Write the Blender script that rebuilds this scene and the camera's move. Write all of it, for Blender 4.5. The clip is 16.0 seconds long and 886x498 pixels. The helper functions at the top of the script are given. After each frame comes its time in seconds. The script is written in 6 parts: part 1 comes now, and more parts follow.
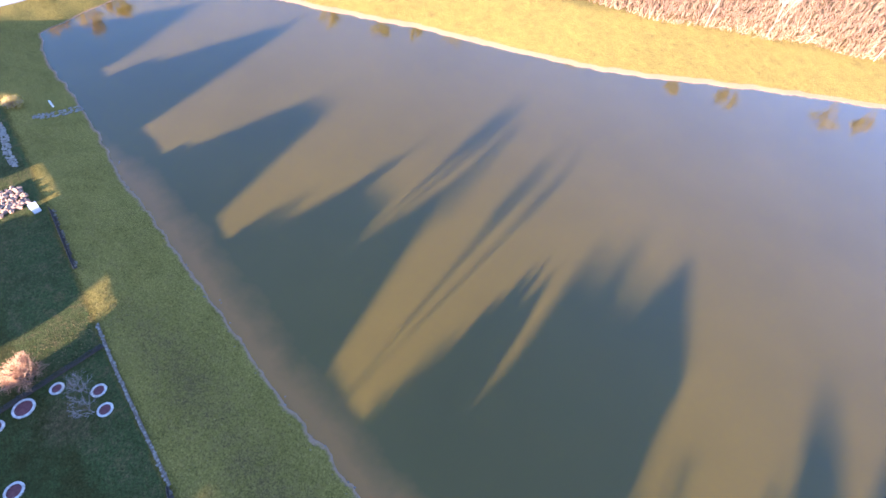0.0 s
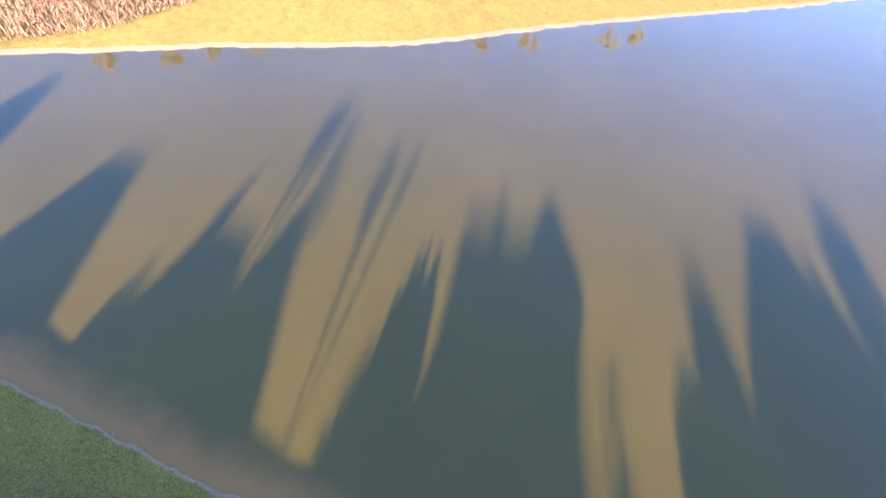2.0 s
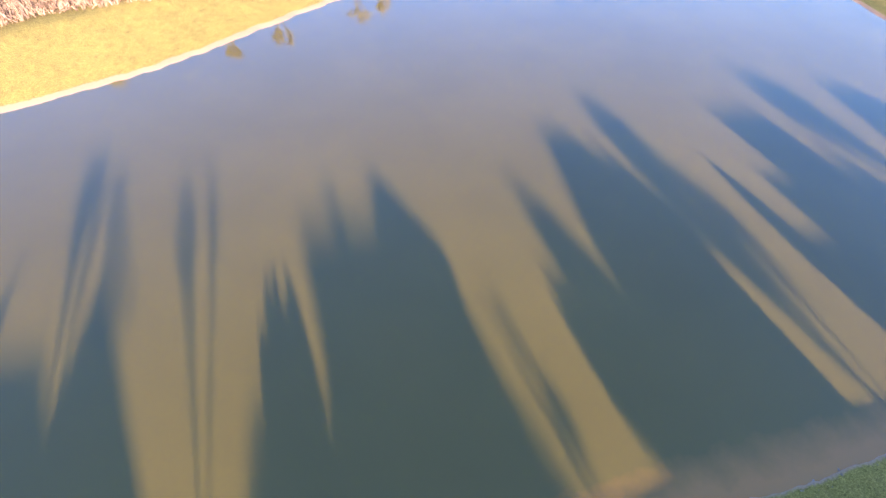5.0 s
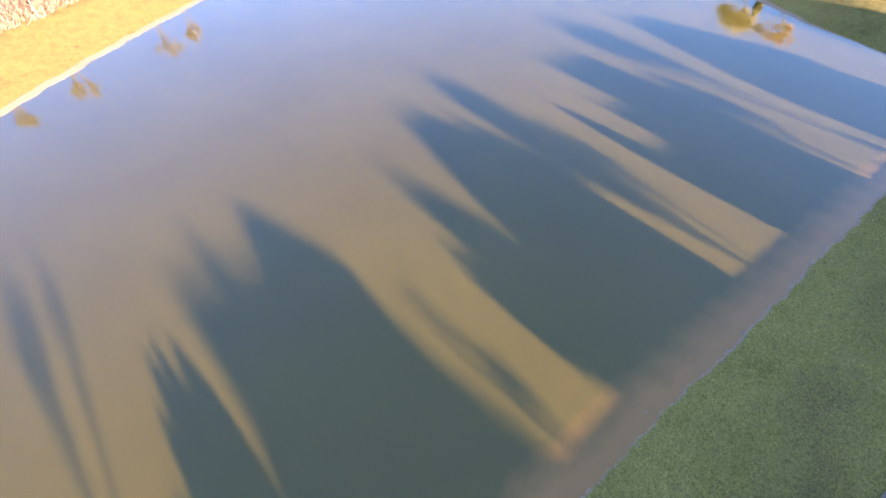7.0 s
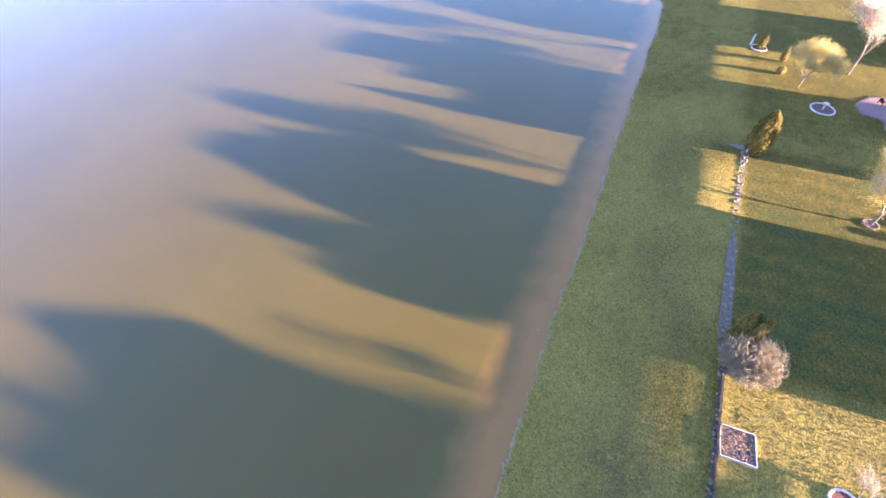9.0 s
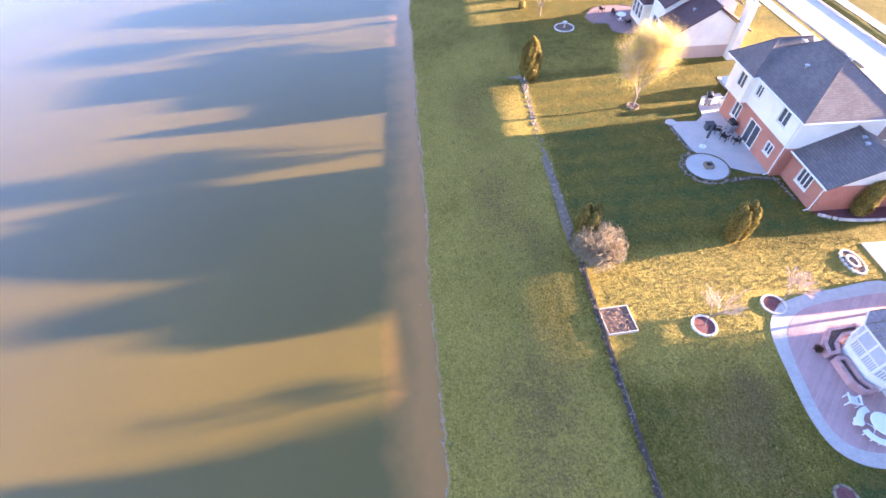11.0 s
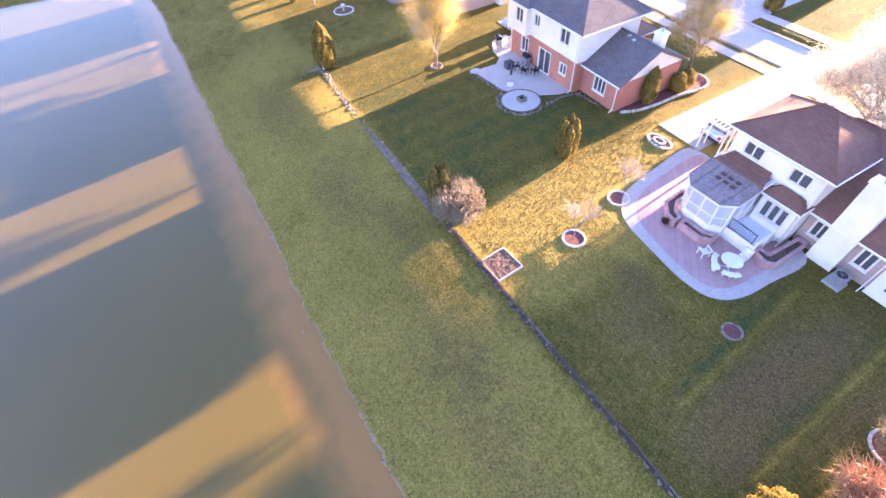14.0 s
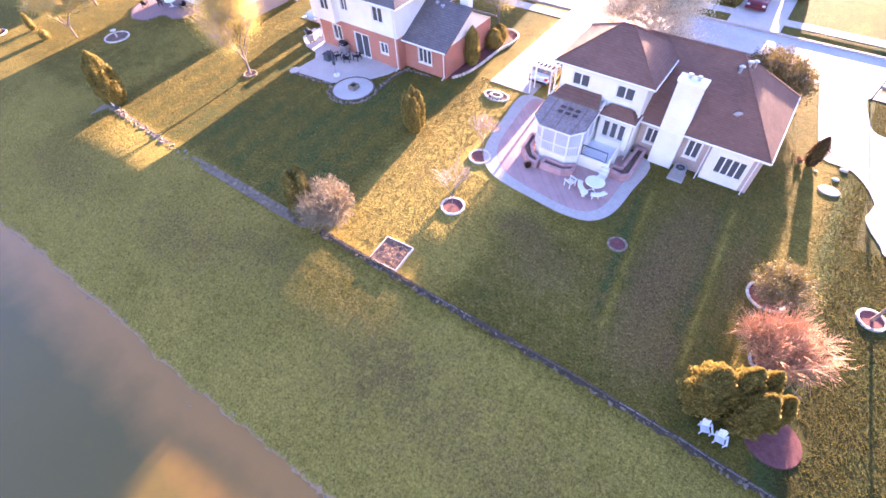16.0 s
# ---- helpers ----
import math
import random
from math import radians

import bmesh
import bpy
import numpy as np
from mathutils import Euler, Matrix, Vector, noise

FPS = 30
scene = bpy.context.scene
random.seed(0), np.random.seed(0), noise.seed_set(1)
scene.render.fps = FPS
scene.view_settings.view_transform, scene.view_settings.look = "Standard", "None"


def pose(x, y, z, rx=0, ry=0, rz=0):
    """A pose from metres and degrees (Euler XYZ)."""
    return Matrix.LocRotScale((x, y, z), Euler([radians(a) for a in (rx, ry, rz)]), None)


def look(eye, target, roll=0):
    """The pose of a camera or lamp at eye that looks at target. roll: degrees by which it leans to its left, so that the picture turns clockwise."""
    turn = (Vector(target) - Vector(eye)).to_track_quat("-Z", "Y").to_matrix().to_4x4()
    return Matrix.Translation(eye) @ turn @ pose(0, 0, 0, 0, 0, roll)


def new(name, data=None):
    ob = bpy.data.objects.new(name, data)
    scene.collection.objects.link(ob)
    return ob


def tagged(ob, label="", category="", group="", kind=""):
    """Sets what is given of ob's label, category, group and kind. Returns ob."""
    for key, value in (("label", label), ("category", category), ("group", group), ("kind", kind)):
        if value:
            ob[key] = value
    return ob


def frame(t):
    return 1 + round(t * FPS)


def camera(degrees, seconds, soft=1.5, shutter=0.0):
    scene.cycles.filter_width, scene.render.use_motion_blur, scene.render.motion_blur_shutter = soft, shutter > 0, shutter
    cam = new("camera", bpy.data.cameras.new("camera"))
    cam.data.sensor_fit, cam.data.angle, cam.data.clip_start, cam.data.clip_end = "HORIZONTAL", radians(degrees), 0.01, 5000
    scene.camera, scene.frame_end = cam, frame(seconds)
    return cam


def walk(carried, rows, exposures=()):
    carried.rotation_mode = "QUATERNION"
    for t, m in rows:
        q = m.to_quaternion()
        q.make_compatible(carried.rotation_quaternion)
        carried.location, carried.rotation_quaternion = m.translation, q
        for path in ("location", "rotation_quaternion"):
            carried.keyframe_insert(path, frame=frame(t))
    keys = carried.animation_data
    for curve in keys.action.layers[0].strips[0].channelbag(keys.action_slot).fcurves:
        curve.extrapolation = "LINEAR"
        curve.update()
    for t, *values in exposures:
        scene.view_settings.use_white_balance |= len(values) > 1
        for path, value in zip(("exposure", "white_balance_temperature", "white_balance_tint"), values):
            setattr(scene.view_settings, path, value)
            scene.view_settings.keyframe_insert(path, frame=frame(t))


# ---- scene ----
cam = camera(88.4, 16.0, 1.6)
PATH = [
    (0, (3.116, -4.017, 33.007), (2.386, -3.016, 31.437), 7.9),
    (0.5, (3.0, -3.978, 32.898), (2.377, -2.902, 31.331), 7.3),
    (1, (2.887, -3.914, 32.736), (2.357, -2.782, 31.174), 6.8),
    (1.5, (2.778, -3.83, 32.528), (2.355, -2.64, 30.977), 6.5),
    (2, (2.675, -3.732, 32.279), (2.396, -2.497, 30.731), 5.8),
    (2.5, (2.578, -3.622, 31.997), (2.415, -2.361, 30.454), 5.2),
    (3, (2.49, -3.507, 31.687), (2.429, -2.225, 30.153), 5.4),
    (3.5, (2.41, -3.388, 31.353), (2.437, -2.106, 29.819), 5.0),
    (4.2, (2.315, -3.224, 30.856), (2.507, -1.959, 29.319), 5.2),
    (6.3, (2.313, -2.733, 29.109), (2.957, -1.578, 27.608), 1.67),
    (6.5, (2.320, -2.708, 28.953), (3.002, -1.576, 27.451), 1.47),
    (7, (2.341, -2.655, 28.567), (3.127, -1.592, 27.066), 1.11),
    (7.5, (2.367, -2.617, 28.187), (3.268, -1.651, 26.686), 0.65),
    (8, (2.399, -2.595, 27.813), (3.394, -1.738, 26.305), 0.51),
    (8.5, (2.435, -2.587, 27.445), (3.521, -1.856, 25.934), 0.29),
    (9, (2.477, -2.593, 27.083), (3.646, -2.008, 25.570), -0.22),
    (9.5, (2.524, -2.610, 26.725), (3.757, -2.189, 25.208), -1.00),
    (10, (2.577, -2.636, 26.369), (3.848, -2.375, 24.848), -1.68),
    (10.2, (2.601, -2.648, 26.228), (3.883, -2.451, 24.706), -2.13),
    (12.3, (2.949, -2.800, 24.706), (4.215, -3.039, 23.177), -3.53),
    (12.5, (2.995, -2.811, 24.553), (4.254, -3.080, 23.023), -3.73),
    (13, (3.125, -2.831, 24.161), (4.363, -3.182, 22.630), -4.17),
    (13.5, (3.277, -2.838, 23.750), (4.484, -3.282, 22.218), -4.58),
    (14, (3.456, -2.827, 23.317), (4.597, -3.387, 21.773), -4.88),
    (14.5, (3.665, -2.794, 22.857), (4.724, -3.475, 21.303), -4.82),
    (15, (3.910, -2.734, 22.366), (4.916, -3.489, 20.811), -4.50),
    (15.5, (4.195, -2.642, 21.839), (5.106, -3.503, 20.281), -4.22),
    (16, (4.525, -2.514, 21.271), (5.311, -3.490, 19.712), -3.73),
]
walk(cam, [(t, look(eye, target, roll)) for t, eye, target, roll in PATH],
     [(0.0, 3.37, 4610, 42), (3.5, 3.38, 4560, 39), (7.0, 3.5, 4700, 42), (10.0, 3.87, 5020, 47), (13.0, 4.03, 5320, 52), (16.0, 4.04, 5360, 61)])

# ---- world and light ----
AZ, ELEV = radians(-6.0), radians(7.7)          # the low sun stands behind the row of houses
world = bpy.data.worlds.new("sky")
scene.world = world
world.use_nodes = True
wn = world.node_tree
sky = wn.nodes.new("ShaderNodeTexSky")
sky.sky_type, sky.sun_disc = "NISHITA", False
sky.sun_elevation, sky.sun_rotation = ELEV, math.pi + AZ
sky.air_density, sky.dust_density, sky.ozone_density = 1.3, 0.6, 2.2
wn.nodes["Background"].inputs["Strength"].default_value = 0.072
wn.links.new(sky.outputs["Color"], wn.nodes["Background"].inputs["Color"])
sun_data = bpy.data.lights.new("sun", "SUN")
sun_data.energy, sun_data.angle, sun_data.color = 5.0, radians(0.8), (1.0, 0.73, 0.31)
sun = new("sun", sun_data)
sun.matrix_world = look((0, 0, 0), (math.sin(AZ) * math.cos(ELEV), math.cos(AZ) * math.cos(ELEV), -math.sin(ELEV)))

WZ = -1.4                                       # level of the pond
# ---- materials ----
def nodes_of(name):
    m = bpy.data.materials.new(name)
    m.use_nodes = True
    nt = m.node_tree
    return m, nt, nt.nodes["Principled BSDF"]


def noise_node(nt, scale, detail=4.0, rough=0.6, coord="Object"):
    tc = nt.nodes.new("ShaderNodeTexCoord")
    n = nt.nodes.new("ShaderNodeTexNoise")
    n.inputs["Scale"].default_value, n.inputs["Detail"].default_value = scale, detail
    n.inputs["Roughness"].default_value = rough
    nt.links.new(tc.outputs[coord], n.inputs["Vector"])
    return n


def ramp(nt, src, lo, hi):
    r = nt.nodes.new("ShaderNodeMapRange")
    r.inputs["From Min"].default_value, r.inputs["From Max"].default_value = lo, hi
    nt.links.new(src, r.inputs["Value"])
    return r.outputs["Result"]


def mix(nt, fac, a, b, mode="MIX"):
    n = nt.nodes.new("ShaderNodeMix")
    n.data_type, n.blend_type = "RGBA", mode
    for sock, v in ((n.inputs[0], fac), (n.inputs[6], a), (n.inputs[7], b)):
        if isinstance(v, (int, float)):
            sock.default_value = v
        elif isinstance(v, tuple):
            sock.default_value = (*v, 1)
        else:
            nt.links.new(v, sock)
    return n.outputs[2]


def bump_of(nt, bsdf, height, strength, distance):
    b = nt.nodes.new("ShaderNodeBump")
    b.inputs["Strength"].default_value, b.inputs["Distance"].default_value = strength, distance
    nt.links.new(height, b.inputs["Height"])
    nt.links.new(b.outputs["Normal"], bsdf.inputs["Normal"])


def surface(name, a, b, scale=2.0, rough=0.8, metal=0.0, grain=30.0, bump=0.3, dist=0.01, spec=0.4, vary=0.0, stain=0.25):
    """Two tones at a coarse and a fine scale, with fine relief."""
    m, nt, p = nodes_of(name)
    n1, n2 = noise_node(nt, scale), noise_node(nt, grain, 3.0)
    col = mix(nt, ramp(nt, n1.outputs["Fac"], 0.35, 0.65), a, b)
    col = mix(nt, stain, col, mix(nt, ramp(nt, n2.outputs["Fac"], 0.3, 0.7), tuple(c * 0.5 for c in a), tuple(min(1, c * 1.5) for c in b)))
    if vary:
        oi = nt.nodes.new("ShaderNodeObjectInfo")
        col = mix(nt, vary, col, mix(nt, oi.outputs["Random"], tuple(c * 0.45 for c in a), tuple(min(1, c * 1.6) for c in b)))
    nt.links.new(col, p.inputs["Base Color"])
    p.inputs["Roughness"].default_value, p.inputs["Metallic"].default_value = rough, metal
    p.inputs["Specular IOR Level"].default_value = spec
    if bump:
        bump_of(nt, p, n2.outputs["Fac"], bump, dist)
    return m


def coursed(name, a, b, joint, wide, high, rough=0.85, bump=0.5, dist=0.01, joint_w=0.01, rugged=0.0):
    """Brick, siding or shingle courses at real size; rugged adds the relief of coarse granules."""
    m, nt, p = nodes_of(name)
    geo = nt.nodes.new("ShaderNodeNewGeometry")
    sep = nt.nodes.new("ShaderNodeSeparateXYZ")
    nt.links.new(geo.outputs["Position"], sep.inputs["Vector"])
    add = nt.nodes.new("ShaderNodeMath")
    nt.links.new(sep.outputs["X"], add.inputs[0]), nt.links.new(sep.outputs["Y"], add.inputs[1])
    com = nt.nodes.new("ShaderNodeCombineXYZ")
    nt.links.new(add.outputs[0], com.inputs["X"]), nt.links.new(sep.outputs["Z"], com.inputs["Y"])
    br = nt.nodes.new("ShaderNodeTexBrick")
    br.inputs["Scale"].default_value = 1.0
    br.inputs["Brick Width"].default_value, br.inputs["Row Height"].default_value = wide, high
    br.inputs["Mortar Size"].default_value, br.inputs["Bias"].default_value = joint_w, 0.0
    for k, c in (("Color1", a), ("Color2", b), ("Mortar", joint)):
        br.inputs[k].default_value = (*c, 1)
    nt.links.new(com.outputs["Vector"], br.inputs["Vector"])
    n1, n2 = noise_node(nt, 0.6), noise_node(nt, 22.0)
    col = mix(nt, 0.3, br.outputs["Color"], mix(nt, ramp(nt, n1.outputs["Fac"], 0.3, 0.7), tuple(c * 0.6 for c in a), tuple(min(1, c * 1.35) for c in b)))
    col = mix(nt, 0.18, col, mix(nt, ramp(nt, n2.outputs["Fac"], 0.3, 0.7), tuple(c * 0.4 for c in a), tuple(min(1, c * 1.7) for c in b)))
    nt.links.new(col, p.inputs["Base Color"])
    p.inputs["Roughness"].default_value = rough
    p.inputs["Specular IOR Level"].default_value = 0.3
    inv = nt.nodes.new("ShaderNodeMath")
    inv.operation = "SUBTRACT"
    inv.inputs[0].default_value = 1.0
    nt.links.new(br.outputs["Fac"], inv.inputs[1])
    h = inv.outputs[0]
    if rugged:
        n3, add2 = noise_node(nt, 34.0, 3.0, 0.7), nt.nodes.new("ShaderNodeMath")
        add2.operation = "MULTIPLY_ADD"
        nt.links.new(n3.outputs["Fac"], add2.inputs[0]), nt.links.new(h, add2.inputs[2])
        add2.inputs[1].default_value = rugged
        h = add2.outputs[0]
    bump_of(nt, p, h, bump, dist)
    return m


def lawn_material():
    m, nt, p = nodes_of("lawn")
    dry = nt.nodes.new("ShaderNodeAttribute")
    dry.attribute_name = "dry"
    shore = nt.nodes.new("ShaderNodeAttribute")
    shore.attribute_name = "shore"
    big, mid, fine = noise_node(nt, 0.16, 5), noise_node(nt, 0.9, 5, 0.65), noise_node(nt, 9.0, 4, 0.7)
    tuft, speck = noise_node(nt, 3.2, 5, 0.75), noise_node(nt, 26.0, 3, 0.7)
    def math_(op, x, y):
        n = nt.nodes.new("ShaderNodeMath")
        n.operation = op
        for s, v in zip(n.inputs, (x, y)):
            if isinstance(v, (int, float)):
                s.default_value = v
            else:
                nt.links.new(v, s)
        return n.outputs[0]
    f = math_("ADD", dry.outputs["Fac"], math_("MULTIPLY", math_("SUBTRACT", mid.outputs["Fac"], 0.5), 1.15))
    f = math_("ADD", f, math_("MULTIPLY", math_("SUBTRACT", big.outputs["Fac"], 0.5), 1.1))
    f = math_("ADD", f, math_("MULTIPLY", math_("SUBTRACT", fine.outputs["Fac"], 0.5), 1.0))
    green = mix(nt, ramp(nt, tuft.outputs["Fac"], 0.3, 0.7), (0.116, 0.087, 0.015), (0.178, 0.131, 0.026))
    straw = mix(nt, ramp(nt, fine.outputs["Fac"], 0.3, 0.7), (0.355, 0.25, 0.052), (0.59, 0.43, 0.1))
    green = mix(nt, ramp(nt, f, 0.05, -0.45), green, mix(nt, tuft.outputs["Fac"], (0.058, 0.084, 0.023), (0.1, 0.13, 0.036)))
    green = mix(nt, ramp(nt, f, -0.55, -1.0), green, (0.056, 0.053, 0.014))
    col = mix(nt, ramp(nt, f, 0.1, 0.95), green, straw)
    bare = nt.nodes.new("ShaderNodeAttribute")
    bare.attribute_name = "bare"
    earth = mix(nt, ramp(nt, fine.outputs["Fac"], 0.3, 0.7), (0.12, 0.07, 0.033), (0.235, 0.145, 0.07))
    fb = math_("ADD", math_("ADD", bare.outputs["Fac"], math_("MULTIPLY", math_("SUBTRACT", mid.outputs["Fac"], 0.5), 1.2)), math_("MULTIPLY", math_("SUBTRACT", tuft.outputs["Fac"], 0.5), 1.6))
    col = mix(nt, ramp(nt, fb, 0.3, 0.95), col, earth)
    lush = ramp(nt, f, -0.4, 0.25)
    col = mix(nt, ramp(nt, speck.outputs["Fac"], 0.36, 0.64), mix(nt, 1.0, col, (0.46, 0.49, 0.44), "MULTIPLY"), mix(nt, math_("ADD", math_("MULTIPLY", lush, 0.34), 0.1), col, (0.27, 0.225, 0.032)))
    fleck = ramp(nt, fine.outputs["Fac"], 0.55, 0.72)
    col = mix(nt, math_("MULTIPLY", math_("MULTIPLY", fleck, 0.6), lush), col, (0.29, 0.22, 0.042))
    woolly = ramp(nt, tuft.outputs["Fac"], 0.32, 0.68)
    col = mix(nt, woolly, mix(nt, 1.0, col, (0.72, 0.74, 0.72), "MULTIPLY"), col)
    clump = noise_node(nt, 6.5, 6, 0.88)
    col = mix(nt, ramp(nt, clump.outputs["Fac"], 0.36, 0.64), mix(nt, 1.0, col, (0.52, 0.53, 0.52), "MULTIPLY"), mix(nt, 1.0, col, (1.42, 1.4, 1.4), "MULTIPLY"))
    edge = math_("ADD", shore.outputs["Fac"], math_("MULTIPLY", math_("SUBTRACT", tuft.outputs["Fac"], 0.5), 0.8))
    col = mix(nt, ramp(nt, edge, 0.36, 0.14), col, mix(nt, fine.outputs["Fac"], (0.24, 0.14, 0.07), (0.43, 0.285, 0.155)))
    nt.links.new(col, p.inputs["Base Color"])
    p.inputs["Roughness"].default_value = 0.95
    p.inputs["Specular IOR Level"].default_value = 0.1
    h = math_("ADD", math_("MULTIPLY", fine.outputs["Fac"], 0.6), math_("MULTIPLY", tuft.outputs["Fac"], 0.8))
    bump_of(nt, p, h, 0.7, 0.12)
    return m


def water_material():
    m, nt, p = nodes_of("pond_water")
    sh = nt.nodes.new("ShaderNodeAttribute")
    sh.attribute_name = "shore"
    n1, n2 = noise_node(nt, 0.05, 3), noise_node(nt, 0.5, 3)
    silt = mix(nt, ramp(nt, n1.outputs["Fac"], 0.3, 0.7), (0.102, 0.0735, 0.004), (0.12, 0.086, 0.006))
    f = nt.nodes.new("ShaderNodeMath")
    f.operation = "MULTIPLY_ADD"
    nt.links.new(n2.outputs["Fac"], f.inputs[0])
    f.inputs[1].default_value = 2.0
    nt.links.new(sh.outputs["Fac"], f.inputs[2])
    col = mix(nt, ramp(nt, f.outputs[0], -2.3, 0.3), silt, (0.285, 0.138, 0.02))
    nt.links.new(col, p.inputs["Base Color"])
    p.inputs["Roughness"].default_value, p.inputs["IOR"].default_value = 0.06, 1.6
    p.inputs["Specular Tint"].default_value = (0.9, 0.92, 1.0, 1)
    # suspended silt scatters the light sideways
    p.subsurface_method = "BURLEY"
    p.inputs["Subsurface Weight"].default_value, p.inputs["Subsurface Scale"].default_value = 1.0, 0.3
    p.inputs["Subsurface Radius"].default_value = (1.0, 0.9, 0.7)
    rip = noise_node(nt, 1.3, 3)
    bump_of(nt, p, rip.outputs["Fac"], 0.04, 0.03)
    return m


def leaf_material(name, a, b, rough=0.7, thin=0.0):
    """Leaf by leaf colour; thin leaves let some light through."""
    m, nt, p = nodes_of(name)
    geo = nt.nodes.new("ShaderNodeNewGeometry")
    n = noise_node(nt, 1.5)
    col = mix(nt, geo.outputs["Random Per Island"], a, b)
    col = mix(nt, ramp(nt, n.outputs["Fac"], 0.3, 0.7), col, tuple(c * 0.7 for c in a))
    nt.links.new(col, p.inputs["Base Color"])
    p.inputs["Roughness"].default_value = rough
    p.inputs["Specular IOR Level"].default_value = 0.2
    if thin:
        tr, ms = nt.nodes.new("ShaderNodeBsdfTranslucent"), nt.nodes.new("ShaderNodeMixShader")
        nt.links.new(col, tr.inputs["Color"])
        ms.inputs["Fac"].default_value = thin
        nt.links.new(p.outputs["BSDF"], ms.inputs[1]), nt.links.new(tr.outputs["BSDF"], ms.inputs[2])
        nt.links.new(ms.outputs["Shader"], nt.nodes["Material Output"].inputs["Surface"])
    return m


def glass_material():
    m, nt, p = nodes_of("window_glass")
    p.inputs["Base Color"].default_value = (0.11, 0.115, 0.12, 1)
    p.inputs["Roughness"].default_value = 0.04
    p.inputs["IOR"].default_value = 1.5
    p.inputs["Transmission Weight"].default_value = 0.2
    return m


LAWN, WATER, GLASS = lawn_material(), water_material(), glass_material()
SIDING = coursed("white_siding", (0.84, 0.78, 0.63), (0.88, 0.82, 0.67), (0.66, 0.6, 0.48), 3.6, 0.14, 0.6, 0.3, 0.012, 0.008)
SIDING_GREY = coursed("grey_siding", (0.46, 0.43, 0.4), (0.52, 0.49, 0.46), (0.36, 0.34, 0.32), 3.6, 0.14, 0.6, 0.3, 0.012, 0.008)
BRICK = coursed("red_brick", (0.4, 0.13, 0.075), (0.5, 0.19, 0.11), (0.42, 0.33, 0.27), 0.2, 0.075)
BRICK_TAN = coursed("tan_brick", (0.42, 0.29, 0.22), (0.5, 0.37, 0.3), (0.5, 0.45, 0.4), 0.2, 0.075)
SHINGLE_GREY = coursed("grey_shingles", (0.115, 0.096, 0.089), (0.175, 0.147, 0.135), (0.07, 0.06, 0.056), 0.3, 0.1, 0.9, 0.5, 0.015, rugged=1.4)
SHINGLE_BROWN = coursed("brown_shingles", (0.158, 0.08, 0.055), (0.212, 0.11, 0.075), (0.115, 0.062, 0.045), 0.3, 0.1, 0.9, 0.5, 0.015, rugged=1.4)
SHINGLE_DARK = coursed("dark_brown_shingles", (0.085, 0.05, 0.046), (0.12, 0.07, 0.064), (0.06, 0.035, 0.033), 0.3, 0.1, 0.9, 0.5, 0.015, rugged=1.4)
TRIM = surface("white_trim", (0.76, 0.73, 0.62), (0.83, 0.8, 0.69), 1.0, 0.5, grain=40, bump=0.05)
CONCRETE = surface("pale_concrete", (0.4, 0.37, 0.33), (0.49, 0.45, 0.4), 0.6, 0.85, grain=14, bump=0.25, dist=0.006)
ROADWAY = surface("road_concrete", (0.36, 0.36, 0.36), (0.46, 0.45, 0.44), 0.3, 0.85, grain=10, bump=0.25, dist=0.006)
PAVER = coursed("pink_pavers", (0.38, 0.235, 0.205), (0.46, 0.295, 0.26), (0.31, 0.195, 0.175), 0.22, 0.11)
BLOCK = surface("pink_stone_block", (0.4, 0.225, 0.2), (0.5, 0.3, 0.27), 3.0, 0.9, vary=0.2)
EDGING = surface("pale_edging_stone", (0.5, 0.44, 0.36), (0.64, 0.57, 0.47), 3.0, 0.9, vary=0.25)
STONE = surface("field_stone", (0.135, 0.105, 0.068), (0.24, 0.19, 0.125), 3.0, 0.9, vary=0.35, bump=0.6, dist=0.02)
LIMESTONE = surface("weathered_limestone", (0.2, 0.165, 0.115), (0.33, 0.28, 0.2), 3.0, 0.9, vary=0.3, bump=0.5, dist=0.02)
GRAVEL = surface("grey_gravel", (0.115, 0.085, 0.054), (0.21, 0.16, 0.105), 2.5, 0.95, grain=26, bump=0.9, dist=0.04, stain=0.5)
# gravel toned down so the gutter carries the fence's shadow; also edges a patio
DARKBED = surface("darkened_gravel", (0.05, 0.034, 0.021), (0.11, 0.08, 0.052), 2.5, 0.95, grain=26, bump=0.9, dist=0.03, stain=0.5)
MULCH = surface("red_mulch", (0.1, 0.034, 0.03), (0.175, 0.066, 0.056), 4.0, 0.95, grain=24, bump=0.4, dist=0.03, stain=0.4)
WOODCHIP = surface("dry_leaf_litter", (0.04, 0.026, 0.02), (0.19, 0.125, 0.09), 3.2, 0.95, grain=12, bump=0.4, dist=0.03, stain=0.5)
BARK = surface("grey_bark", (0.16, 0.12, 0.095), (0.26, 0.21, 0.17), 3.0, 0.95, grain=20, bump=0.8, dist=0.02)
TWIG_TAN = leaf_material("tan_twigs", (0.5, 0.38, 0.29), (0.72, 0.57, 0.45))
TWIG_RED = leaf_material("reddish_twigs", (0.42, 0.23, 0.12), (0.66, 0.42, 0.24))
TWIG_MIX = leaf_material("brown_twigs", (0.27, 0.21, 0.125), (0.52, 0.42, 0.26))
TWIG_GREY = leaf_material("grey_twigs", (0.3, 0.24, 0.21), (0.44, 0.37, 0.33))
BUD = leaf_material("yellow_buds", (0.56, 0.45, 0.1), (0.72, 0.6, 0.17), thin=0.45)
BLOSSOM = leaf_material("pale_blossom", (0.95, 0.87, 0.68), (0.98, 0.92, 0.76), thin=0.7)
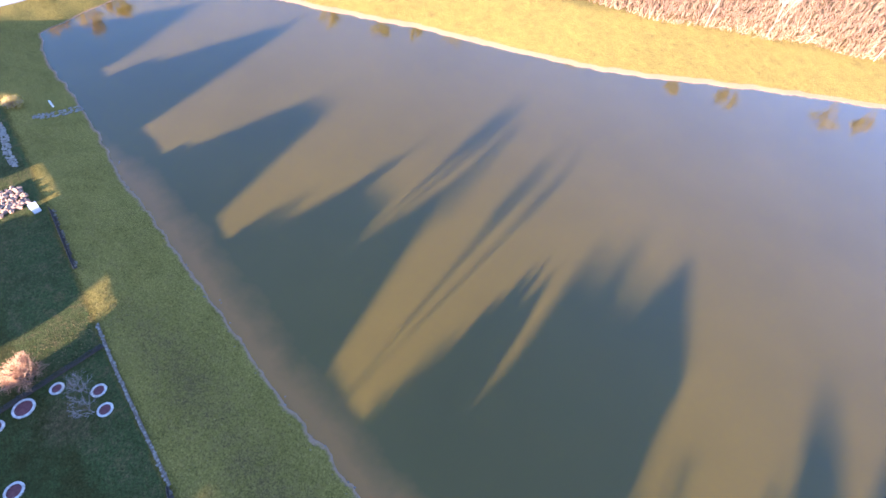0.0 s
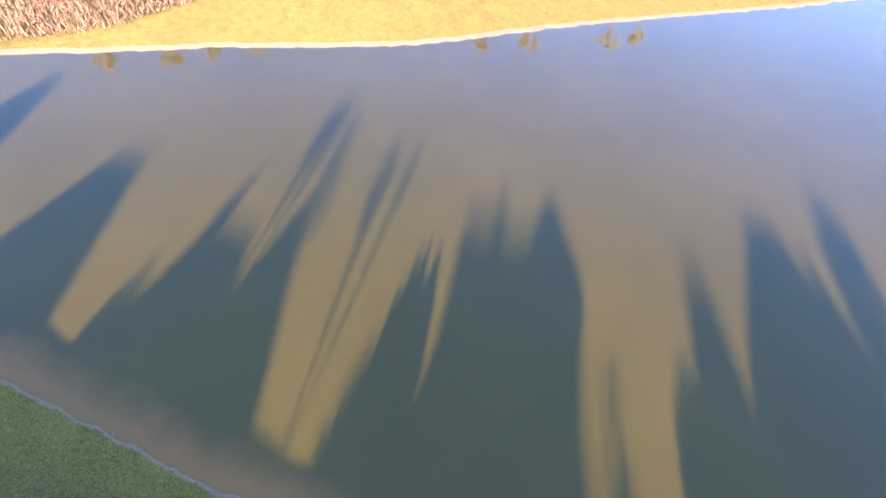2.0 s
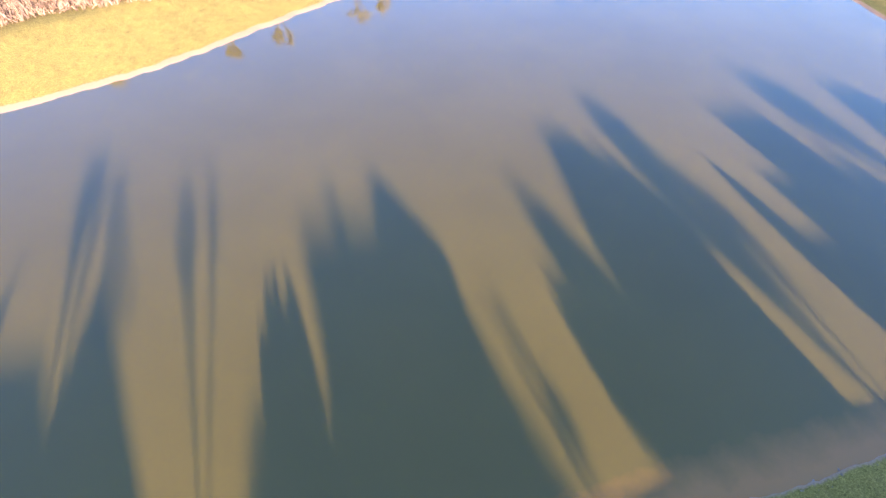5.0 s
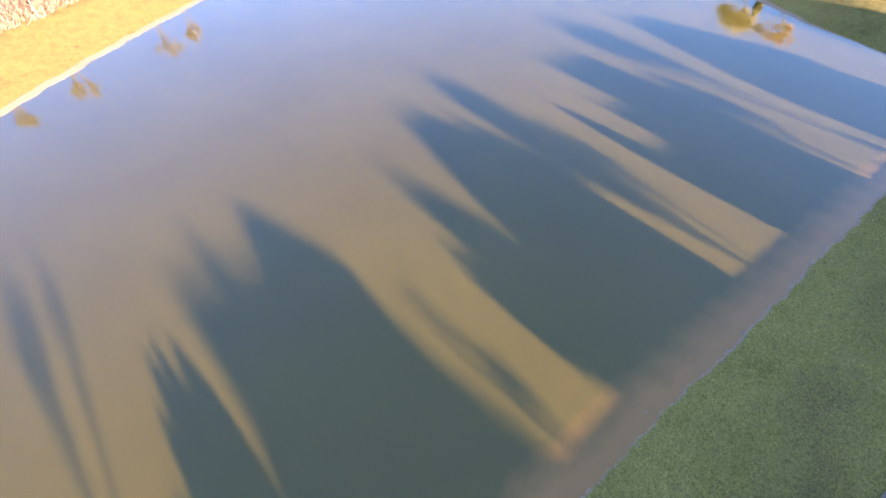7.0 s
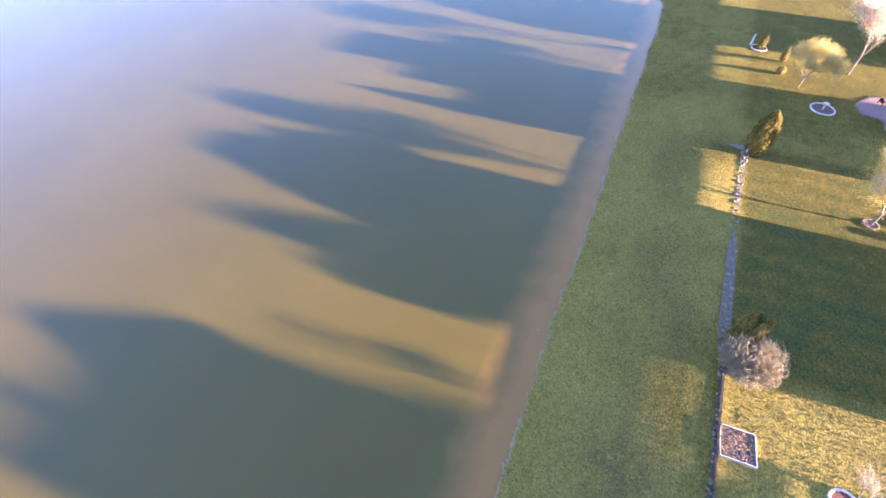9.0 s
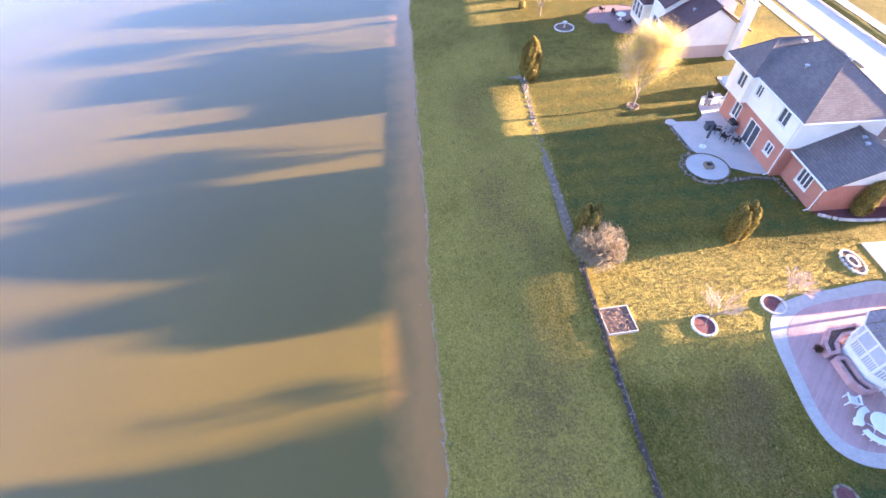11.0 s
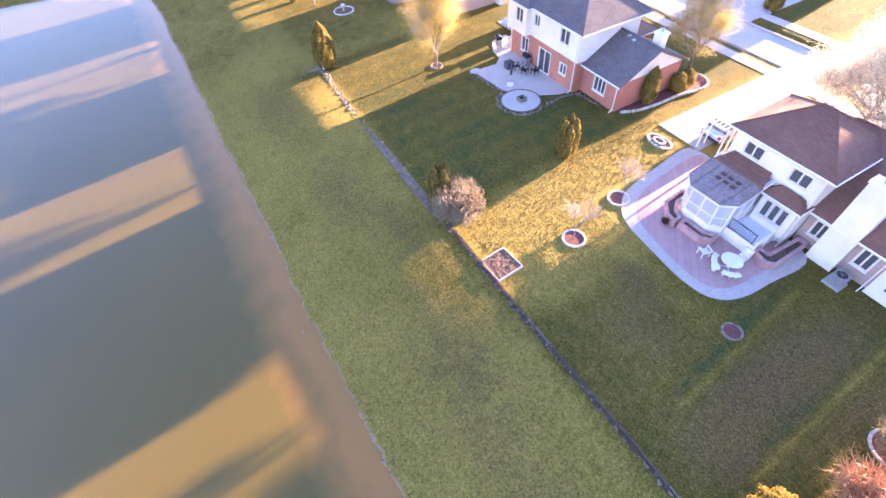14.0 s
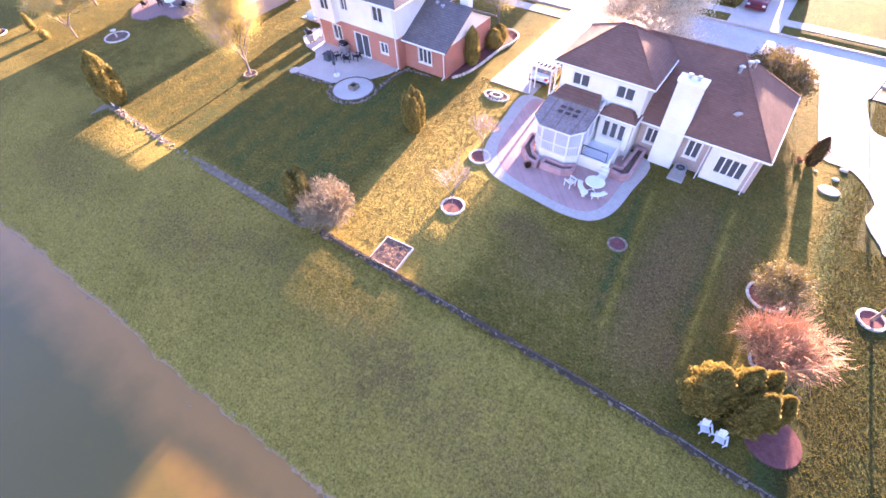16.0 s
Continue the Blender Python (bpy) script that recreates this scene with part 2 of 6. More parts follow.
CONIFER = leaf_material("bronze_green_foliage", (0.27, 0.21, 0.045), (0.43, 0.34, 0.08), thin=0.25)
# conifer colour at about half, painting the shade between the sprays
CONIFER_SHADED = leaf_material("inner_foliage", (0.13, 0.1, 0.02), (0.2, 0.15, 0.032))
RUSSET = leaf_material("russet_foliage", (0.085, 0.045, 0.022), (0.15, 0.085, 0.04), thin=0.15)
# darker olive leaf, with the shade of a backlit crown in its colour
OLIVE = leaf_material("backlit_olive_leaves", (0.15, 0.12, 0.03), (0.27, 0.21, 0.055), thin=0.25)
SHRUB = leaf_material("olive_leaves", (0.2, 0.16, 0.035), (0.33, 0.26, 0.07), thin=0.2)
REED = leaf_material("dry_reeds", (0.27, 0.165, 0.09), (0.4, 0.26, 0.15))
STEM = leaf_material("pale_stems", (0.3, 0.205, 0.12), (0.5, 0.37, 0.24))
BRUSH = leaf_material("reddish_brush", (0.28, 0.165, 0.1), (0.4, 0.255, 0.16))
LUSH = leaf_material("lush_grass", (0.11, 0.105, 0.02), (0.19, 0.17, 0.035), thin=0.45)
GRASSY = leaf_material("grass_tufts", (0.095, 0.085, 0.02), (0.145, 0.122, 0.03), thin=0.25)
STRAWY = leaf_material("straw_tufts", (0.27, 0.19, 0.065), (0.42, 0.31, 0.12), thin=0.2)
IRON = surface("black_iron", (0.02, 0.02, 0.022), (0.035, 0.033, 0.033), 5.0, 0.5, 0.6, bump=0.1)
TIMBER = surface("weathered_timber", (0.14, 0.098, 0.054), (0.29, 0.21, 0.12), 3.0, 0.9, grain=30, bump=0.6, vary=0.5)
WHITE_PLASTIC = surface("white_resin", (0.74, 0.73, 0.72), (0.84, 0.83, 0.82), 2.0, 0.4, bump=0.03)
DARK_CLOTH = surface("dark_canvas", (0.05, 0.055, 0.06), (0.09, 0.09, 0.1), 4.0, 0.9)
GREY_METAL = surface("grey_metal", (0.36, 0.36, 0.37), (0.48, 0.48, 0.48), 3.0, 0.45, 0.7, bump=0.05)
SILVER = surface("silver_paint", (0.5, 0.5, 0.52), (0.56, 0.56, 0.58), 0.8, 0.25, 0.6, bump=0.0)
RUBBER = surface("black_rubber", (0.015, 0.015, 0.015), (0.03, 0.03, 0.03), 5.0, 0.8)
REDPAINT = surface("red_lens", (0.4, 0.02, 0.02), (0.5, 0.03, 0.03), 5.0, 0.3, bump=0)
PANEL = surface("cloudy_roof_panel", (0.175, 0.13, 0.118), (0.28, 0.215, 0.195), 1.2, 0.6, grain=6, bump=0.05, stain=0.4)
BORDER = surface("lavender_border_stone", (0.37, 0.33, 0.285), (0.46, 0.41, 0.355), 3.0, 0.9, bump=0.4)
PAVER_DARK = coursed("red_brown_pavers", (0.2, 0.125, 0.11), (0.28, 0.185, 0.165), (0.14, 0.09, 0.08), 0.22, 0.11)
WIRE = surface("weathered_wire", (0.045, 0.04, 0.035), (0.08, 0.07, 0.06), 4.0, 0.7)
DECKBLUE = surface("pale_blue_deck_paint", (0.6, 0.63, 0.66), (0.7, 0.73, 0.76), 1.5, 0.6, grain=20, bump=0.1)
SCREEN = surface("insect_screen", (0.4, 0.41, 0.43), (0.5, 0.51, 0.54), 1.0, 0.6, grain=60, bump=0.2)

# ---- building helpers ----
OFFSET = {}


def thing(name, label, category, at=(0, 0, 0), group="", kind=""):
    e = new(name)
    e.empty_display_size = 0.2
    e.location = at
    OFFSET[e.name] = Vector(at)
    return tagged(e, label, category, group, kind)


def part(name, bm, material, parent=None, label=""):
    """One mesh object, built in world places, under a thing or a part."""
    off = OFFSET.get(parent.name, Vector((0, 0, 0))) if parent else Vector((0, 0, 0))
    if off.length:
        bmesh.ops.translate(bm, verts=bm.verts, vec=-off)
    me = bpy.data.meshes.new(name)
    bm.to_mesh(me)
    bm.free()
    me.materials.append(material)
    ob = new(name, me)
    if parent:
        ob.parent = parent
    OFFSET[ob.name] = off
    return tagged(ob, label)


def mesh_part(name, verts, faces, material, parent=None, label="", smooth=False):
    off = OFFSET.get(parent.name, Vector((0, 0, 0))) if parent else Vector((0, 0, 0))
    v = np.asarray(verts, dtype=float) - np.array(off)
    me = bpy.data.meshes.new(name)
    me.from_pydata(v.tolist(), [], faces if isinstance(faces, list) else faces.tolist())
    if smooth:
        me.polygons.foreach_set("use_smooth", [True] * len(me.polygons))
    me.materials.append(material)
    ob = new(name, me)
    if parent:
        ob.parent = parent
    OFFSET[ob.name] = off
    return tagged(ob, label)


def hull(bm, lo, hi):
    """A closed prism between two rings of the same length."""
    a, b = [bm.verts.new(p) for p in lo], [bm.verts.new(p) for p in hi]
    n = len(a)
    bm.faces.new(a[::-1]), bm.faces.new(b)
    for i in range(n):
        bm.faces.new((a[i], a[(i + 1) % n], b[(i + 1) % n], b[i]))


def box(bm, x0, x1, y0, y1, z0, z1):
    ring = lambda z: [(x0, y0, z), (x1, y0, z), (x1, y1, z), (x0, y1, z)]
    hull(bm, ring(z0), ring(z1))
    return bm


def B():
    return bmesh.new()


def rod(bm, p, q, r0, r1=None, n=6):
    """A tapered round bar."""
    p, q, r1 = Vector(p), Vector(q), r0 if r1 is None else r1
    d = (q - p).normalized()
    u = d.orthogonal().normalized()
    v = d.cross(u)
    ring = lambda c, r: [c + (u * math.cos(2 * math.pi * i / n) + v * math.sin(2 * math.pi * i / n)) * r for i in range(n)]
    hull(bm, ring(p, r0), ring(q, r1))
    return bm


def disc(bm, x, y, z0, z1, r, n=28, sx=1.0, sy=1.0):
    ring = lambda z, k: [(x + r * k * sx * math.cos(2 * math.pi * i / n), y + r * k * sy * math.sin(2 * math.pi * i / n), z) for i in range(n)]
    hull(bm, ring(z0, 1.0), ring(z1, 0.97))
    return bm


def smooth_loop(points, steps=6):
    """A closed rounded outline through corner points (Catmull-Rom)."""
    out, n = [], len(points)
    for i in range(n):
        a, b, c, d = (np.array(points[(i + k) % n], float) for k in (-1, 0, 1, 2))
        for s in range(steps):
            t = s / steps
            out.append(tuple(0.5 * (2 * b + (c - a) * t + (2 * a - 5 * b + 4 * c - d) * t * t + (3 * b - 3 * c + d - a) * t ** 3)))
    return out


def slab(bm, outline, z0, z1):
    area = sum(a[0] * b[1] - b[0] * a[1] for a, b in zip(outline, outline[1:] + outline[:1]))
    pts = outline if area > 0 else outline[::-1]
    hull(bm, [(x, y, z0) for x, y in pts], [(x, y, z1) for x, y in pts])
    return bm
# ---- the ground and the pond ----
SHORE = [(-74.5, 6.0), (-70, 4.7), (-62, 3.7), (-55, 3.4), (-47, 1.9), (-41, 1.2), (-31, 0.6), (-22, -0.3), (-13, -1.1), (-2.6, -1.5),
         (9, -2.0), (15.5, -1.95), (21, -1.45), (30, -1.55), (44, -1.0), (56, -0.8), (65, -0.5), (79, -0.2), (84.3, 0.4), (88, 3.1),
         (91, 8), (92.5, 15), (93, 24), (96, 35), (98, 47), (101, 70), (99, 95), (92, 118), (78, 126), (60, 116), (44, 104), (17, 85.6),
         (7, 78.7), (-3, 71.4), (-14, 62.4), (-22, 57.2), (-33.5, 51.6), (-45, 46.4), (-54, 41), (-64, 36), (-75.5, 29), (-79.0, 20), (-76.6, 12.5)]


def shore_distance(px, py):
    """Metres outside the pond's edge, negative over the water."""
    best, inside = np.full(px.shape, 1e9), np.zeros(px.shape, bool)
    for (ax, ay), (bx, by) in zip(SHORE, SHORE[1:] + SHORE[:1]):
        dx, dy = bx - ax, by - ay
        t = np.clip(((px - ax) * dx + (py - ay) * dy) / (dx * dx + dy * dy), 0, 1)
        best = np.minimum(best, np.hypot(px - ax - t * dx, py - ay - t * dy))
        cross = ((ay > py) != (by > py)) & (px < (bx - ax) * (py - ay) / (by - ay if by != ay else 1e-9) + ax)
        inside ^= cross
    return np.where(inside, -best, best)


def ease(v, lo, hi):
    t = np.clip((v - lo) / (hi - lo), 0, 1)
    return t * t * (3 - 2 * t)


def spread(lo, hi, fine):
    """Grid lines: even inside, ever wider out to the horizon."""
    mid = list(np.arange(lo, hi + fine * 0.5, fine))
    out, step, a, b = [], fine, lo, mid[-1]
    left, right = [], []
    while a > -3200:
        step *= 1.35
        a, b = a - step, b + step
        left.append(a), right.append(b)
    return np.array(left[::-1] + mid + right)


def grid_mesh(name, xs, ys, z, keep=None, **values):
    nx, ny = len(xs), len(ys)
    gx, gy = np.meshgrid(xs, ys)
    verts = np.stack([gx.ravel(), gy.ravel(), z.ravel()], 1)
    i = np.arange(nx * ny).reshape(ny, nx)
    quads = np.stack([i[:-1, :-1], i[:-1, 1:], i[1:, 1:], i[1:, :-1]], -1).reshape(-1, 4)
    if keep is not None:
        k = keep.ravel()
        quads = quads[k[quads].any(1)]
        used = np.unique(quads)
        back = np.zeros(nx * ny, int)
        back[used] = np.arange(len(used))
        verts, quads = verts[used], back[quads]
        values = {n: v.ravel()[used] for n, v in values.items()}
    me = bpy.data.meshes.new(name)
    me.from_pydata(verts.tolist(), [], quads.tolist())
    for n, v in values.items():
        me.attributes.new(n, "FLOAT", "POINT").data.foreach_set("value", np.ascontiguousarray(v.ravel(), dtype=np.float32))
    me.polygons.foreach_set("use_smooth", [True] * len(me.polygons))
    return me


def ripple(px, py, k, seed):
    """A cheap smooth wobble from a few sines."""
    r = np.random.RandomState(seed)
    out = np.zeros(np.shape(px))
    for _ in range(7):
        a, f, ph = r.uniform(0, 6.28), k * r.uniform(0.5, 2.2), r.uniform(0, 6.28)
        out = out + np.sin((px * math.cos(a) + py * math.sin(a)) * f + ph) / 7
    return out


def ground_height(px, py, d=None):
    d = shore_distance(px, py) + 0.45 * ripple(px, py, 1.1, 3) + 0.18 * ripple(px, py, 4.0, 4) if d is None else d
    far = ease(py, 14, 34)
    up, wide = 1.4 + far * 1.3, 6.4 + far * 9 + 0.4 * ease(px, 0, 8) * (1 - ease(px, 24, 34)) - 1.2 * (1 - ease(px, -34, -12)) + 1.5 * ease(px, 30, 37)
    u = up * (1 - d / wide)                     # the bank as a slope that rounds into the level lots
    soft = 0.02 + 0.18 * ease(px, 0, 10) * (1 - ease(px, 26, 34))
    z = WZ + up - 0.5 * (u + np.sqrt(u * u + soft))
    z = np.where(d < 0, WZ + np.maximum(d * 0.35, -1.2), z)
    street = ease(py, -53.9, -53.2) * (1 - ease(py, -48.4, -47.7))
    # a low swell behind the rock bed, added to lengthen the bank's shadow
    z = z + 0.2 * ease(px, 30, 37) * (1 - ease(px, 45, 48)) * np.exp(-((py + 9.6) / 2.4) ** 2)
    return z - 0.35 * street + 0.03 * ripple(px, py, 0.5, 9) * np.clip(d, 0, 1)


ys_mid = np.concatenate([np.arange(-64, -32, 0.9), np.arange(-32, -14, 0.55), np.arange(-14, 6, 0.4), np.arange(6, 128, 0.9)])
wide_y = spread(-64, 128, 0.9)
XS, YS = np.unique(np.round(np.concatenate([spread(-96, 108, 0.6), np.arange(-4, 16, 0.2)]), 3)), np.concatenate([wide_y[wide_y < -64.01], ys_mid, wide_y[wide_y > 128.01]])
GX, GY = np.meshgrid(XS, YS)
GD = shore_distance(GX, GY) + 0.45 * ripple(GX, GY, 1.1, 3) + 0.18 * ripple(GX, GY, 4.0, 4)
def lot_line(px):
    """Where the lots end and the bank begins."""
    return np.interp(px, [-60, -40, -25.7, -17.3, -11.5, -6.5, -3.6, 0], [-2.5, -5.3, -7.45, -8.65, -9.4, -11.4, -12.8, -13.0])


lots = 1 - ease(GY - lot_line(GX), -0.5, 0.35)
dry = 0.42 + 0.32 * ease(GY, -12.8, -11.5) * (1 - ease(GY, 12, 30))
# the rise past x 39 paints the sunlit strip's gold into the grass
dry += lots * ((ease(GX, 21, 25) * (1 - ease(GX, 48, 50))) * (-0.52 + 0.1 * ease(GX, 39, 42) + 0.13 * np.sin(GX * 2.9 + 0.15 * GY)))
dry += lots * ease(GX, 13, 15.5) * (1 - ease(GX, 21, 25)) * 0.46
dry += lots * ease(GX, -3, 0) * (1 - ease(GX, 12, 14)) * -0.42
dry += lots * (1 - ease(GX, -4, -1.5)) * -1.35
dry += ease(GX, 50, 60) * -0.32 * (1 - ease(GY, 20, 40))
dry += ease(GY, 16, 36) * 0.75
track = 0.0 * GX
for (ax, ay), (bx, by), w, k in (((2.05, -28.5), (1.4, -16.6), 0.15, 0.5), ((6.75, -27.2), (5.4, -16.5), 0.15, 0.46), ((8.0, -21.6), (14.5, -21.2), 0.9, 0.3)):
    t = np.clip(((GX - ax) * (bx - ax) + (GY - ay) * (by - ay)) / ((bx - ax) ** 2 + (by - ay) ** 2), 0, 1)
    track = np.maximum(track, k * np.exp(-(np.hypot(GX - ax - t * (bx - ax), GY - ay - t * (by - ay)) / w) ** 2))
dry += track
for ax, bx in ((7.35, 6.0), (2.65, 2.0)):
    dry -= 0.4 * np.exp(-((GX - ax - (bx - ax) * (GY + 27.2) / 10.7) / 0.28) ** 2) * ease(GY, -29, -26) * (1 - ease(GY, -17, -15))
# the two negative spots darken the grass colour to dim sunlit bank patches
for cx, cy, rx, ry, k in ((3.4, -16.6, 1.8, 1.8, 0.35), (45.5, -10.6, 2.4, 1.8, -0.75), (18.0, -10.3, 3.2, 1.8, -0.5), (9.5, -17.5, 2.0, 1.5, 0.25), (12.4, -19.5, 1.6, 2.2, 0.25), (12.0, -8.5, 4.5, 2.0, 0.22), (8.0, -5.5, 4.0, 1.6, 0.15), (21.5, -17.0, 2.0, 3.0, 0.15)):
    dry += k * np.exp(-((GX - cx) / rx) ** 2 - ((GY - cy) / ry) ** 2)
bare = 0.28 * ease(GY, -12.8, -11.5) + 0.3 * lots * ease(GX, -2, 1) * (1 - ease(GX, 13, 15)) + 0.1 * lots * (1 - ease(GX, -12, -8))
for cx, cy, rx, ry, k in ((3.9, -22.5, 1.5, 5.6, 1.0), (3.2, -16.5, 1.7, 1.8, 0.7), (9.8, -18.0, 2.6, 2.2, 0.5), (0.6, -24.0, 0.8, 3.5, 0.5), (12.6, -20.4, 2.0, 1.4, 0.7),
                          (13.0, -8.0, 5.0, 2.6, 0.42), (4.0, -6.5, 4.0, 2.5, 0.38), (30.0, -7.5, 5.0, 2.0, 0.36), (24.0, -10.0, 3.0, 1.4, 0.4), (-6.0, -5.5, 5.0, 2.2, 0.36),
                          (19.5, -20.5, 2.0, 3.0, 0.5), (43.0, -6.5, 5.0, 2.4, 0.34), (-18.0, -5.0, 7.0, 2.0, 0.4), (-20.0, -12.5, 2.0, 1.5, 0.4)):
    bare += k * np.exp(-((GX - cx) / rx) ** 2 - ((GY - cy) / ry) ** 2)
bare -= track
bare += 0.14 * ease(GY, 16, 36)
bare += 0.5 * ease(GY - np.interp(GX, [-84, -76, -65, -57, -48, -32, -21, -10, 12, 45, 90], [24, 29.5, 38.5, 46, 60, 71, 75, 82, 96, 118, 138]), -1.5, 2.5)
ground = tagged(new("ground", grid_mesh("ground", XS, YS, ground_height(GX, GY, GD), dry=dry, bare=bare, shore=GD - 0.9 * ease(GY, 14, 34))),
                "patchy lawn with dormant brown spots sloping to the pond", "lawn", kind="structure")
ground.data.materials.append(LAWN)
water = tagged(new("water", grid_mesh("water", XS, YS, np.full(GX.shape, WZ), keep=GD < 0.5, shore=GD - 8 * ease(GY, 8, 22) - 6 * (1 - ease(GX, -62, -38)))),
               "calm murky brown pond reflecting the sky", "pond", kind="structure")
water.data.materials.append(WATER)


def structure(name, outline, z0, z1, material, label, category):
    return tagged(part(name, slab(B(), outline, z0, z1), material), label, category, kind="structure")


def rect(x0, x1, y0, y1):
    return [(x0, y0), (x1, y0), (x1, y1), (x0, y1)]


def run_of_panels(name, x0, x1, y0, y1, step, z1, material, label, category):
    """A strip of cast panels with open joints, each a piece of its own."""
    base = structure(name, rect(x0, x1, y0 + 0.02, y1 - 0.02), -0.3, z1 - 0.03, material, label, category)
    bm = box(B(), 0.01, step - 0.012, y0, y1, z1 - 0.1, z1)
    bmesh.ops.bevel(bm, geom=[e for e in bm.edges if all(v.co.z > z1 - 0.01 for v in e.verts)], offset=0.012, segments=1, affect="EDGES")
    first, x, n = None, x0, 0
    while x < x1 - step * 0.5:
        if first is None:
            first = part("panel", bm, material, base)
            first.location = (x, 0, 0)
        else:
            o = new("panel", first.data)
            o.parent, o.location = base, (x, 0, random.uniform(-0.004, 0.004))
        x += step
    return base


# street side
structure("road", rect(-220, 260, -53.2, -48.5), -0.5, -0.16, ROADWAY, "pale concrete residential street", "road")
for nm, y0, y1 in (("kerb", -48.5, -48.32), ("kerb", -53.38, -53.2)):
    structure(nm, rect(-220, 260, y0, y1), -0.4, 0.03, CONCRETE, "pale concrete kerb along the street", "kerb")
run_of_panels("pavement", -70, 110, -47.3, -46.0, 1.5, 0.035, CONCRETE, "pale concrete sidewalk in square panels", "sidewalk")
run_of_panels("pavement", -70, 110, -56.4, -55.1, 1.5, 0.035, CONCRETE, "pale concrete sidewalk across the street", "sidewalk")
for x0, x1, y1, lab in ((18.6, 22.6, -32.8, "sunlit pale concrete driveway beside the cream house"),
                        (40.6, 45.6, -32.6, "pale concrete driveway beside the brick house"),
                        (-9.0, -1.0, -34.2, "wide pale concrete driveway with a curved edge"),
                        (64.5, 69.5, -34.0, "pale concrete driveway of a house down the row")):
    out = rect(x0, x1, -48.3, y1)
    if x0 < -5:
        out = smooth_loop([(0.9, -48.3), (0.28, -46.1), (-0.5, -40.8), (-1.05, -37.8), (-1.55, -36.5), (-2.4, -36.35), (-3.2, -36.2), (-4.05, -35.2), (-4.7, -33.8), (-4.7, -33.1), (-4.45, -32.1),
                           (-4.7, -31.2), (-5.4, -30.0), (-5.75, -29.3), (-7.3, -29.2), (-7.3, -35.0), (-7.3, -40.9), (-4.6, -41.2), (-3.8, -41.7), (-3.5, -42.7), (-3.0, -45.7), (-3.6, -48.3)], 3)
    structure("driveway", out, -0.3, 0.045, CONCRETE, lab, "driveway")
for x0 in (4.6, 30.0):
    structure("driveway", rect(x0, x0 + 4.6, -68, -53.3), -0.3, 0.045, CONCRETE, "pale concrete driveway across the street", "driveway")

structure("road", smooth_loop([(-80.6, -48.4), (-80.9, -20), (-81.3, 6), (-83.2, 22), (-89.6, 22), (-88.6, 6), (-88.2, -20), (-88.0, -48.4)], 4), -0.4, 0.05, ROADWAY, "pale side street past the end of the pond", "road")

# ---- houses ----
DIRS = {"N": ((1, 0), (0, 1)), "S": ((1, 0), (0, -1)), "E": ((0, 1), (1, 0)), "W": ((0, 1), (-1, 0))}


def facing(face, at, u0, u1, w0, w1, d0, d1):
    """The corners of a box on a wall: u along it, w up, d outwards from the wall's plane."""
    (ux, uy), (nx, ny) = DIRS[face]
    ox, oy = (0, at) if face in "NS" else (at, 0)
    xs = sorted((ox + ux * u0 + nx * d0, ox + ux * u1 + nx * d1))
    ys = sorted((oy + uy * u0 + ny * d0, oy + uy * u1 + ny * d1))
    return xs[0], xs[1], ys[0], ys[1], w0, w1


def wall(parent, face, at, u0, u1, z0, z1, material, openings=(), th=0.2, label="", name="wall"):
    """A wall with real openings cut through it."""
    bm = B()
    us = sorted({u0, u1, *(v for o in openings for v in o[:2])})
    ws = sorted({z0, z1, *(v for o in openings for v in o[2:4])})
    us, ws = [u for u in us if u0 <= u <= u1], [w for w in ws if z0 <= w <= z1]
    for a, b in zip(us, us[1:]):
        run = None
        for c, d in zip(ws, ws[1:]):
            hole = any(o[0] <= (a + b) / 2 <= o[1] and o[2] <= (c + d) / 2 <= o[3] for o in openings)
            if not hole:
                run = [c, d] if run is None else [run[0], d]
            if (hole or d == ws[-1]) and run:
                box(bm, *facing(face, at, a, b, *run, -th, 0))
                run = None
    return part(name, bm, material, parent, label)


def window(parent, face, at, u0, u1, w0, w1, lights=2, bars=0, door=False):
    """Frame, sill, mullions and panes in an opening."""
    bm = B()
    f = 0.07
    for a, b, c, d in ((u0 - f, u1 + f, w1, w1 + f), (u0 - f, u1 + f, w0 - f, w0), (u0 - f, u0, w0, w1), (u1, u1 + f, w0, w1)):
        box(bm, *facing(face, at, a, b, c, d, -0.1, 0.035))
    wdw = part("door" if door else "window", bm, TRIM, parent, "white glazed patio door" if door else "")
    bm = B()
    box(bm, *facing(face, at, u0 - 0.1, u1 + 0.1, w0 - 0.11, w0 - f, -0.02, 0.07))
    part("sill", bm, TRIM, wdw)
    step = (u1 - u0) / lights
    for i in range(lights):
        a, b = u0 + i * step, u0 + (i + 1) * step
        bm = B()
        e = 0.045
        for p, q, r, s in ((a, b, w1 - e, w1), (a, b, w0, w0 + e), (a, a + e, w0 + e, w1 - e), (b - e, b, w0 + e, w1 - e)):
            box(bm, *facing(face, at, p, q, r, s, -0.09, -0.02))
        for k in range(bars):
            z = w0 + (w1 - w0) * (k + 1) / (bars + 1)
            box(bm, *facing(face, at, a + e, b - e, z - 0.015, z + 0.015, -0.085, -0.03))
        part("sash", bm, TRIM, wdw)
        part("pane", box(B(), *facing(face, at, a + e, b - e, w0 + e, w1 - e, -0.065, -0.055)), GLASS, wdw)
    return wdw


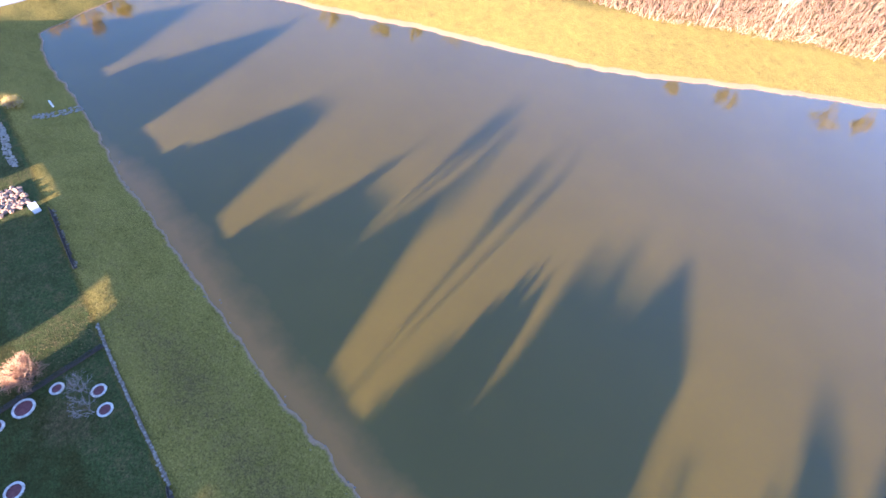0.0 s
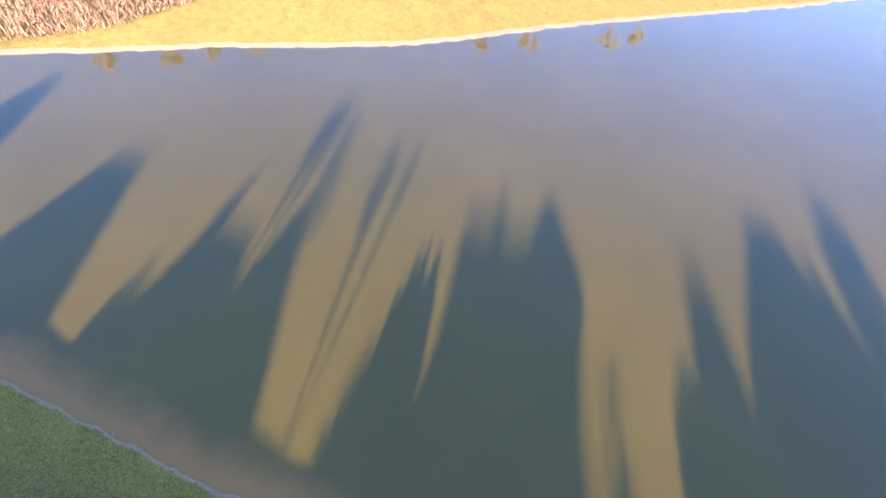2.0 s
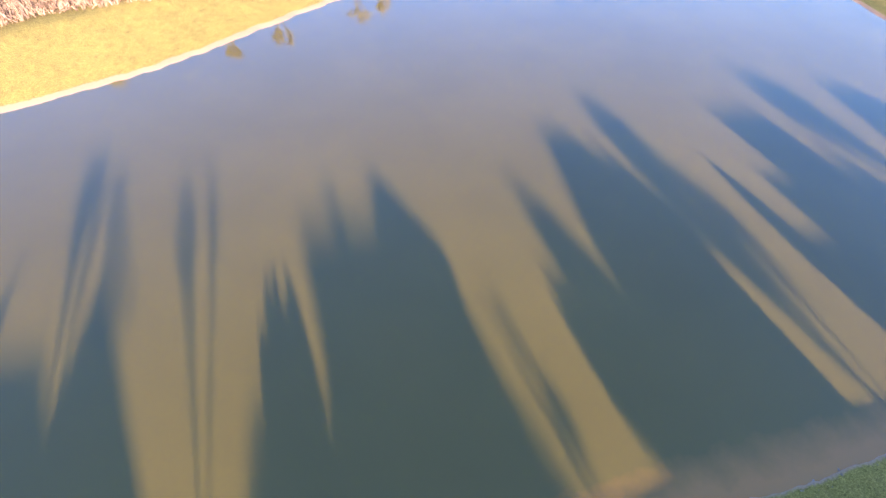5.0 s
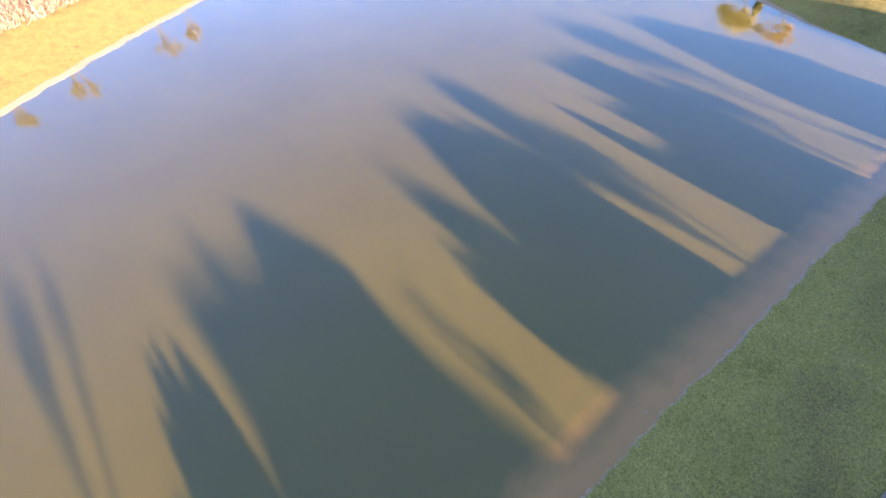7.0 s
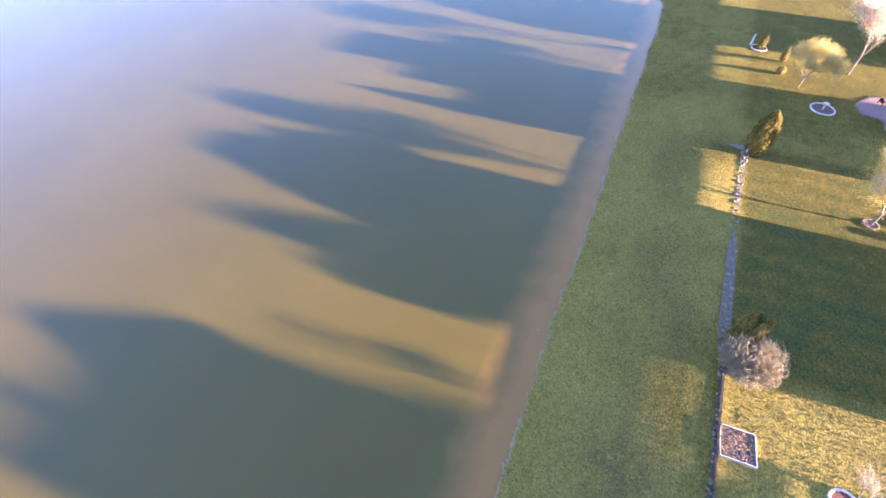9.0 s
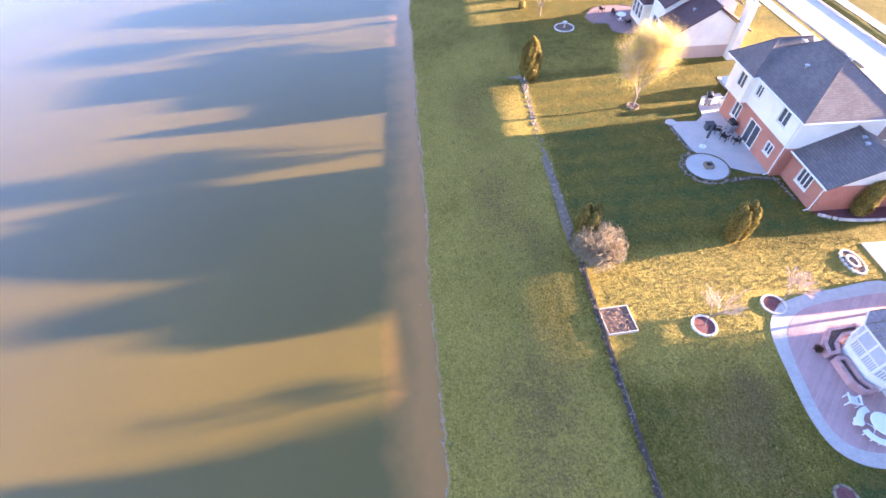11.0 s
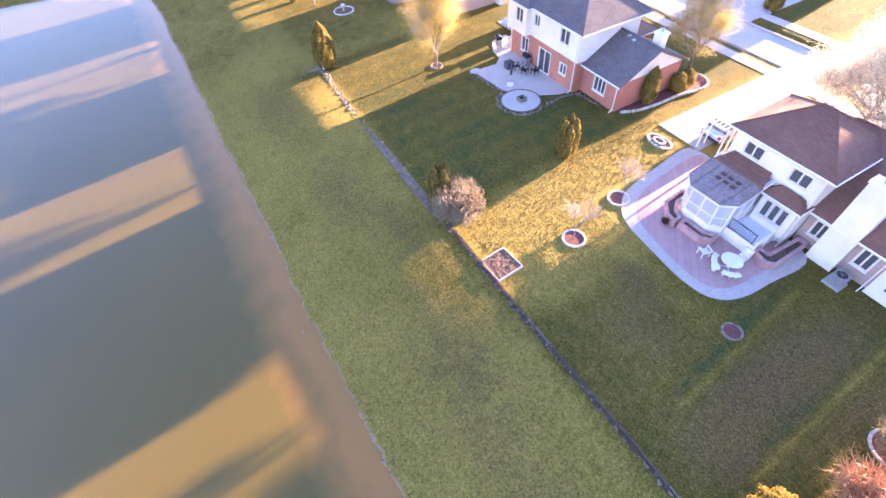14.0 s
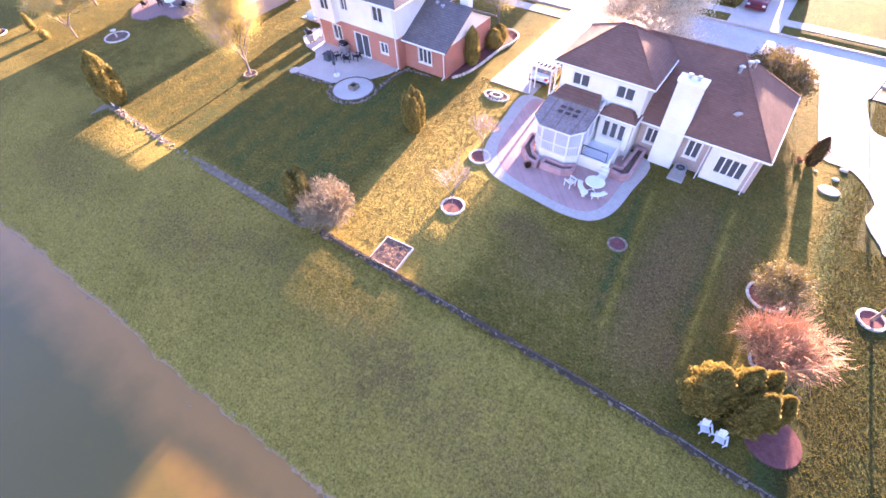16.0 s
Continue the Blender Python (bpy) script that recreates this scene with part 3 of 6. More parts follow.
def roof(parent, x0, x1, y0, y1, ze, pitch, material, low="hip", high="hip", axis="x", th=0.14, name="roof", label=""):
    """A hipped or gabled roof with thickness; low and high name its two ends along the ridge."""
    if axis == "y":
        a0, a1, b0, b1 = y0, y1, x0, x1
    else:
        a0, a1, b0, b1 = x0, x1, y0, y1
    half = (b1 - b0) / 2
    rise, mid = half * pitch, (b0 + b1) / 2
    ra = a0 + (half if low == "hip" else 0)
    rb = a1 - (half if high == "hip" else 0)
    if rb < ra + 0.3:
        ra = rb = (ra + rb) / 2
        ra, rb = ra - 0.15, rb + 0.15
    P = [(a0, b0, ze), (a1, b0, ze), (a1, b1, ze), (a0, b1, ze), (ra, mid, ze + rise), (rb, mid, ze + rise)]
    if axis == "y":
        P = [(b, a, z) for a, b, z in P]
    bm = B()
    top = [bm.verts.new(p) for p in P]
    bot = [bm.verts.new((x, y, z - th)) for x, y, z in P]
    faces, rims = [(0, 1, 5, 4), (2, 3, 4, 5)], [(0, 1), (2, 3)]
    for tri, kind in (((3, 0, 4), low), ((1, 2, 5), high)):
        if kind == "hip":
            faces.append(tri), rims.append(tri[:2])
        else:
            rims += [(tri[0], tri[2]), (tri[2], tri[1])]
    for f in faces:
        bm.faces.new([top[i] for i in f]), bm.faces.new([bot[i] for i in f][::-1])
    for i, j in rims:
        bm.faces.new((top[j], top[i], bot[i], bot[j]))
    bmesh.ops.recalc_face_normals(bm, faces=bm.faces)
    ob = part(name, bm, material, parent, label)
    # ridge and hip caps
    bm = B()
    rod(bm, Vector(P[4]) + Vector((0, 0, 0.01)), Vector(P[5]) + Vector((0, 0, 0.01)), 0.07, n=5)
    for i, j, kind in ((0, 4, low), (3, 4, low), (1, 5, high), (2, 5, high)):
        if kind == "hip":
            rod(bm, P[i], P[j], 0.06, n=5)
    part("ridge_cap", bm, material, ob)
    # gutters along the eaves
    for i in range(4):
        j = (i + 1) % 4
        if P[i][2] == P[j][2] and not ((i == 3 and low != "hip") or (i == 1 and high != "hip")):
            bm = rod(B(), Vector(P[i]) - Vector((0, 0, 0.07)), Vector(P[j]) - Vector((0, 0, 0.07)), 0.075, n=5)
            part("gutter", bm, TRIM, ob, "white gutter")
    return ob


def gable_wall(parent, face, at, b0, b1, z0, rise, material, th=0.2):
    """The triangle of wall under a gable."""
    mid = (b0 + b1) / 2
    bm = B()
    s = 1 if face in "NE" else -1
    tri = [(b0, z0), (b1, z0), (mid, z0 + rise)]
    mk = (lambda u, w, d: (at + d * s, u, w)) if face in "EW" else (lambda u, w, d: (u, at + d * s, w))
    hull(bm, [mk(u, w, -th) for u, w in tri], [mk(u, w, 0) for u, w in tri])
    bmesh.ops.recalc_face_normals(bm, faces=bm.faces)
    return part("gable", bm, material, parent)


def roof_vents(parent, places):
    for x, y, z in places:
        bm = B()
        rod(bm, (x, y, z - 0.25), (x, y, z + 0.16), 0.1, n=8)
        rod(bm, (x, y, z + 0.16), (x, y, z + 0.22), 0.2, 0.12, n=10)
        part("roof_vent", bm, GREY_METAL, parent, "small metal roof vent")


def downspout(parent, x, y, z1):
    bm = B()
    rod(bm, (x, y, 0.15), (x, y, z1), 0.045, n=4)
    rod(bm, (x, y, 0.2), (x, y + 0.35, 0.08), 0.045, n=4)
    part("downspout", bm, TRIM, parent, "white downspout")


def chimney(parent, x0, x1, y0, y1, z1, material, flues=1):
    bm = box(B(), x0, x1, y0, y1, 0.0, z1)
    c = part("chimney", bm, material, parent)
    bm = box(B(), x0 - 0.07, x1 + 0.07, y0 - 0.07, y1 + 0.07, z1 - 0.003, z1 + 0.16)
    part("chimney_cap", bm, TRIM, c, "white cap")
    for i in range(flues):
        fx = x0 + (x1 - x0) * (i + 1) / (flues + 1)
        bm = rod(B(), (fx, (y0 + y1) / 2, z1 + 0.1), (fx, (y0 + y1) / 2, z1 + 0.34), 0.09, n=10)
        rod(bm, (fx, (y0 + y1) / 2, z1 + 0.34), (fx, (y0 + y1) / 2, z1 + 0.42), 0.17, 0.12, n=12)
        part("flue", bm, GREY_METAL, c, "round metal flue with a cowl")


def shell(h, x0, x1, y0, y1, z0, z1, material, wins=None, skip="", label=""):
    """Four walls of a block with windows: wins maps a face to (u0, u1, w0, w1, lights[, bars[, door]])."""
    wins = wins or {}
    for face, at, u0, u1 in (("N", y1, x0, x1), ("S", y0, x0, x1), ("E", x1, y0 + 0.2, y1 - 0.2), ("W", x0, y0 + 0.2, y1 - 0.2)):
        if face in skip:
            continue
        ops = [w for w in wins.get(face, ()) if w[2] >= z0 - 0.01 and w[3] <= z1 + 0.01]
        wall(h, face, at, u0, u1, z0, z1, material, ops, label=label)
        for w in ops:
            window(h, face, at, *w[:5], *(w[5:] or (0,)))


def house_cream():
    h = thing("house", "cream two-storey house with brown hip roofs and a tall chimney", "house", (9, -34, 0))
    # low wing with the long roof
    wins = {"N": [(8.15, 8.95, 1.0, 2.1, 2), (5.45, 6.25, 0.95, 2.2, 2)], "W": [(-36.5, -35.0, 1.0, 2.1, 2)], "E": []}
    shell(h, 2.0, 9.45, -37.8, -30.65, 0.0, 0.9, BRICK_TAN, None)
    shell(h, 2.0, 9.45, -37.8, -30.65, 0.9, 2.72, BRICK_TAN, wins)
    # the projecting bay with the wide window
    wall(h, "N", -30.3, 2.42, 4.85, 0.0, 2.72, SIDING, [(2.6, 4.25, 0.75, 2.05)], label="white panelled bay wall")
    wall(h, "N", -30.32, 1.95, 2.415, 0.0, 2.72, BRICK_TAN, label="tan brick pier beside the bay")
    window(h, "N", -30.3, 2.6, 4.25, 0.75, 2.05, 4)
    wall(h, "E", 4.85, -30.65, -30.5, 0.0, 2.72, SIDING), wall(h, "W", 1.95, -30.65, -30.5, 0.0, 2.72, BRICK_TAN)
    roof(h, 1.6, 15.6, -38.3, -30.1, 2.75, 0.9, SHINGLE_BROWN, label="brown shingle hip roof")
    # two-storey block
    wins = {"N": [(13.2, 14.35, 4.15, 5.0, 2), (10.2, 11.35, 4.15, 5.0, 2), (12.9, 14.6, 1.05, 3.0, 2, 0, True)], "W": [], "E": [(-33.0, -32.0, 4.15, 5.0, 2)]}
    shell(h, 9.5, 15.2, -34.1, -29.55, 0.0, 3.1, SIDING, wins)
    shell(h, 9.5, 15.2, -34.1, -29.55, 3.1, 5.55, SIDING, wins)
    shell(h, 9.45, 15.2, -37.8, -34.1, 0.0, 2.72, SIDING, {"E": [(-36.6, -35.6, 1.0, 2.1, 2)]}, skip="NW")
    roof(h, 9.05, 15.65, -34.9, -29.15, 5.6, 0.66, SHINGLE_BROWN, label="brown shingle hip roof over the upper storey")
    # three-light bay with its own small roof
    wall(h, "N", -28.95, 9.6, 11.75, 0.9, 3.15, SIDING, [(9.95, 11.45, 1.55, 2.75)], th=0.15)
    for k in range(3):
        window(h, "N", -28.95, 9.95 + k * 0.53, 10.38 + k * 0.53, 1.55, 2.75, 1)
    wall(h, "W", 9.6, -29.55, -29.1, 0.9, 3.15, SIDING, th=0.15), wall(h, "E", 11.75, -29.55, -29.1, 0.9, 3.15, SIDING, th=0.15)
    roof(h, 9.4, 11.95, -30.0, -28.75, 3.17, 0.85, SHINGLE_BROWN, name="bay_roof")
    chimney(h, 6.65, 8.17, -30.75, -30.05, 6.05, SIDING, 2)
    roof_vents(h, [(13.0, -33.0, 7.0), (12.6, -33.1, 6.95), (5.5, -33.4, 5.95), (5.2, -33.9, 6.1), (4.95, -34.4, 5.95)])
    for x, y, z in ((2.2, -30.25, 2.6), (9.55, -29.45, 5.5), (5.0, -30.25, 2.6)):
        downspout(h, x, y, z)
    # satellite dish: a shallow bowl on a bent mast, tilted up to the street side
    bm, rings = B(), []
    tilt = Matrix.Rotation(radians(62), 4, "X") @ Matrix.Rotation(radians(20), 4, "Y")
    for k in range(5):
        r = 0.27 * k / 4
        rings.append([bm.verts.new(Vector((4.45, -31.55, 4.2)) + tilt @ Vector((r * math.cos(q * 0.449), r * math.sin(q * 0.449), 0.9 * r * r))) for q in range(14)] if k else None)
    for lo, hi in zip(rings[1:], rings[2:]):
        for q in range(14):
            bm.faces.new((lo[q], lo[(q + 1) % 14], hi[(q + 1) % 14], hi[q]))
    bm.faces.new(rings[1])
    bmesh.ops.solidify(bm, geom=list(bm.faces), thickness=0.02)
    dish = part("satellite_dish", bm, WHITE_PLASTIC, h, "grey satellite dish on the roof")
    part("dish_mast", rod(rod(B(), (4.45, -31.6, 3.8), (4.45, -31.55, 4.2), 0.025), (4.45, -31.55, 4.05), (4.4, -32.0, 4.3), 0.015), GREY_METAL, dish)
    return h


def deck_gazebo():
    """The raised deck with a screened room, a balustrade, a black rail and block planters."""
    g = thing("screened_porch", "white screened porch on a raised deck behind the house", "porch", (12.5, -27.5, 0))
    foot = [(15.1, -29.5), (15.1, -26.75), (14.45, -26.15), (12.6, -26.2), (11.95, -26.8), (11.95, -29.5)]
    part("deck_floor", slab(B(), foot, 0.05, 0.95), TRIM, g, "white boarded deck base")
    part("deck_base", box(B(), 9.95, 11.93, -29.5, -27.05, 0.03, 0.915), SIDING, g)
    for k in range(17):
        y = -29.45 + k * 0.141
        part("deck_board", box(B(), 9.93, 11.94, y, y + 0.13, 0.92, 0.95), DECKBLUE, g)
    for k in range(4):
        part("step", box(B(), 9.72, 10.22, -27.03 + 0.2 * k, -26.84 + 0.2 * k, 0.02, 0.76 - 0.19 * k), TRIM, g)
    rng = random.Random(3)
    for i, ((ax, ay), (bx, by)) in enumerate(zip(foot, foot[1:])):
        L = math.hypot(bx - ax, by - ay)
        n = max(1, round(L / 0.9))
        for z, r in ((0.98, 0.06), (1.72, 0.06), (2.92, 0.07)):
            part("rail", rod(B(), (ax, ay, z), (bx, by, z), r, n=4), TRIM, g)
        for k in range(n):
            px, py = ax + (bx - ax) * k / n, ay + (by - ay) * k / n
            part("post", rod(B(), (px, py, 0.93), (px, py, 3.0), 0.075, n=4), TRIM, g)
            qx, qy = ax + (bx - ax) * (k + 1) / n, ay + (by - ay) * (k + 1) / n
            sx, sy = (qx - px) * 0.06, (qy - py) * 0.06
            nx, ny = -(by - ay) / L * 0.008, (bx - ax) / L * 0.008
            part("screen", slab(B(), [(px + sx - nx, py + sy - ny), (qx - sx - nx, qy - sy - ny), (qx - sx + nx, qy - sy + ny), (px + sx + nx, py + sy + ny)], 1.77, 2.86), SCREEN, g, "pale insect screen")
        nx, ny = (ay - by) / L * 0.05, (bx - ax) / L * 0.05
        part("kick_panel", slab(B(), [(ax + nx, ay + ny), (bx + nx, by + ny), (bx + nx * 1.6, by + ny * 1.6), (ax + nx * 1.6, ay + ny * 1.6)], 0.96, 1.7), SCREEN, g)
        m = int(L / 0.13)
        for k in range(m):
            px, py = ax + (bx - ax) * (k + 0.5) / m, ay + (by - ay) * (k + 0.5) / m
            part("baluster", rod(B(), (px, py, 0.98), (px, py, 1.72), 0.028, n=4), TRIM, g)
    # lean-to roof: narrow cloudy panels with dark ribs, shingled along the house
    front = lambda x: float(np.interp(x, [11.75, 12.45, 14.6, 15.3], [-26.55, -25.9, -25.85, -26.45]))
    top = lambda y: 3.06 + (-25.85 - y) * 0.22
    xs = [15.3, 14.6, 14.1, 13.6, 13.1, 12.45, 11.75]
    for a, b in zip(xs, xs[1:]):
        q = [(a, front(a)), (b, front(b)), (b, -28.35), (a, -28.35)]
        bm = B()
        hull(bm, [(x, y, top(y) - 0.07) for x, y in q], [(x, y, top(y)) for x, y in q])
        bmesh.ops.recalc_face_normals(bm, faces=bm.faces)
        part("roof_panel", bm, PANEL, g, "cloudy weathered roof panel")
    for x in xs:
        part("roof_rib", rod(B(), (x, front(x), top(front(x)) + 0.01), (x, -28.35, top(-28.35) + 0.01), 0.028, n=4), TIMBER, g)
    part("roof_rib", rod(B(), (15.3, -28.36, top(-28.36) + 0.01), (11.75, -28.36, top(-28.36) + 0.01), 0.035, n=4), TIMBER, g)
    for k in range(3):
        for j in range(2):
            x, y = 13.95 - 0.52 * k, -27.35 - 0.42 * j
            bm = box(B(), x - 0.16, x + 0.16, y - 0.12, y + 0.12, top(y) + 0.012, top(y) + 0.05)
            part("roof_vent", bm, SHINGLE_DARK, g, "small dark square vent")
    bm = B()
    q = [(15.25, -28.37, top(-28.37)), (11.8, -28.37, top(-28.37)), (12.2, -29.53, 4.0), (14.8, -29.53, 4.0)]
    hull(bm, [(x, y, z - 0.1) for x, y, z in q], q)
    bmesh.ops.recalc_face_normals(bm, faces=bm.faces)
    part("roof", bm, SHINGLE_BROWN, g, "brown shingled strip against the house")
    for x in (15.1, 11.95):
        bm = B()
        hull(bm, [(x - 0.04, y, 2.95) for y in (-26.8, -29.5)] + [(x - 0.04, -29.5, 3.7), (x - 0.04, -26.8, 3.15)],
             [(x + 0.04, y, 2.95) for y in (-26.8, -29.5)] + [(x + 0.04, -29.5, 3.7), (x + 0.04, -26.8, 3.15)])
        bmesh.ops.recalc_face_normals(bm, faces=bm.faces)
        part("gable_board", bm, TRIM, g)
    edge = [(x, front(x)) for x in xs]
    for (ax, ay), (bx, by) in zip(edge, edge[1:]):
        part("fascia", rod(B(), (ax, ay, top(ay) - 0.1), (bx, by, top(by) - 0.1), 0.07, n=4), TRIM, g)
    for x in (xs[0], xs[-1]):
        part("fascia", rod(B(), (x, front(x), top(front(x)) - 0.09), (x, -29.4, top(-29.4) - 0.09), 0.06, n=4), TRIM, g)
    # block planters round the deck
    for k, out in enumerate(([(16.0, -27.9), (15.75, -26.0), (14.9, -25.25), (14.1, -25.1), (14.2, -25.75), (14.8, -26.0), (15.3, -26.7), (15.4, -27.9)],
                             [(13.9, -25.3), (12.4, -25.35), (11.75, -25.75), (11.85, -26.45), (12.5, -25.95), (13.9, -25.95)],
                             [(8.5, -30.4), (8.45, -27.4), (8.9, -27.0), (9.85, -27.2), (9.85, -27.75), (9.2, -27.75), (9.1, -30.4)])):
        turn = math.copysign(1, sum(p[0] * q[1] - q[0] * p[1] for p, q in zip(out, out[1:] + out[:1])))
        part("planter_soil", slab(B(), out, 0.02, 0.4), WOODCHIP, g, "dry leaf litter in a planter")
        for j, ((ax, ay), (bx, by)) in enumerate(zip(out, out[1:] + out[:1])):
            L = math.hypot(bx - ax, by - ay)
            ux, uy = (bx - ax) / L, (by - ay) / L
            nx, ny = -uy * turn, ux * turn
            q = lambda s0, s1, d0, d1: [(ax + ux * u + nx * d, ay + uy * u + ny * d) for u, d in ((s0, d0), (s1, d0), (s1, d1), (s0, d1))]
            pw = part("planter_wall", slab(B(), q(-0.01, L + 0.01, -0.02, 0.13), 0.03, 0.5 + 0.004 * j), BLOCK, g, "pink block planter wall")
            m = max(1, round(L / 0.3))
            for i in range(m):
                part("cap_block", slab(B(), q(L * i / m + 0.008, L * (i + 1) / m - 0.008, -0.05, 0.16), 0.502 + 0.004 * j, 0.56 + 0.004 * j), BLOCK, pw)
    # black rail across the deck's edge
    rail = part("black_rail", rod(B(), (10.15, -27.08, 1.75), (11.85, -27.08, 1.75), 0.03, n=4), IRON, g, "black iron railing")
    part("lower_bar", rod(B(), (10.15, -27.08, 1.02), (11.85, -27.08, 1.02), 0.022, n=4), IRON, rail)
    for x in (10.15, 11.85):
        part("rail_post", rod(B(), (x, -27.08, 0.93), (x, -27.08, 1.8), 0.03, n=4), IRON, rail)
    for k in range(13):
        x = 10.27 + k * 0.122
        part("rail_bar", rod(B(), (x, -27.08, 1.02), (x, -27.08, 1.75), 0.012, n=4), IRON, rail)
    # white balustrade falling beside the deck
    wr = part("deck_rail", rod(B(), (9.9, -29.45, 1.95), (9.9, -27.1, 1.35), 0.05, n=4), TRIM, g)
    part("lower_bar", rod(B(), (9.9, -29.45, 1.1), (9.9, -27.1, 1.0), 0.035, n=4), TRIM, wr)
    for y in (-29.45, -28.3, -27.1):
        z = 1.95 - (y + 29.45) * 0.255
        part("rail_post", rod(B(), (9.9, y, 0.0), (9.9, y, z + 0.1), 0.07, n=4), TRIM, wr)
    for k in range(18):
        y = -29.35 + k * 0.128
        part("baluster", rod(B(), (9.9, y, 1.02), (9.9, y, 1.93 - (y + 29.45) * 0.255), 0.02, n=4), TRIM, wr)
    return g


def house_brick():
    h = thing("house", "two-storey house of red brick and white siding, grey hip roof", "house", (34, -34, 0))
    low = {"N": [(36.9, 37.9, 0.9, 2.2, 2), (33.6, 35.2, 0.1, 2.15, 2, 0, True), (31.4, 32.2, 1.1, 2.0, 2)], "E": [(-35, -33.5, 0.9, 2.2, 2)], "W": []}
    hi = {"N": [(31.5, 32.6, 3.75, 4.95, 2), (35.5, 36.2, 3.85, 4.8, 2), (37.2, 38.2, 3.75, 4.95, 2)], "E": [(-35, -33.8, 3.8, 4.9, 2)], "W": []}
    shell(h, 30.2, 39.5, -36.6, -30.1, 0.0, 2.75, BRICK, low)
    shell(h, 30.15, 39.5, -36.65, -30.05, 2.75, 5.45, SIDING, hi)
    roof(h, 29.5, 39.95, -37.1, -29.5, 5.5, 0.72, SHINGLE_GREY, label="weathered grey shingle hip roof")
    # upper bay with its cross gable
    wall(h, "N", -29.45, 36.7, 39.5, 2.75, 5.45, SIDING, [(37.2, 38.2, 3.75, 4.95)], th=0.15)
    window(h, "N", -29.45, 37.2, 38.2, 3.75, 4.95, 2)
    wall(h, "W", 36.7, -30.05, -29.6, 2.75, 5.45, SIDING, th=0.12), wall(h, "E", 39.5, -30.05, -29.6, 2.75, 5.45, SIDING, th=0.12)
    roof(h, 36.0, 40.4, -34.0, -29.0, 5.52, 0.95, SHINGLE_GREY, axis="y", high="hip", low="gable", name="cross_roof")
    # street-side gable wing
    shell(h, 31.0, 36.5, -39.6, -36.65, 0.0, 2.7, BRICK, {"S": [(32.5, 34.5, 0.9, 2.2, 3)]}, skip="N")
    roof(h, 30.6, 36.9, -40.1, -36.7, 2.75, 0.55, SHINGLE_GREY, axis="y", low="hip", high="gable", name="front_roof")
    # one-storey wing with a gable to the side yard
    shell(h, 25.95, 30.2, -38.0, -31.0, 0.0, 2.5, BRICK, {"N": [(27.4, 28.7, 0.85, 2.1, 3)]}, skip="E")
    roof(h, 25.6, 30.18, -38.4, -30.6, 2.55, 0.52, SHINGLE_GREY, low="gable", high="gable", name="wing_roof")
    gable_wall(h, "W", 25.95, -38.0, -31.0, 2.5, 1.83, SIDING)
    chimney(h, 26.3, 27.1, -35.6, -34.9, 5.2, SIDING, 1)
    roof_vents(h, [(34.5, -31.6, 7.05), (34.0, -33.8, 7.95), (33.6, -33.9, 7.9), (37.6, -33.0, 7.4), (38.2, -33.1, 7.3), (28.2, -34.0, 4.3), (28.9, -34.2, 4.35)])
    for x, y, z in ((30.3, -29.95, 5.4), (26.05, -30.9, 2.45), (39.4, -29.95, 2.7)):
        downspout(h, x, y, z)
    return h


def house_row(x0, x1, y1, depth, eave, pitch, walls, lower, tiles, label, wing=None, seed=1, gable=False, wing_pitch=0.6):
    """A plainer two-storey house of the same row; wing: (x0, x1, depth, eave)."""
    r = random.Random(seed)
    h = thing("house", label, "house", ((x0 + x1) / 2, y1 - depth / 2, 0))
    y0 = y1 - depth
    n = max(2, int((x1 - x0) / 3))
    ups, lows = [], []
    for k in range(n):
        c = x0 + (x1 - x0) * (k + 0.5) / n
        w = r.uniform(0.45, 0.65)
        if eave > 4:
            ups.append((c - w, c + w, 3.8, 4.9, 2))
        lows.append((c - w - 0.1, c + w + 0.1, 0.9 if k != n // 2 else 0.1, 2.15, 2))
    shell(h, x0, x1, y0, y1, 0, 2.75 if eave > 4 else eave, lower, {"N": lows, "E": [(y0 + 2, y0 + 3.2, 0.9, 2.1, 2)], "W": [(y0 + 2, y0 + 3.2, 0.9, 2.1, 2)]})
    if eave > 4:
        shell(h, x0, x1, y0 - 0.04, y1 + 0.04, 2.75, eave, walls, {"N": ups, "E": [(y0 + 2, y0 + 3.2, 3.8, 4.8, 2)], "W": [(y0 + 2, y0 + 3.2, 3.8, 4.8, 2)]})
    end = "gable" if gable else "hip"
    roof(h, x0 - 0.4, x1 + 0.4, y0 - 0.45, y1 + 0.45, eave + 0.05, pitch, tiles, end, end)
    if gable:
        half = depth / 2
        gable_wall(h, "W", x0, y0, y1, eave, half * pitch, walls), gable_wall(h, "E", x1, y0, y1, eave, half * pitch, walls)
    if wing:
        wx0, wx1, wd, we = wing
        shell(h, wx0, wx1, y1 - wd, y1 - 0.5, 0, we, lower, {"N": [((wx0 + wx1) / 2 - 0.7, (wx0 + wx1) / 2 + 0.7, 0.9, 2.1, 2)]})
        roof(h, wx0 - 0.35, wx1 + 0.35, y1 - wd - 0.4, y1 - 0.1, we + 0.05, wing_pitch, tiles, end, end, name="wing_roof")
        if gable:
            half = (wd - 0.5) / 2
            gable_wall(h, "W", wx0, y1 - wd, y1 - 0.5, we, half * wing_pitch, walls), gable_wall(h, "E", wx1, y1 - wd, y1 - 0.5, we, half * wing_pitch, walls)
    roof_vents(h, [(x0 + 3, y1 - 2.5, eave + 2.3 * pitch + 0.3)])
    downspout(h, x1 - 0.1, y1 + 0.12, eave)
    return h


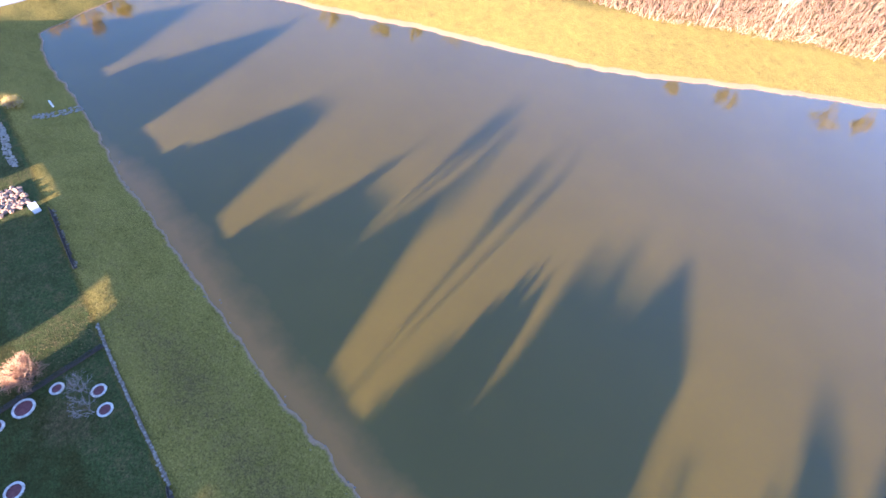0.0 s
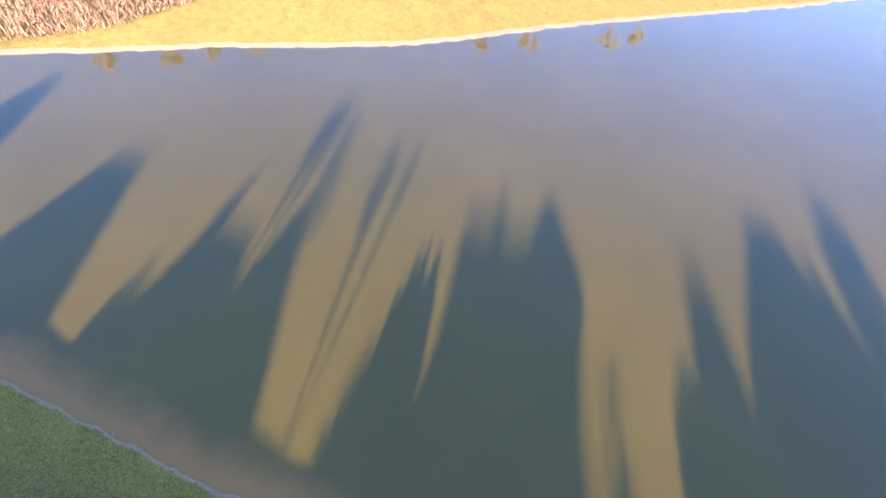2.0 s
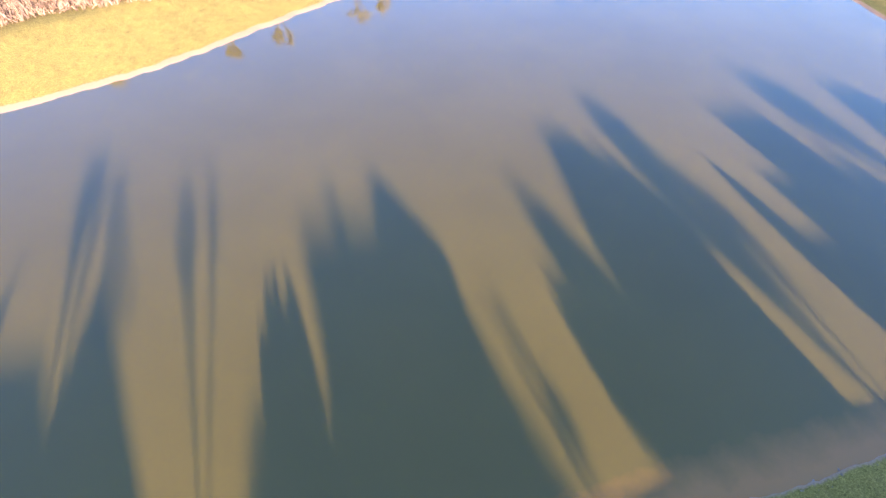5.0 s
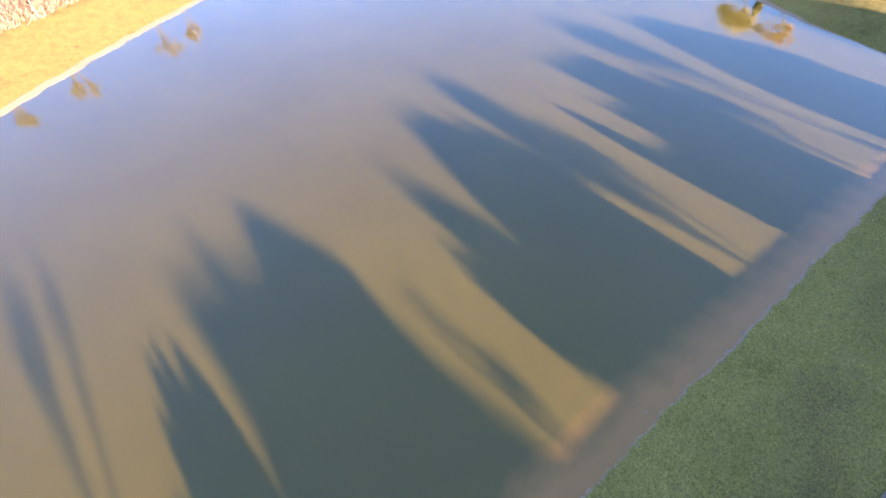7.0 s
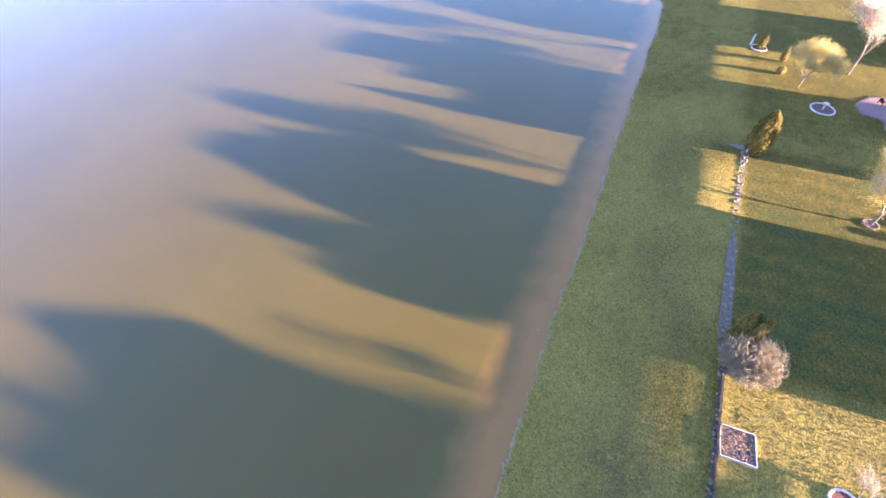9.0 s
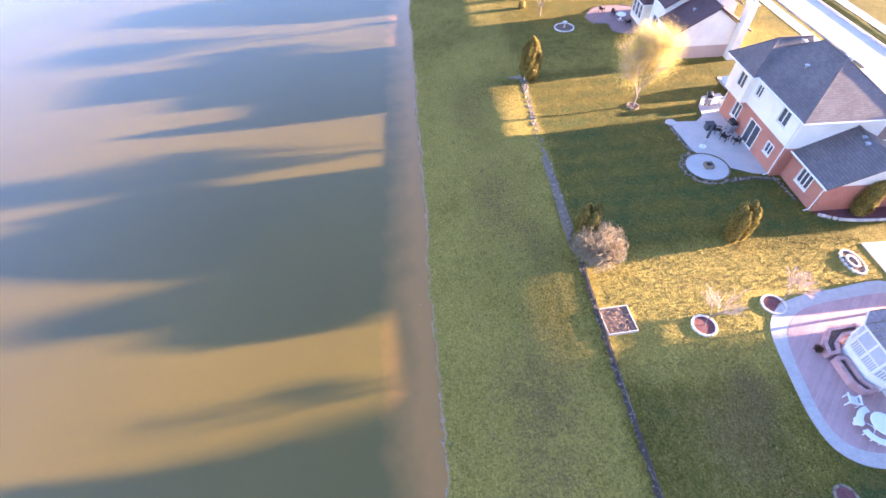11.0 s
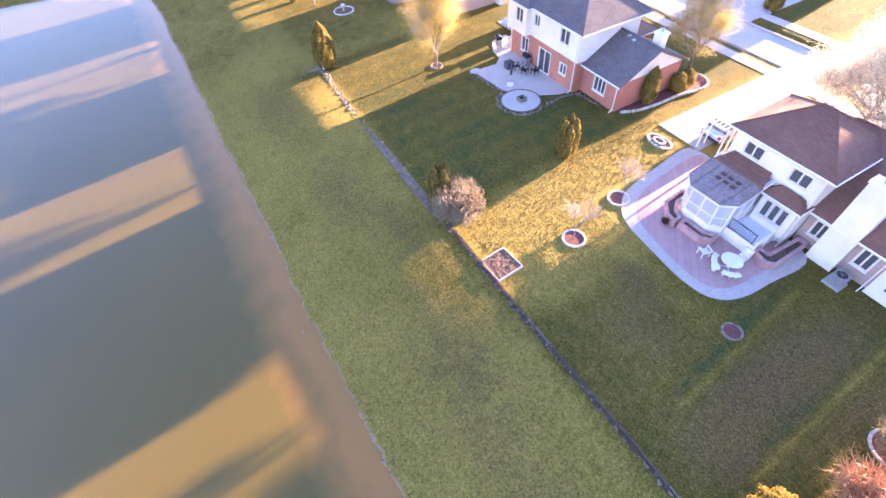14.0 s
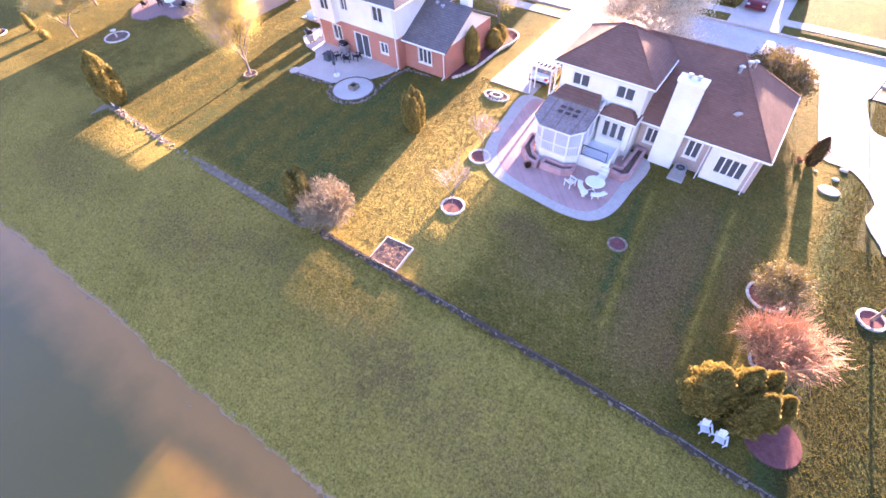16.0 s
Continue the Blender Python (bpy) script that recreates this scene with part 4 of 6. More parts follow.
house_cream()
deck_gazebo()
house_brick()
def house_white():
    """The white gabled house: three roofs stepping down towards the brick house."""
    h = thing("house", "white-sided house with dark brown gable roofs in three steps", "house", (56, -33, 0))
    tan = {"N": [(50.8, 52.6, 0.9, 2.2, 3)]}
    shell(h, 49.8, 53.8, -36.4, -28.9, 0.0, 1.35, BRICK_TAN, None)
    shell(h, 49.8, 53.8, -36.4, -28.9, 1.35, 2.75, SIDING, {"N": [(50.8, 52.6, 1.45, 2.45, 3)]}, skip="E")
    gable_wall(h, "W", 49.8, -36.4, -28.9, 2.75, 2.33, SIDING)
    roof(h, 49.45, 53.78, -36.85, -28.5, 2.8, 0.62, SHINGLE_DARK, "gable", "gable", name="low_roof")
    shell(h, 53.8, 57.2, -36.9, -29.1, 0.0, 3.9, SIDING, {"N": [(54.7, 56.3, 0.9, 2.2, 2)]})
    gable_wall(h, "W", 53.8, -36.9, -29.1, 3.9, 2.42, SIDING)
    roof(h, 53.45, 57.18, -37.3, -28.7, 3.95, 0.62, SHINGLE_DARK, "gable", "gable", name="middle_roof")
    shell(h, 57.2, 62.9, -38.0, -29.6, 0.0, 2.75, SIDING, {"N": [(61.7, 62.5, 0.9, 2.2, 1)]})
    shell(h, 57.2, 62.9, -38.0, -29.6, 2.75, 5.4, SIDING, {"N": [(58.0, 59.2, 3.7, 4.9, 2), (60.8, 62.0, 3.7, 4.9, 2)], "W": [(-32.5, -31.4, 4.35, 5.2, 1)]})
    gable_wall(h, "W", 57.2, -38.0, -29.6, 5.4, 2.6, SIDING), gable_wall(h, "E", 62.9, -38.0, -29.6, 5.4, 2.6, SIDING)
    roof(h, 56.85, 63.25, -38.45, -29.15, 5.45, 0.62, SHINGLE_DARK, "gable", "gable", label="dark brown shingle gable roof")
    # glazed bay towards the patio
    wall(h, "N", -28.5, 58.0, 61.4, 0.0, 2.6, SIDING, [(58.3 + 1.03 * k, 59.1 + 1.03 * k, 0.7, 2.2) for k in range(3)], th=0.15)
    for k in range(3):
        window(h, "N", -28.5, 58.3 + 1.03 * k, 59.1 + 1.03 * k, 0.7, 2.2, 1, 1)
    wall(h, "W", 58.0, -29.6, -28.65, 0.0, 2.6, SIDING, th=0.15), wall(h, "E", 61.4, -29.6, -28.65, 0.0, 2.6, SIDING, th=0.15)
    roof(h, 57.7, 61.7, -30.3, -28.2, 2.62, 0.7, SHINGLE_DARK, name="bay_roof")
    chimney(h, 48.9, 49.78, -35.9, -35.1, 5.6, SIDING, 2)
    roof_vents(h, [(51.6, -31.0, 4.35), (55.5, -31.2, 5.6), (60.0, -32.0, 7.3)])
    downspout(h, 49.9, -28.75, 2.7), downspout(h, 57.3, -29.45, 5.3)
    return h


def house_across(x0, x1, chimney_x, label, far_end, pitch=1.015):
    """A two-storey house on the other side of the street."""
    h = thing("house", label, "house", ((x0 + x1) / 2, -74, 0))
    lows = [(x0 + 1.0, x0 + 2.2, 0.9, 2.3, 2), (x1 - 2.4, x1 - 1.2, 0.9, 2.3, 2)]
    shell(h, x0, x1, -80.3, -67.7, 0.0, 3.0, BRICK, {"N": lows})
    shell(h, x0, x1, -80.3, -67.7, 3.0, 6.2, SIDING, {"N": [(a, b, 4.0, 5.3, n) for a, b, _, _, n in lows]})
    gable_wall(h, "W", x0, -80.3, -67.7, 6.2, 6.2 * pitch, SIDING)
    if far_end == "gable":
        gable_wall(h, "E", x1, -80.3, -67.7, 6.2, 6.2 * pitch, SIDING)
    roof(h, x0 - 0.1, x1 + 0.1, -80.5, -67.5, 6.2, pitch, SHINGLE_GREY, "gable", far_end)
    if chimney_x:
        chimney(h, chimney_x - 0.5, chimney_x + 0.5, -74.4, -73.6, 12.7, BRICK, 2)
    return h


house_white()
# first one is added almost out of view, sized to shadow the pond
house_across(8.4, 15.2, 11.8, "mostly unseen brick house with a grey gable roof, added across the street for its shadow", "gable", 0.95)
house_across(29.8, 38.0, None, "brick house with a hipped grey roof across the street", "hip", 0.97)
house_row(73.5, 86.0, -30.5, 8.5, 5.4, 0.75, SIDING_GREY, SIDING_GREY, SHINGLE_GREY, "grey-sided two-storey house far down the row", None, 4)
house_row(97.0, 110.0, -30.5, 9, 5.4, 0.75, SIDING, BRICK, SHINGLE_GREY, "brick and siding house at the end of the pond", None, 5)
# four unseen houses, added with rooflines shaped to the shadows on the pond
house_row(-15.6, -7.8, -33.0, 8.0, 3.3, 0.8, SIDING, BRICK_TAN, SHINGLE_BROWN, "unseen single-storey house with brown hip roofs, added beyond the driveway for its shadow", (-22.8, -11.6, 7.4, 3.0), 6, wing_pitch=0.8)
house_row(-38.0, -26.5, -33.0, 8.0, 3.2, 0.8, SIDING, BRICK, SHINGLE_GREY, "unseen low brick house with a grey hip roof, added for its shadow", None, 7)
house_row(-55.1, -44.2, -33.0, 9.0, 3.9, 0.82, SIDING, BRICK, SHINGLE_GREY, "unseen brick house with a steep grey hip roof, added for its shadow", None, 8)
house_row(-69.0, -57.9, -33.0, 10.0, 4.4, 0.5, SIDING, BRICK_TAN, SHINGLE_BROWN, "unseen two-storey house near the end of the pond, added for its shadow", None, 9)

# ---- plants ----
def quads_from(centres, ups, sides):
    """Flat leaves from centre, half length and half width vectors."""
    c, u, s = (np.asarray(v, float) for v in (centres, ups, sides))
    v = np.stack([c - u, c + s * 0.9, c + u, c - s * 0.9], 1).reshape(-1, 3)
    return v, np.arange(len(v)).reshape(-1, 4)


def unit(rng, n):
    v = rng.normal(size=(n, 3))
    return v / np.linalg.norm(v, axis=1, keepdims=True)


def limbs(rng, base, height, width, levels=4, lean=(0, 0), fork=3, trunk=0.25, r0=None, first=None, leader=0):
    """A branching skeleton: segments (p, q, r at p, r at q) and the twig tips."""
    r0 = r0 or height * 0.02
    segs, tips = [], []

    def grow(p, d, length, r, level):
        q = p + d * length
        segs.append((p, q, r, r * 0.68, level))
        if level == levels:
            tips.append((q, d))
            return
        if leader and level == 0:
            # limbs all the way up a straight trunk, the lower ones longer and flatter
            for k in range(leader):
                s, a = 0.3 + 0.7 * k / (leader - 1), k * 2.4 + rng.uniform(-0.4, 0.4)
                e = np.array([math.cos(a) * (1.25 - 0.6 * s) * width, math.sin(a) * (1.25 - 0.6 * s) * width, 0.35 + 0.6 * s])
                grow(p + (q - p) * s, e / np.linalg.norm(e), length * rng.uniform(0.34, 0.46) * (1.25 - 0.45 * s), r * (0.6 - 0.2 * s), 1)
            return
        n = fork + (level > 0) * int(rng.integers(0, 2))
        for k in range(n):
            a = rng.uniform(0, 2 * math.pi) if level else 2 * math.pi * (k + rng.uniform(-0.3, 0.3)) / n
            out = np.array([math.cos(a), math.sin(a), 0.0]) * width
            e = d * rng.uniform(0.6, 1.0) + out * rng.uniform(0.5, 1.0) + np.array([0, 0, rng.uniform(0.0, 0.35)])
            e /= np.linalg.norm(e)
            start = p + (q - p) * rng.uniform(0.65, 1.0) if level else p + (q - p) * rng.uniform(0.75, 1.0)
            grow(start, e, length * (rng.uniform(0.62, 0.85) if level else rng.uniform(0.8, 1.15)), r * 0.62, level + 1)

    d0 = np.array([lean[0], lean[1], 1.0])
    grow(np.array(base, float), d0 / np.linalg.norm(d0), first or height * trunk, r0, 0)
    return segs, tips


def tubes(segs, keep, sides=5):
    v, f = [], []
    for p, q, ra, rb, lev in segs:
        if not keep(lev):
            continue
        d = (q - p) / (np.linalg.norm(q - p) + 1e-9)
        u = np.cross(d, (0.3, 0.7, 0.2))
        u /= np.linalg.norm(u)
        w = np.cross(d, u)
        n, b = (sides, len(v))
        for c, r in ((p, ra), (q, rb)):
            for i in range(n):
                t = 2 * math.pi * i / n
                v.append(c + (u * math.cos(t) + w * math.sin(t)) * r)
        for i in range(n):
            f.append((b + i, b + (i + 1) % n, b + n + (i + 1) % n, b + n + i))
    return np.array(v), f


def tree(name, label, x, y, height, width, seed, twig, leaf=None, leaves=0, leaf_size=0.05, levels=4, fork=3, trunk=0.22,
         bark=None, z=0.0, category="tree", group="", droop=0.0, first=None, r0=None, twigs=3, twig_r=None, reach=None, spray=0.035, leader=0):
    rng = np.random.default_rng(seed)
    t = thing(name, label, category, (x, y, z), group)
    segs, tips = limbs(rng, (x, y, z - 0.1), height, width, levels, (rng.uniform(-0.06, 0.06), rng.uniform(-0.06, 0.06)), fork, trunk, r0, first, leader)
    if reach:
        # bring the skeleton to the tree's true height and spread
        ends = np.array([q for q, _ in tips]) - (x, y, z)
        kz, kr = (height * 0.97) / ends[:, 2].max(), reach * 0.92 / np.percentile(np.hypot(ends[:, 0], ends[:, 1]), 92)
        k, o = np.array([kr, kr, kz]), np.array([x, y, z])
        segs = [(o + (p - o) * k, o + (q - o) * k, ra, rb, lev) for p, q, ra, rb, lev in segs]
        tips = [(o + (q - o) * k, d) for q, d in tips]
    v, f = tubes(segs, lambda lev: lev < levels - 1, 6)
    mesh_part("trunk", v, f, bark or BARK, t, "", True)
    # fine twigs at the ends of the limbs
    fine = [s for s in segs if s[4] >= levels - 1]
    extra = []
    for q, d in tips:
        for _ in range(twigs):
            e = d + rng.normal(size=3) * 0.45
            e[2] -= droop
            e /= np.linalg.norm(e)
            ln = height * rng.uniform(0.05, 0.12)
            extra.append((q - d * ln * 0.4, q + e * ln, twig_r or 0.012, (twig_r or 0.012) * 0.5, 9))
    v, f = tubes(fine + extra, lambda lev: True, 3)
    mesh_part("branchwork", v, f, twig, t)
    if leaf:
        ends = np.array([s[1] for s in extra] + [s[0] + (s[1] - s[0]) * f for s in segs if s[4] >= 2 for f in (0.15, 0.5, 0.9)])
        pick = ends[rng.integers(0, len(ends), leaves)] + rng.normal(size=(leaves, 3)) * height * spray
        ups, side = unit(rng, leaves) * leaf_size, unit(rng, leaves) * leaf_size * 0.6
        v, f = quads_from(pick, ups, side)
        mesh_part("crown", v, f, leaf, t)
    return t


def arborvitae(label, x, y, height, radius, seed, stems=1, group="", leaves=2600, z=0.0, name="arborvitae", lean=(0, 0), foliage=None):
    """A dense columnar evergreen: sprays of upright foliage round an inner column coloured as their shade."""
    rng = np.random.default_rng(seed)
    t = thing(name, label, "evergreen", (x, y, z), group)
    part("trunk", rod(B(), (x, y, z - 0.1), (x, y, z + height * 0.3), 0.07, 0.04), BARK, t)
    cs, us, ss, vcore, fcore = [], [], [], [], []
    for s in range(stems):
        a = 2 * math.pi * s / max(1, stems) + rng.uniform(0, 0.6)
        off = radius * (0.58 if stems > 1 else 0.0)
        cx, cy = x + off * math.cos(a), y + off * math.sin(a)
        hh, rr = height * rng.uniform(0.86, 1.0) if stems > 1 else height, radius * (0.48 if stems > 1 else 1.0)
        n = leaves // stems
        u = rng.uniform(0, 1, n) ** 0.9
        prof = lambda u: np.minimum(1.0, 0.55 + 2.2 * u) * np.clip(1.03 - u ** (4.2 if stems == 1 else 7.0), 0.02, 1)
        ang = rng.uniform(0, 2 * math.pi, n)
        lump = 1 + 0.13 * np.sin(ang * 5 + u * 9 + s) + 0.1 * np.sin(ang * 9 - u * 14)
        r = rr * prof(u) * lump * rng.uniform(0.82, 1.06, n)
        c = np.stack([cx + r * np.cos(ang) + lean[0] * u * hh, cy + r * np.sin(ang) + lean[1] * u * hh, z + 0.05 + u * hh * 0.97], 1)
        up = np.stack([np.cos(ang) * 0.45, np.sin(ang) * 0.45, np.ones(n)], 1) + rng.normal(size=(n, 3)) * 0.3
        up *= (0.085 * rng.uniform(0.7, 1.4, n) / np.linalg.norm(up, axis=1))[:, None] * (height / 3.5) ** 0.4
        sd = np.stack([-np.sin(ang), np.cos(ang), np.zeros(n)], 1) + rng.normal(size=(n, 3)) * 0.5
        sd *= (0.05 * rng.uniform(0.7, 1.3, n) / np.linalg.norm(sd, axis=1))[:, None] * (height / 3.5) ** 0.4
        cs.append(c), us.append(up), ss.append(sd)
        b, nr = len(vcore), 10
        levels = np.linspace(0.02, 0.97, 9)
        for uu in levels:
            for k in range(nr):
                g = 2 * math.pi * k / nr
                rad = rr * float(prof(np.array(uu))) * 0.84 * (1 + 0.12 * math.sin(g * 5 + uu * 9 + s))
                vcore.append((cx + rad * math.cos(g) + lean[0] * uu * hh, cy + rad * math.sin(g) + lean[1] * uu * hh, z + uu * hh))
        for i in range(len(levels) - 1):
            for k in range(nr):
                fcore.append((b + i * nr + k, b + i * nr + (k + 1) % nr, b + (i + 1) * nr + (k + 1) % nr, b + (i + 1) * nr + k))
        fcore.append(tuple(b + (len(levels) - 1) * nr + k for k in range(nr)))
    mesh_part("inner_foliage", np.array(vcore), fcore, CONIFER_SHADED, t)
    v, f = quads_from(np.concatenate(cs), np.concatenate(us), np.concatenate(ss))
    mesh_part("foliage", v, f, foliage or CONIFER, t)
    return t


def bare_shrub(label, x, y, height, radius, seed, twig, stems=70, name="shrub", z=0.0, leaf=None, leaves=0, fine=4, thick=1.0, wild=1.0, clear=0.0):
    """Many thin stems rising from one root and forking twice."""
    rng = np.random.default_rng(seed)
    t = thing(name, label, "shrub", (x, y, z))
    segs = []
    for _ in range(stems):
        a, tilt = rng.uniform(0, 2 * math.pi), rng.uniform(0.0, 1.0) ** 0.7
        d = np.array([math.cos(a) * tilt * radius / height * 1.25, math.sin(a) * tilt * radius / height * 1.25, 1.0])
        d /= np.linalg.norm(d)
        p = np.array([x + 0.12 * radius * math.cos(a), y + 0.12 * radius * math.sin(a), z - 0.05])
        ln = height * rng.uniform(0.34, 0.54)
        q = p + d * ln
        segs.append((p, q, 0.022 * thick, 0.014 * thick, 0))
        for _ in range(6):
            e = d + rng.normal(size=3) * 0.45 * wild
            e /= np.linalg.norm(e)
            s = p + (q - p) * rng.uniform(0.45, 1.0)
            m = s + e * height * rng.uniform(0.22, 0.36)
            segs.append((s, m, 0.014 * thick, 0.01 * thick, 1))
            for _ in range(fine):
                g = e + rng.normal(size=3) * 0.6 * wild
                g /= np.linalg.norm(g)
                s2 = s + (m - s) * rng.uniform(0.3, 1.0)
                segs.append((s2, s2 + g * height * rng.uniform(0.1, 0.2), 0.011, 0.007, 2))
    centre, reach = np.array([x, y, z + 0.42 * height]), np.array([radius, radius, 0.6 * height])

    def inside(p):
        v = (p - centre) / reach
        return centre + v * reach / max(1.0, np.linalg.norm(v)) ** 0.8

    segs = [(inside(a), inside(b), r0, r1, lev) if lev else (a, b, r0, r1, lev) for a, b, r0, r1, lev in segs if lev == 0 or b[2] > z + clear]
    v, f = tubes(segs, lambda lev: lev == 0, 4)
    mesh_part("stem_cluster", v, f, BARK, t)
    v, f = tubes(segs, lambda lev: lev > 0, 3)
    mesh_part("branchwork", v, f, twig, t)
    if leaf:
        ends = np.array([s[1] for s in segs if s[4] > 0])
        pick = ends[rng.integers(0, len(ends), leaves)] + rng.normal(size=(leaves, 3)) * 0.08
        v, f = quads_from(pick, unit(rng, leaves) * 0.06, unit(rng, leaves) * 0.04)
        mesh_part("leaf_crown", v, f, leaf, t)
    return t


def stone_ring(label, x, y, r, n=18, z=0.0, fill=None, sx=1.0, block=None, high=0.1):
    """A ring of edging blocks round a mulched bed; each block is a piece."""
    t = thing("planting_ring", label, "planting bed", (x, y, z), "ringed beds")
    part("mulch", disc(B(), x, y, z - 0.05, z + 0.03, r * 0.95, 24, sx), fill or MULCH, t, "dark red mulch")
    w = 2 * math.pi * r * (1 + sx) / 2 / n * 0.47
    bm = box(B(), -0.07, 0.07, -w, w, -0.05, high)
    bmesh.ops.bevel(bm, geom=list(bm.edges), offset=0.02, segments=1, affect="EDGES")
    first = None
    for k in range(n):
        a = 2 * math.pi * k / n
        loc = (x + r * sx * math.cos(a), y + r * math.sin(a), z)
        if first is None:
            bmesh.ops.translate(bm, verts=bm.verts, vec=OFFSET[t.name])
            o = first = part("edging_block", bm, block or EDGING, t)
        else:
            o = new("edging_block", first.data)
            o.parent = t
        o.location = Vector(loc) - OFFSET[t.name]
        o.rotation_euler = (0, 0, math.atan2(math.sin(a), math.cos(a) * sx) + random.uniform(-0.06, 0.06))
    return t
# ---- patios ----
def patio_cream():
    t = thing("patio", "curved pink paver patio with a pale border", "patio", (13, -26, 0))
    outer = smooth_loop([(19.2, -32.4), (18.9, -28.5), (18.4, -25.6), (17.6, -24.0), (16.0, -22.9), (13.0, -22.5), (10.8, -22.35), (9.1, -22.7), (8.15, -24.0), (7.9, -26.5), (8.0, -30.0), (12, -30.2), (16.0, -30.3), (16.4, -32.4)], 5)
    part("border", slab(B(), outer, -0.1, 0.05), BORDER, t, "pale lavender-grey stone border")
    inner = smooth_loop([(18.3, -32.2), (18.05, -28.5), (17.6, -26.0), (16.8, -24.6), (15.3, -23.6), (12.8, -23.15), (10.7, -23.0), (9.5, -23.35), (8.85, -24.4), (8.7, -26.5), (8.75, -29.6), (12, -30.0), (16.4, -30.1), (16.9, -32.2)], 5)
    part("paving", slab(B(), inner, -0.1, 0.062), PAVER, t, "pink brick pavers")


def patio_brick():
    t = thing("patio", "pale concrete patio with a round fire pit terrace", "patio", (34, -27, 0))
    out = [(38.2, -27.4), (38.3, -25.3), (37.6, -24.9), (34.0, -25.3), (32.6, -26.2), (31.4, -27.6), (30.6, -29.0), (30.4, -30.28), (39.4, -30.28), (39.55, -31.3), (42.6, -31.6), (42.2, -29.6), (40.6, -28.6), (39.0, -28.3)]
    part("slab", slab(B(), out, -0.1, 0.055), CONCRETE, t)
    part("round_terrace", disc(B(), 31.7, -25.6, -0.1, 0.08, 1.75, 40), CONCRETE, t, "round pale concrete terrace")
    bm = B()
    for k in range(40):
        a, b = 2 * math.pi * k / 40, 2 * math.pi * (k + 1) / 40
        hull(bm, [(31.7 + r * math.cos(q), -25.6 + r * math.sin(q), 0.075) for r, q in ((1.69, a), (1.82, a), (1.82, b), (1.69, b))],
             [(31.7 + r * math.cos(q), -25.6 + r * math.sin(q), 0.11) for r, q in ((1.69, a), (1.82, a), (1.82, b), (1.69, b))])
    part("kerb_ring", bm, TIMBER, t, "dark edging round the terrace")
    rng = random.Random(5)
    rock = rock_mesh()
    spots = [(31.7 + 2.05 * math.cos(math.radians(q)), -25.6 + 2.05 * math.sin(math.radians(q))) for q in np.linspace(20, 205, 40)]
    for (ax, ay), (bx, by), n in (((29.85, -26.6), (30.1, -28.6), 9), ((30.1, -28.6), (29.75, -30.5), 9), ((29.7, -30.5), (27.2, -30.6), 10), ((37.9, -24.65), (33.9, -25.0), 18)):
        part("stone_bed", slab(B(), [(ax - 0.2, ay - 0.12), (ax + 0.2, ay + 0.12), (bx + 0.2, by + 0.12), (bx - 0.2, by - 0.12)], -0.1, 0.04), DARKBED, t, "dark bed edging the patio")
        spots += [(ax + (bx - ax) * (k + 0.5) / n, ay + (by - ay) * (k + 0.5) / n) for k in range(n)]
    for x, y in spots:
        o = new("rock", rock)
        o.parent = t
        o.location = Vector((x + rng.uniform(-0.12, 0.12), y + rng.uniform(-0.12, 0.12), 0.05)) - Vector((34, -27, 0))
        o.scale = [rng.uniform(0.5, 1.25) for _ in range(3)]
        o.rotation_euler = (0, 0, rng.uniform(0, 6))


def rock_mesh(seed=3, r=0.16):
    if "rock_shape" in bpy.data.meshes:
        return bpy.data.meshes["rock_shape"]
    bm = B()
    bmesh.ops.create_icosphere(bm, subdivisions=1, radius=r)
    rng = random.Random(seed)
    for v in bm.verts:
        v.co *= rng.uniform(0.75, 1.15)
        v.co.z *= 0.65
    me = bpy.data.meshes.new("rock_shape")
    bm.to_mesh(me)
    bm.free()
    me.materials.append(STONE)
    return me


patio_cream()
patio_brick()


# ---- property line: rock bed, fences ----
def rock_bed():
    t = thing("rock_bed", "strip of grey gravel and scattered field stones", "rock bed", (36, -12.4, 0))
    line = [(47.6, -12.7), (44, -12.45), (38, -12.3), (31.5, -12.45), (26, -12.5), (23.6, -12.6)]
    wide = [0.22, 0.27, 0.3, 0.33, 0.36, 0.28]
    out = [(x, y + w) for (x, y), w in zip(line, wide)] + [(x, y - w) for (x, y), w in zip(line[::-1], wide[::-1])]
    part("gravel", slab(B(), smooth_loop(out, 5), -0.1, 0.04), GRAVEL, t, "grey-violet gravel")
    rng, rock = random.Random(8), rock_mesh()
    for k in range(230):
        f = rng.random()
        x = 23.7 + f * 23.8
        y = float(np.interp(x, [p[0] for p in line[::-1]], [p[1] for p in line[::-1]])) + rng.uniform(-0.3, 0.3)
        o = new("rock", rock)
        o.parent = t
        o.location = Vector((x - 36, y + 12.4, 0.05))
        s = rng.choice((0.4, 0.5, 0.6, 0.8, 1.15))
        o.scale, o.rotation_euler = (s, s * rng.uniform(0.7, 1.1), s), (0, 0, rng.uniform(0, 6))
    return t


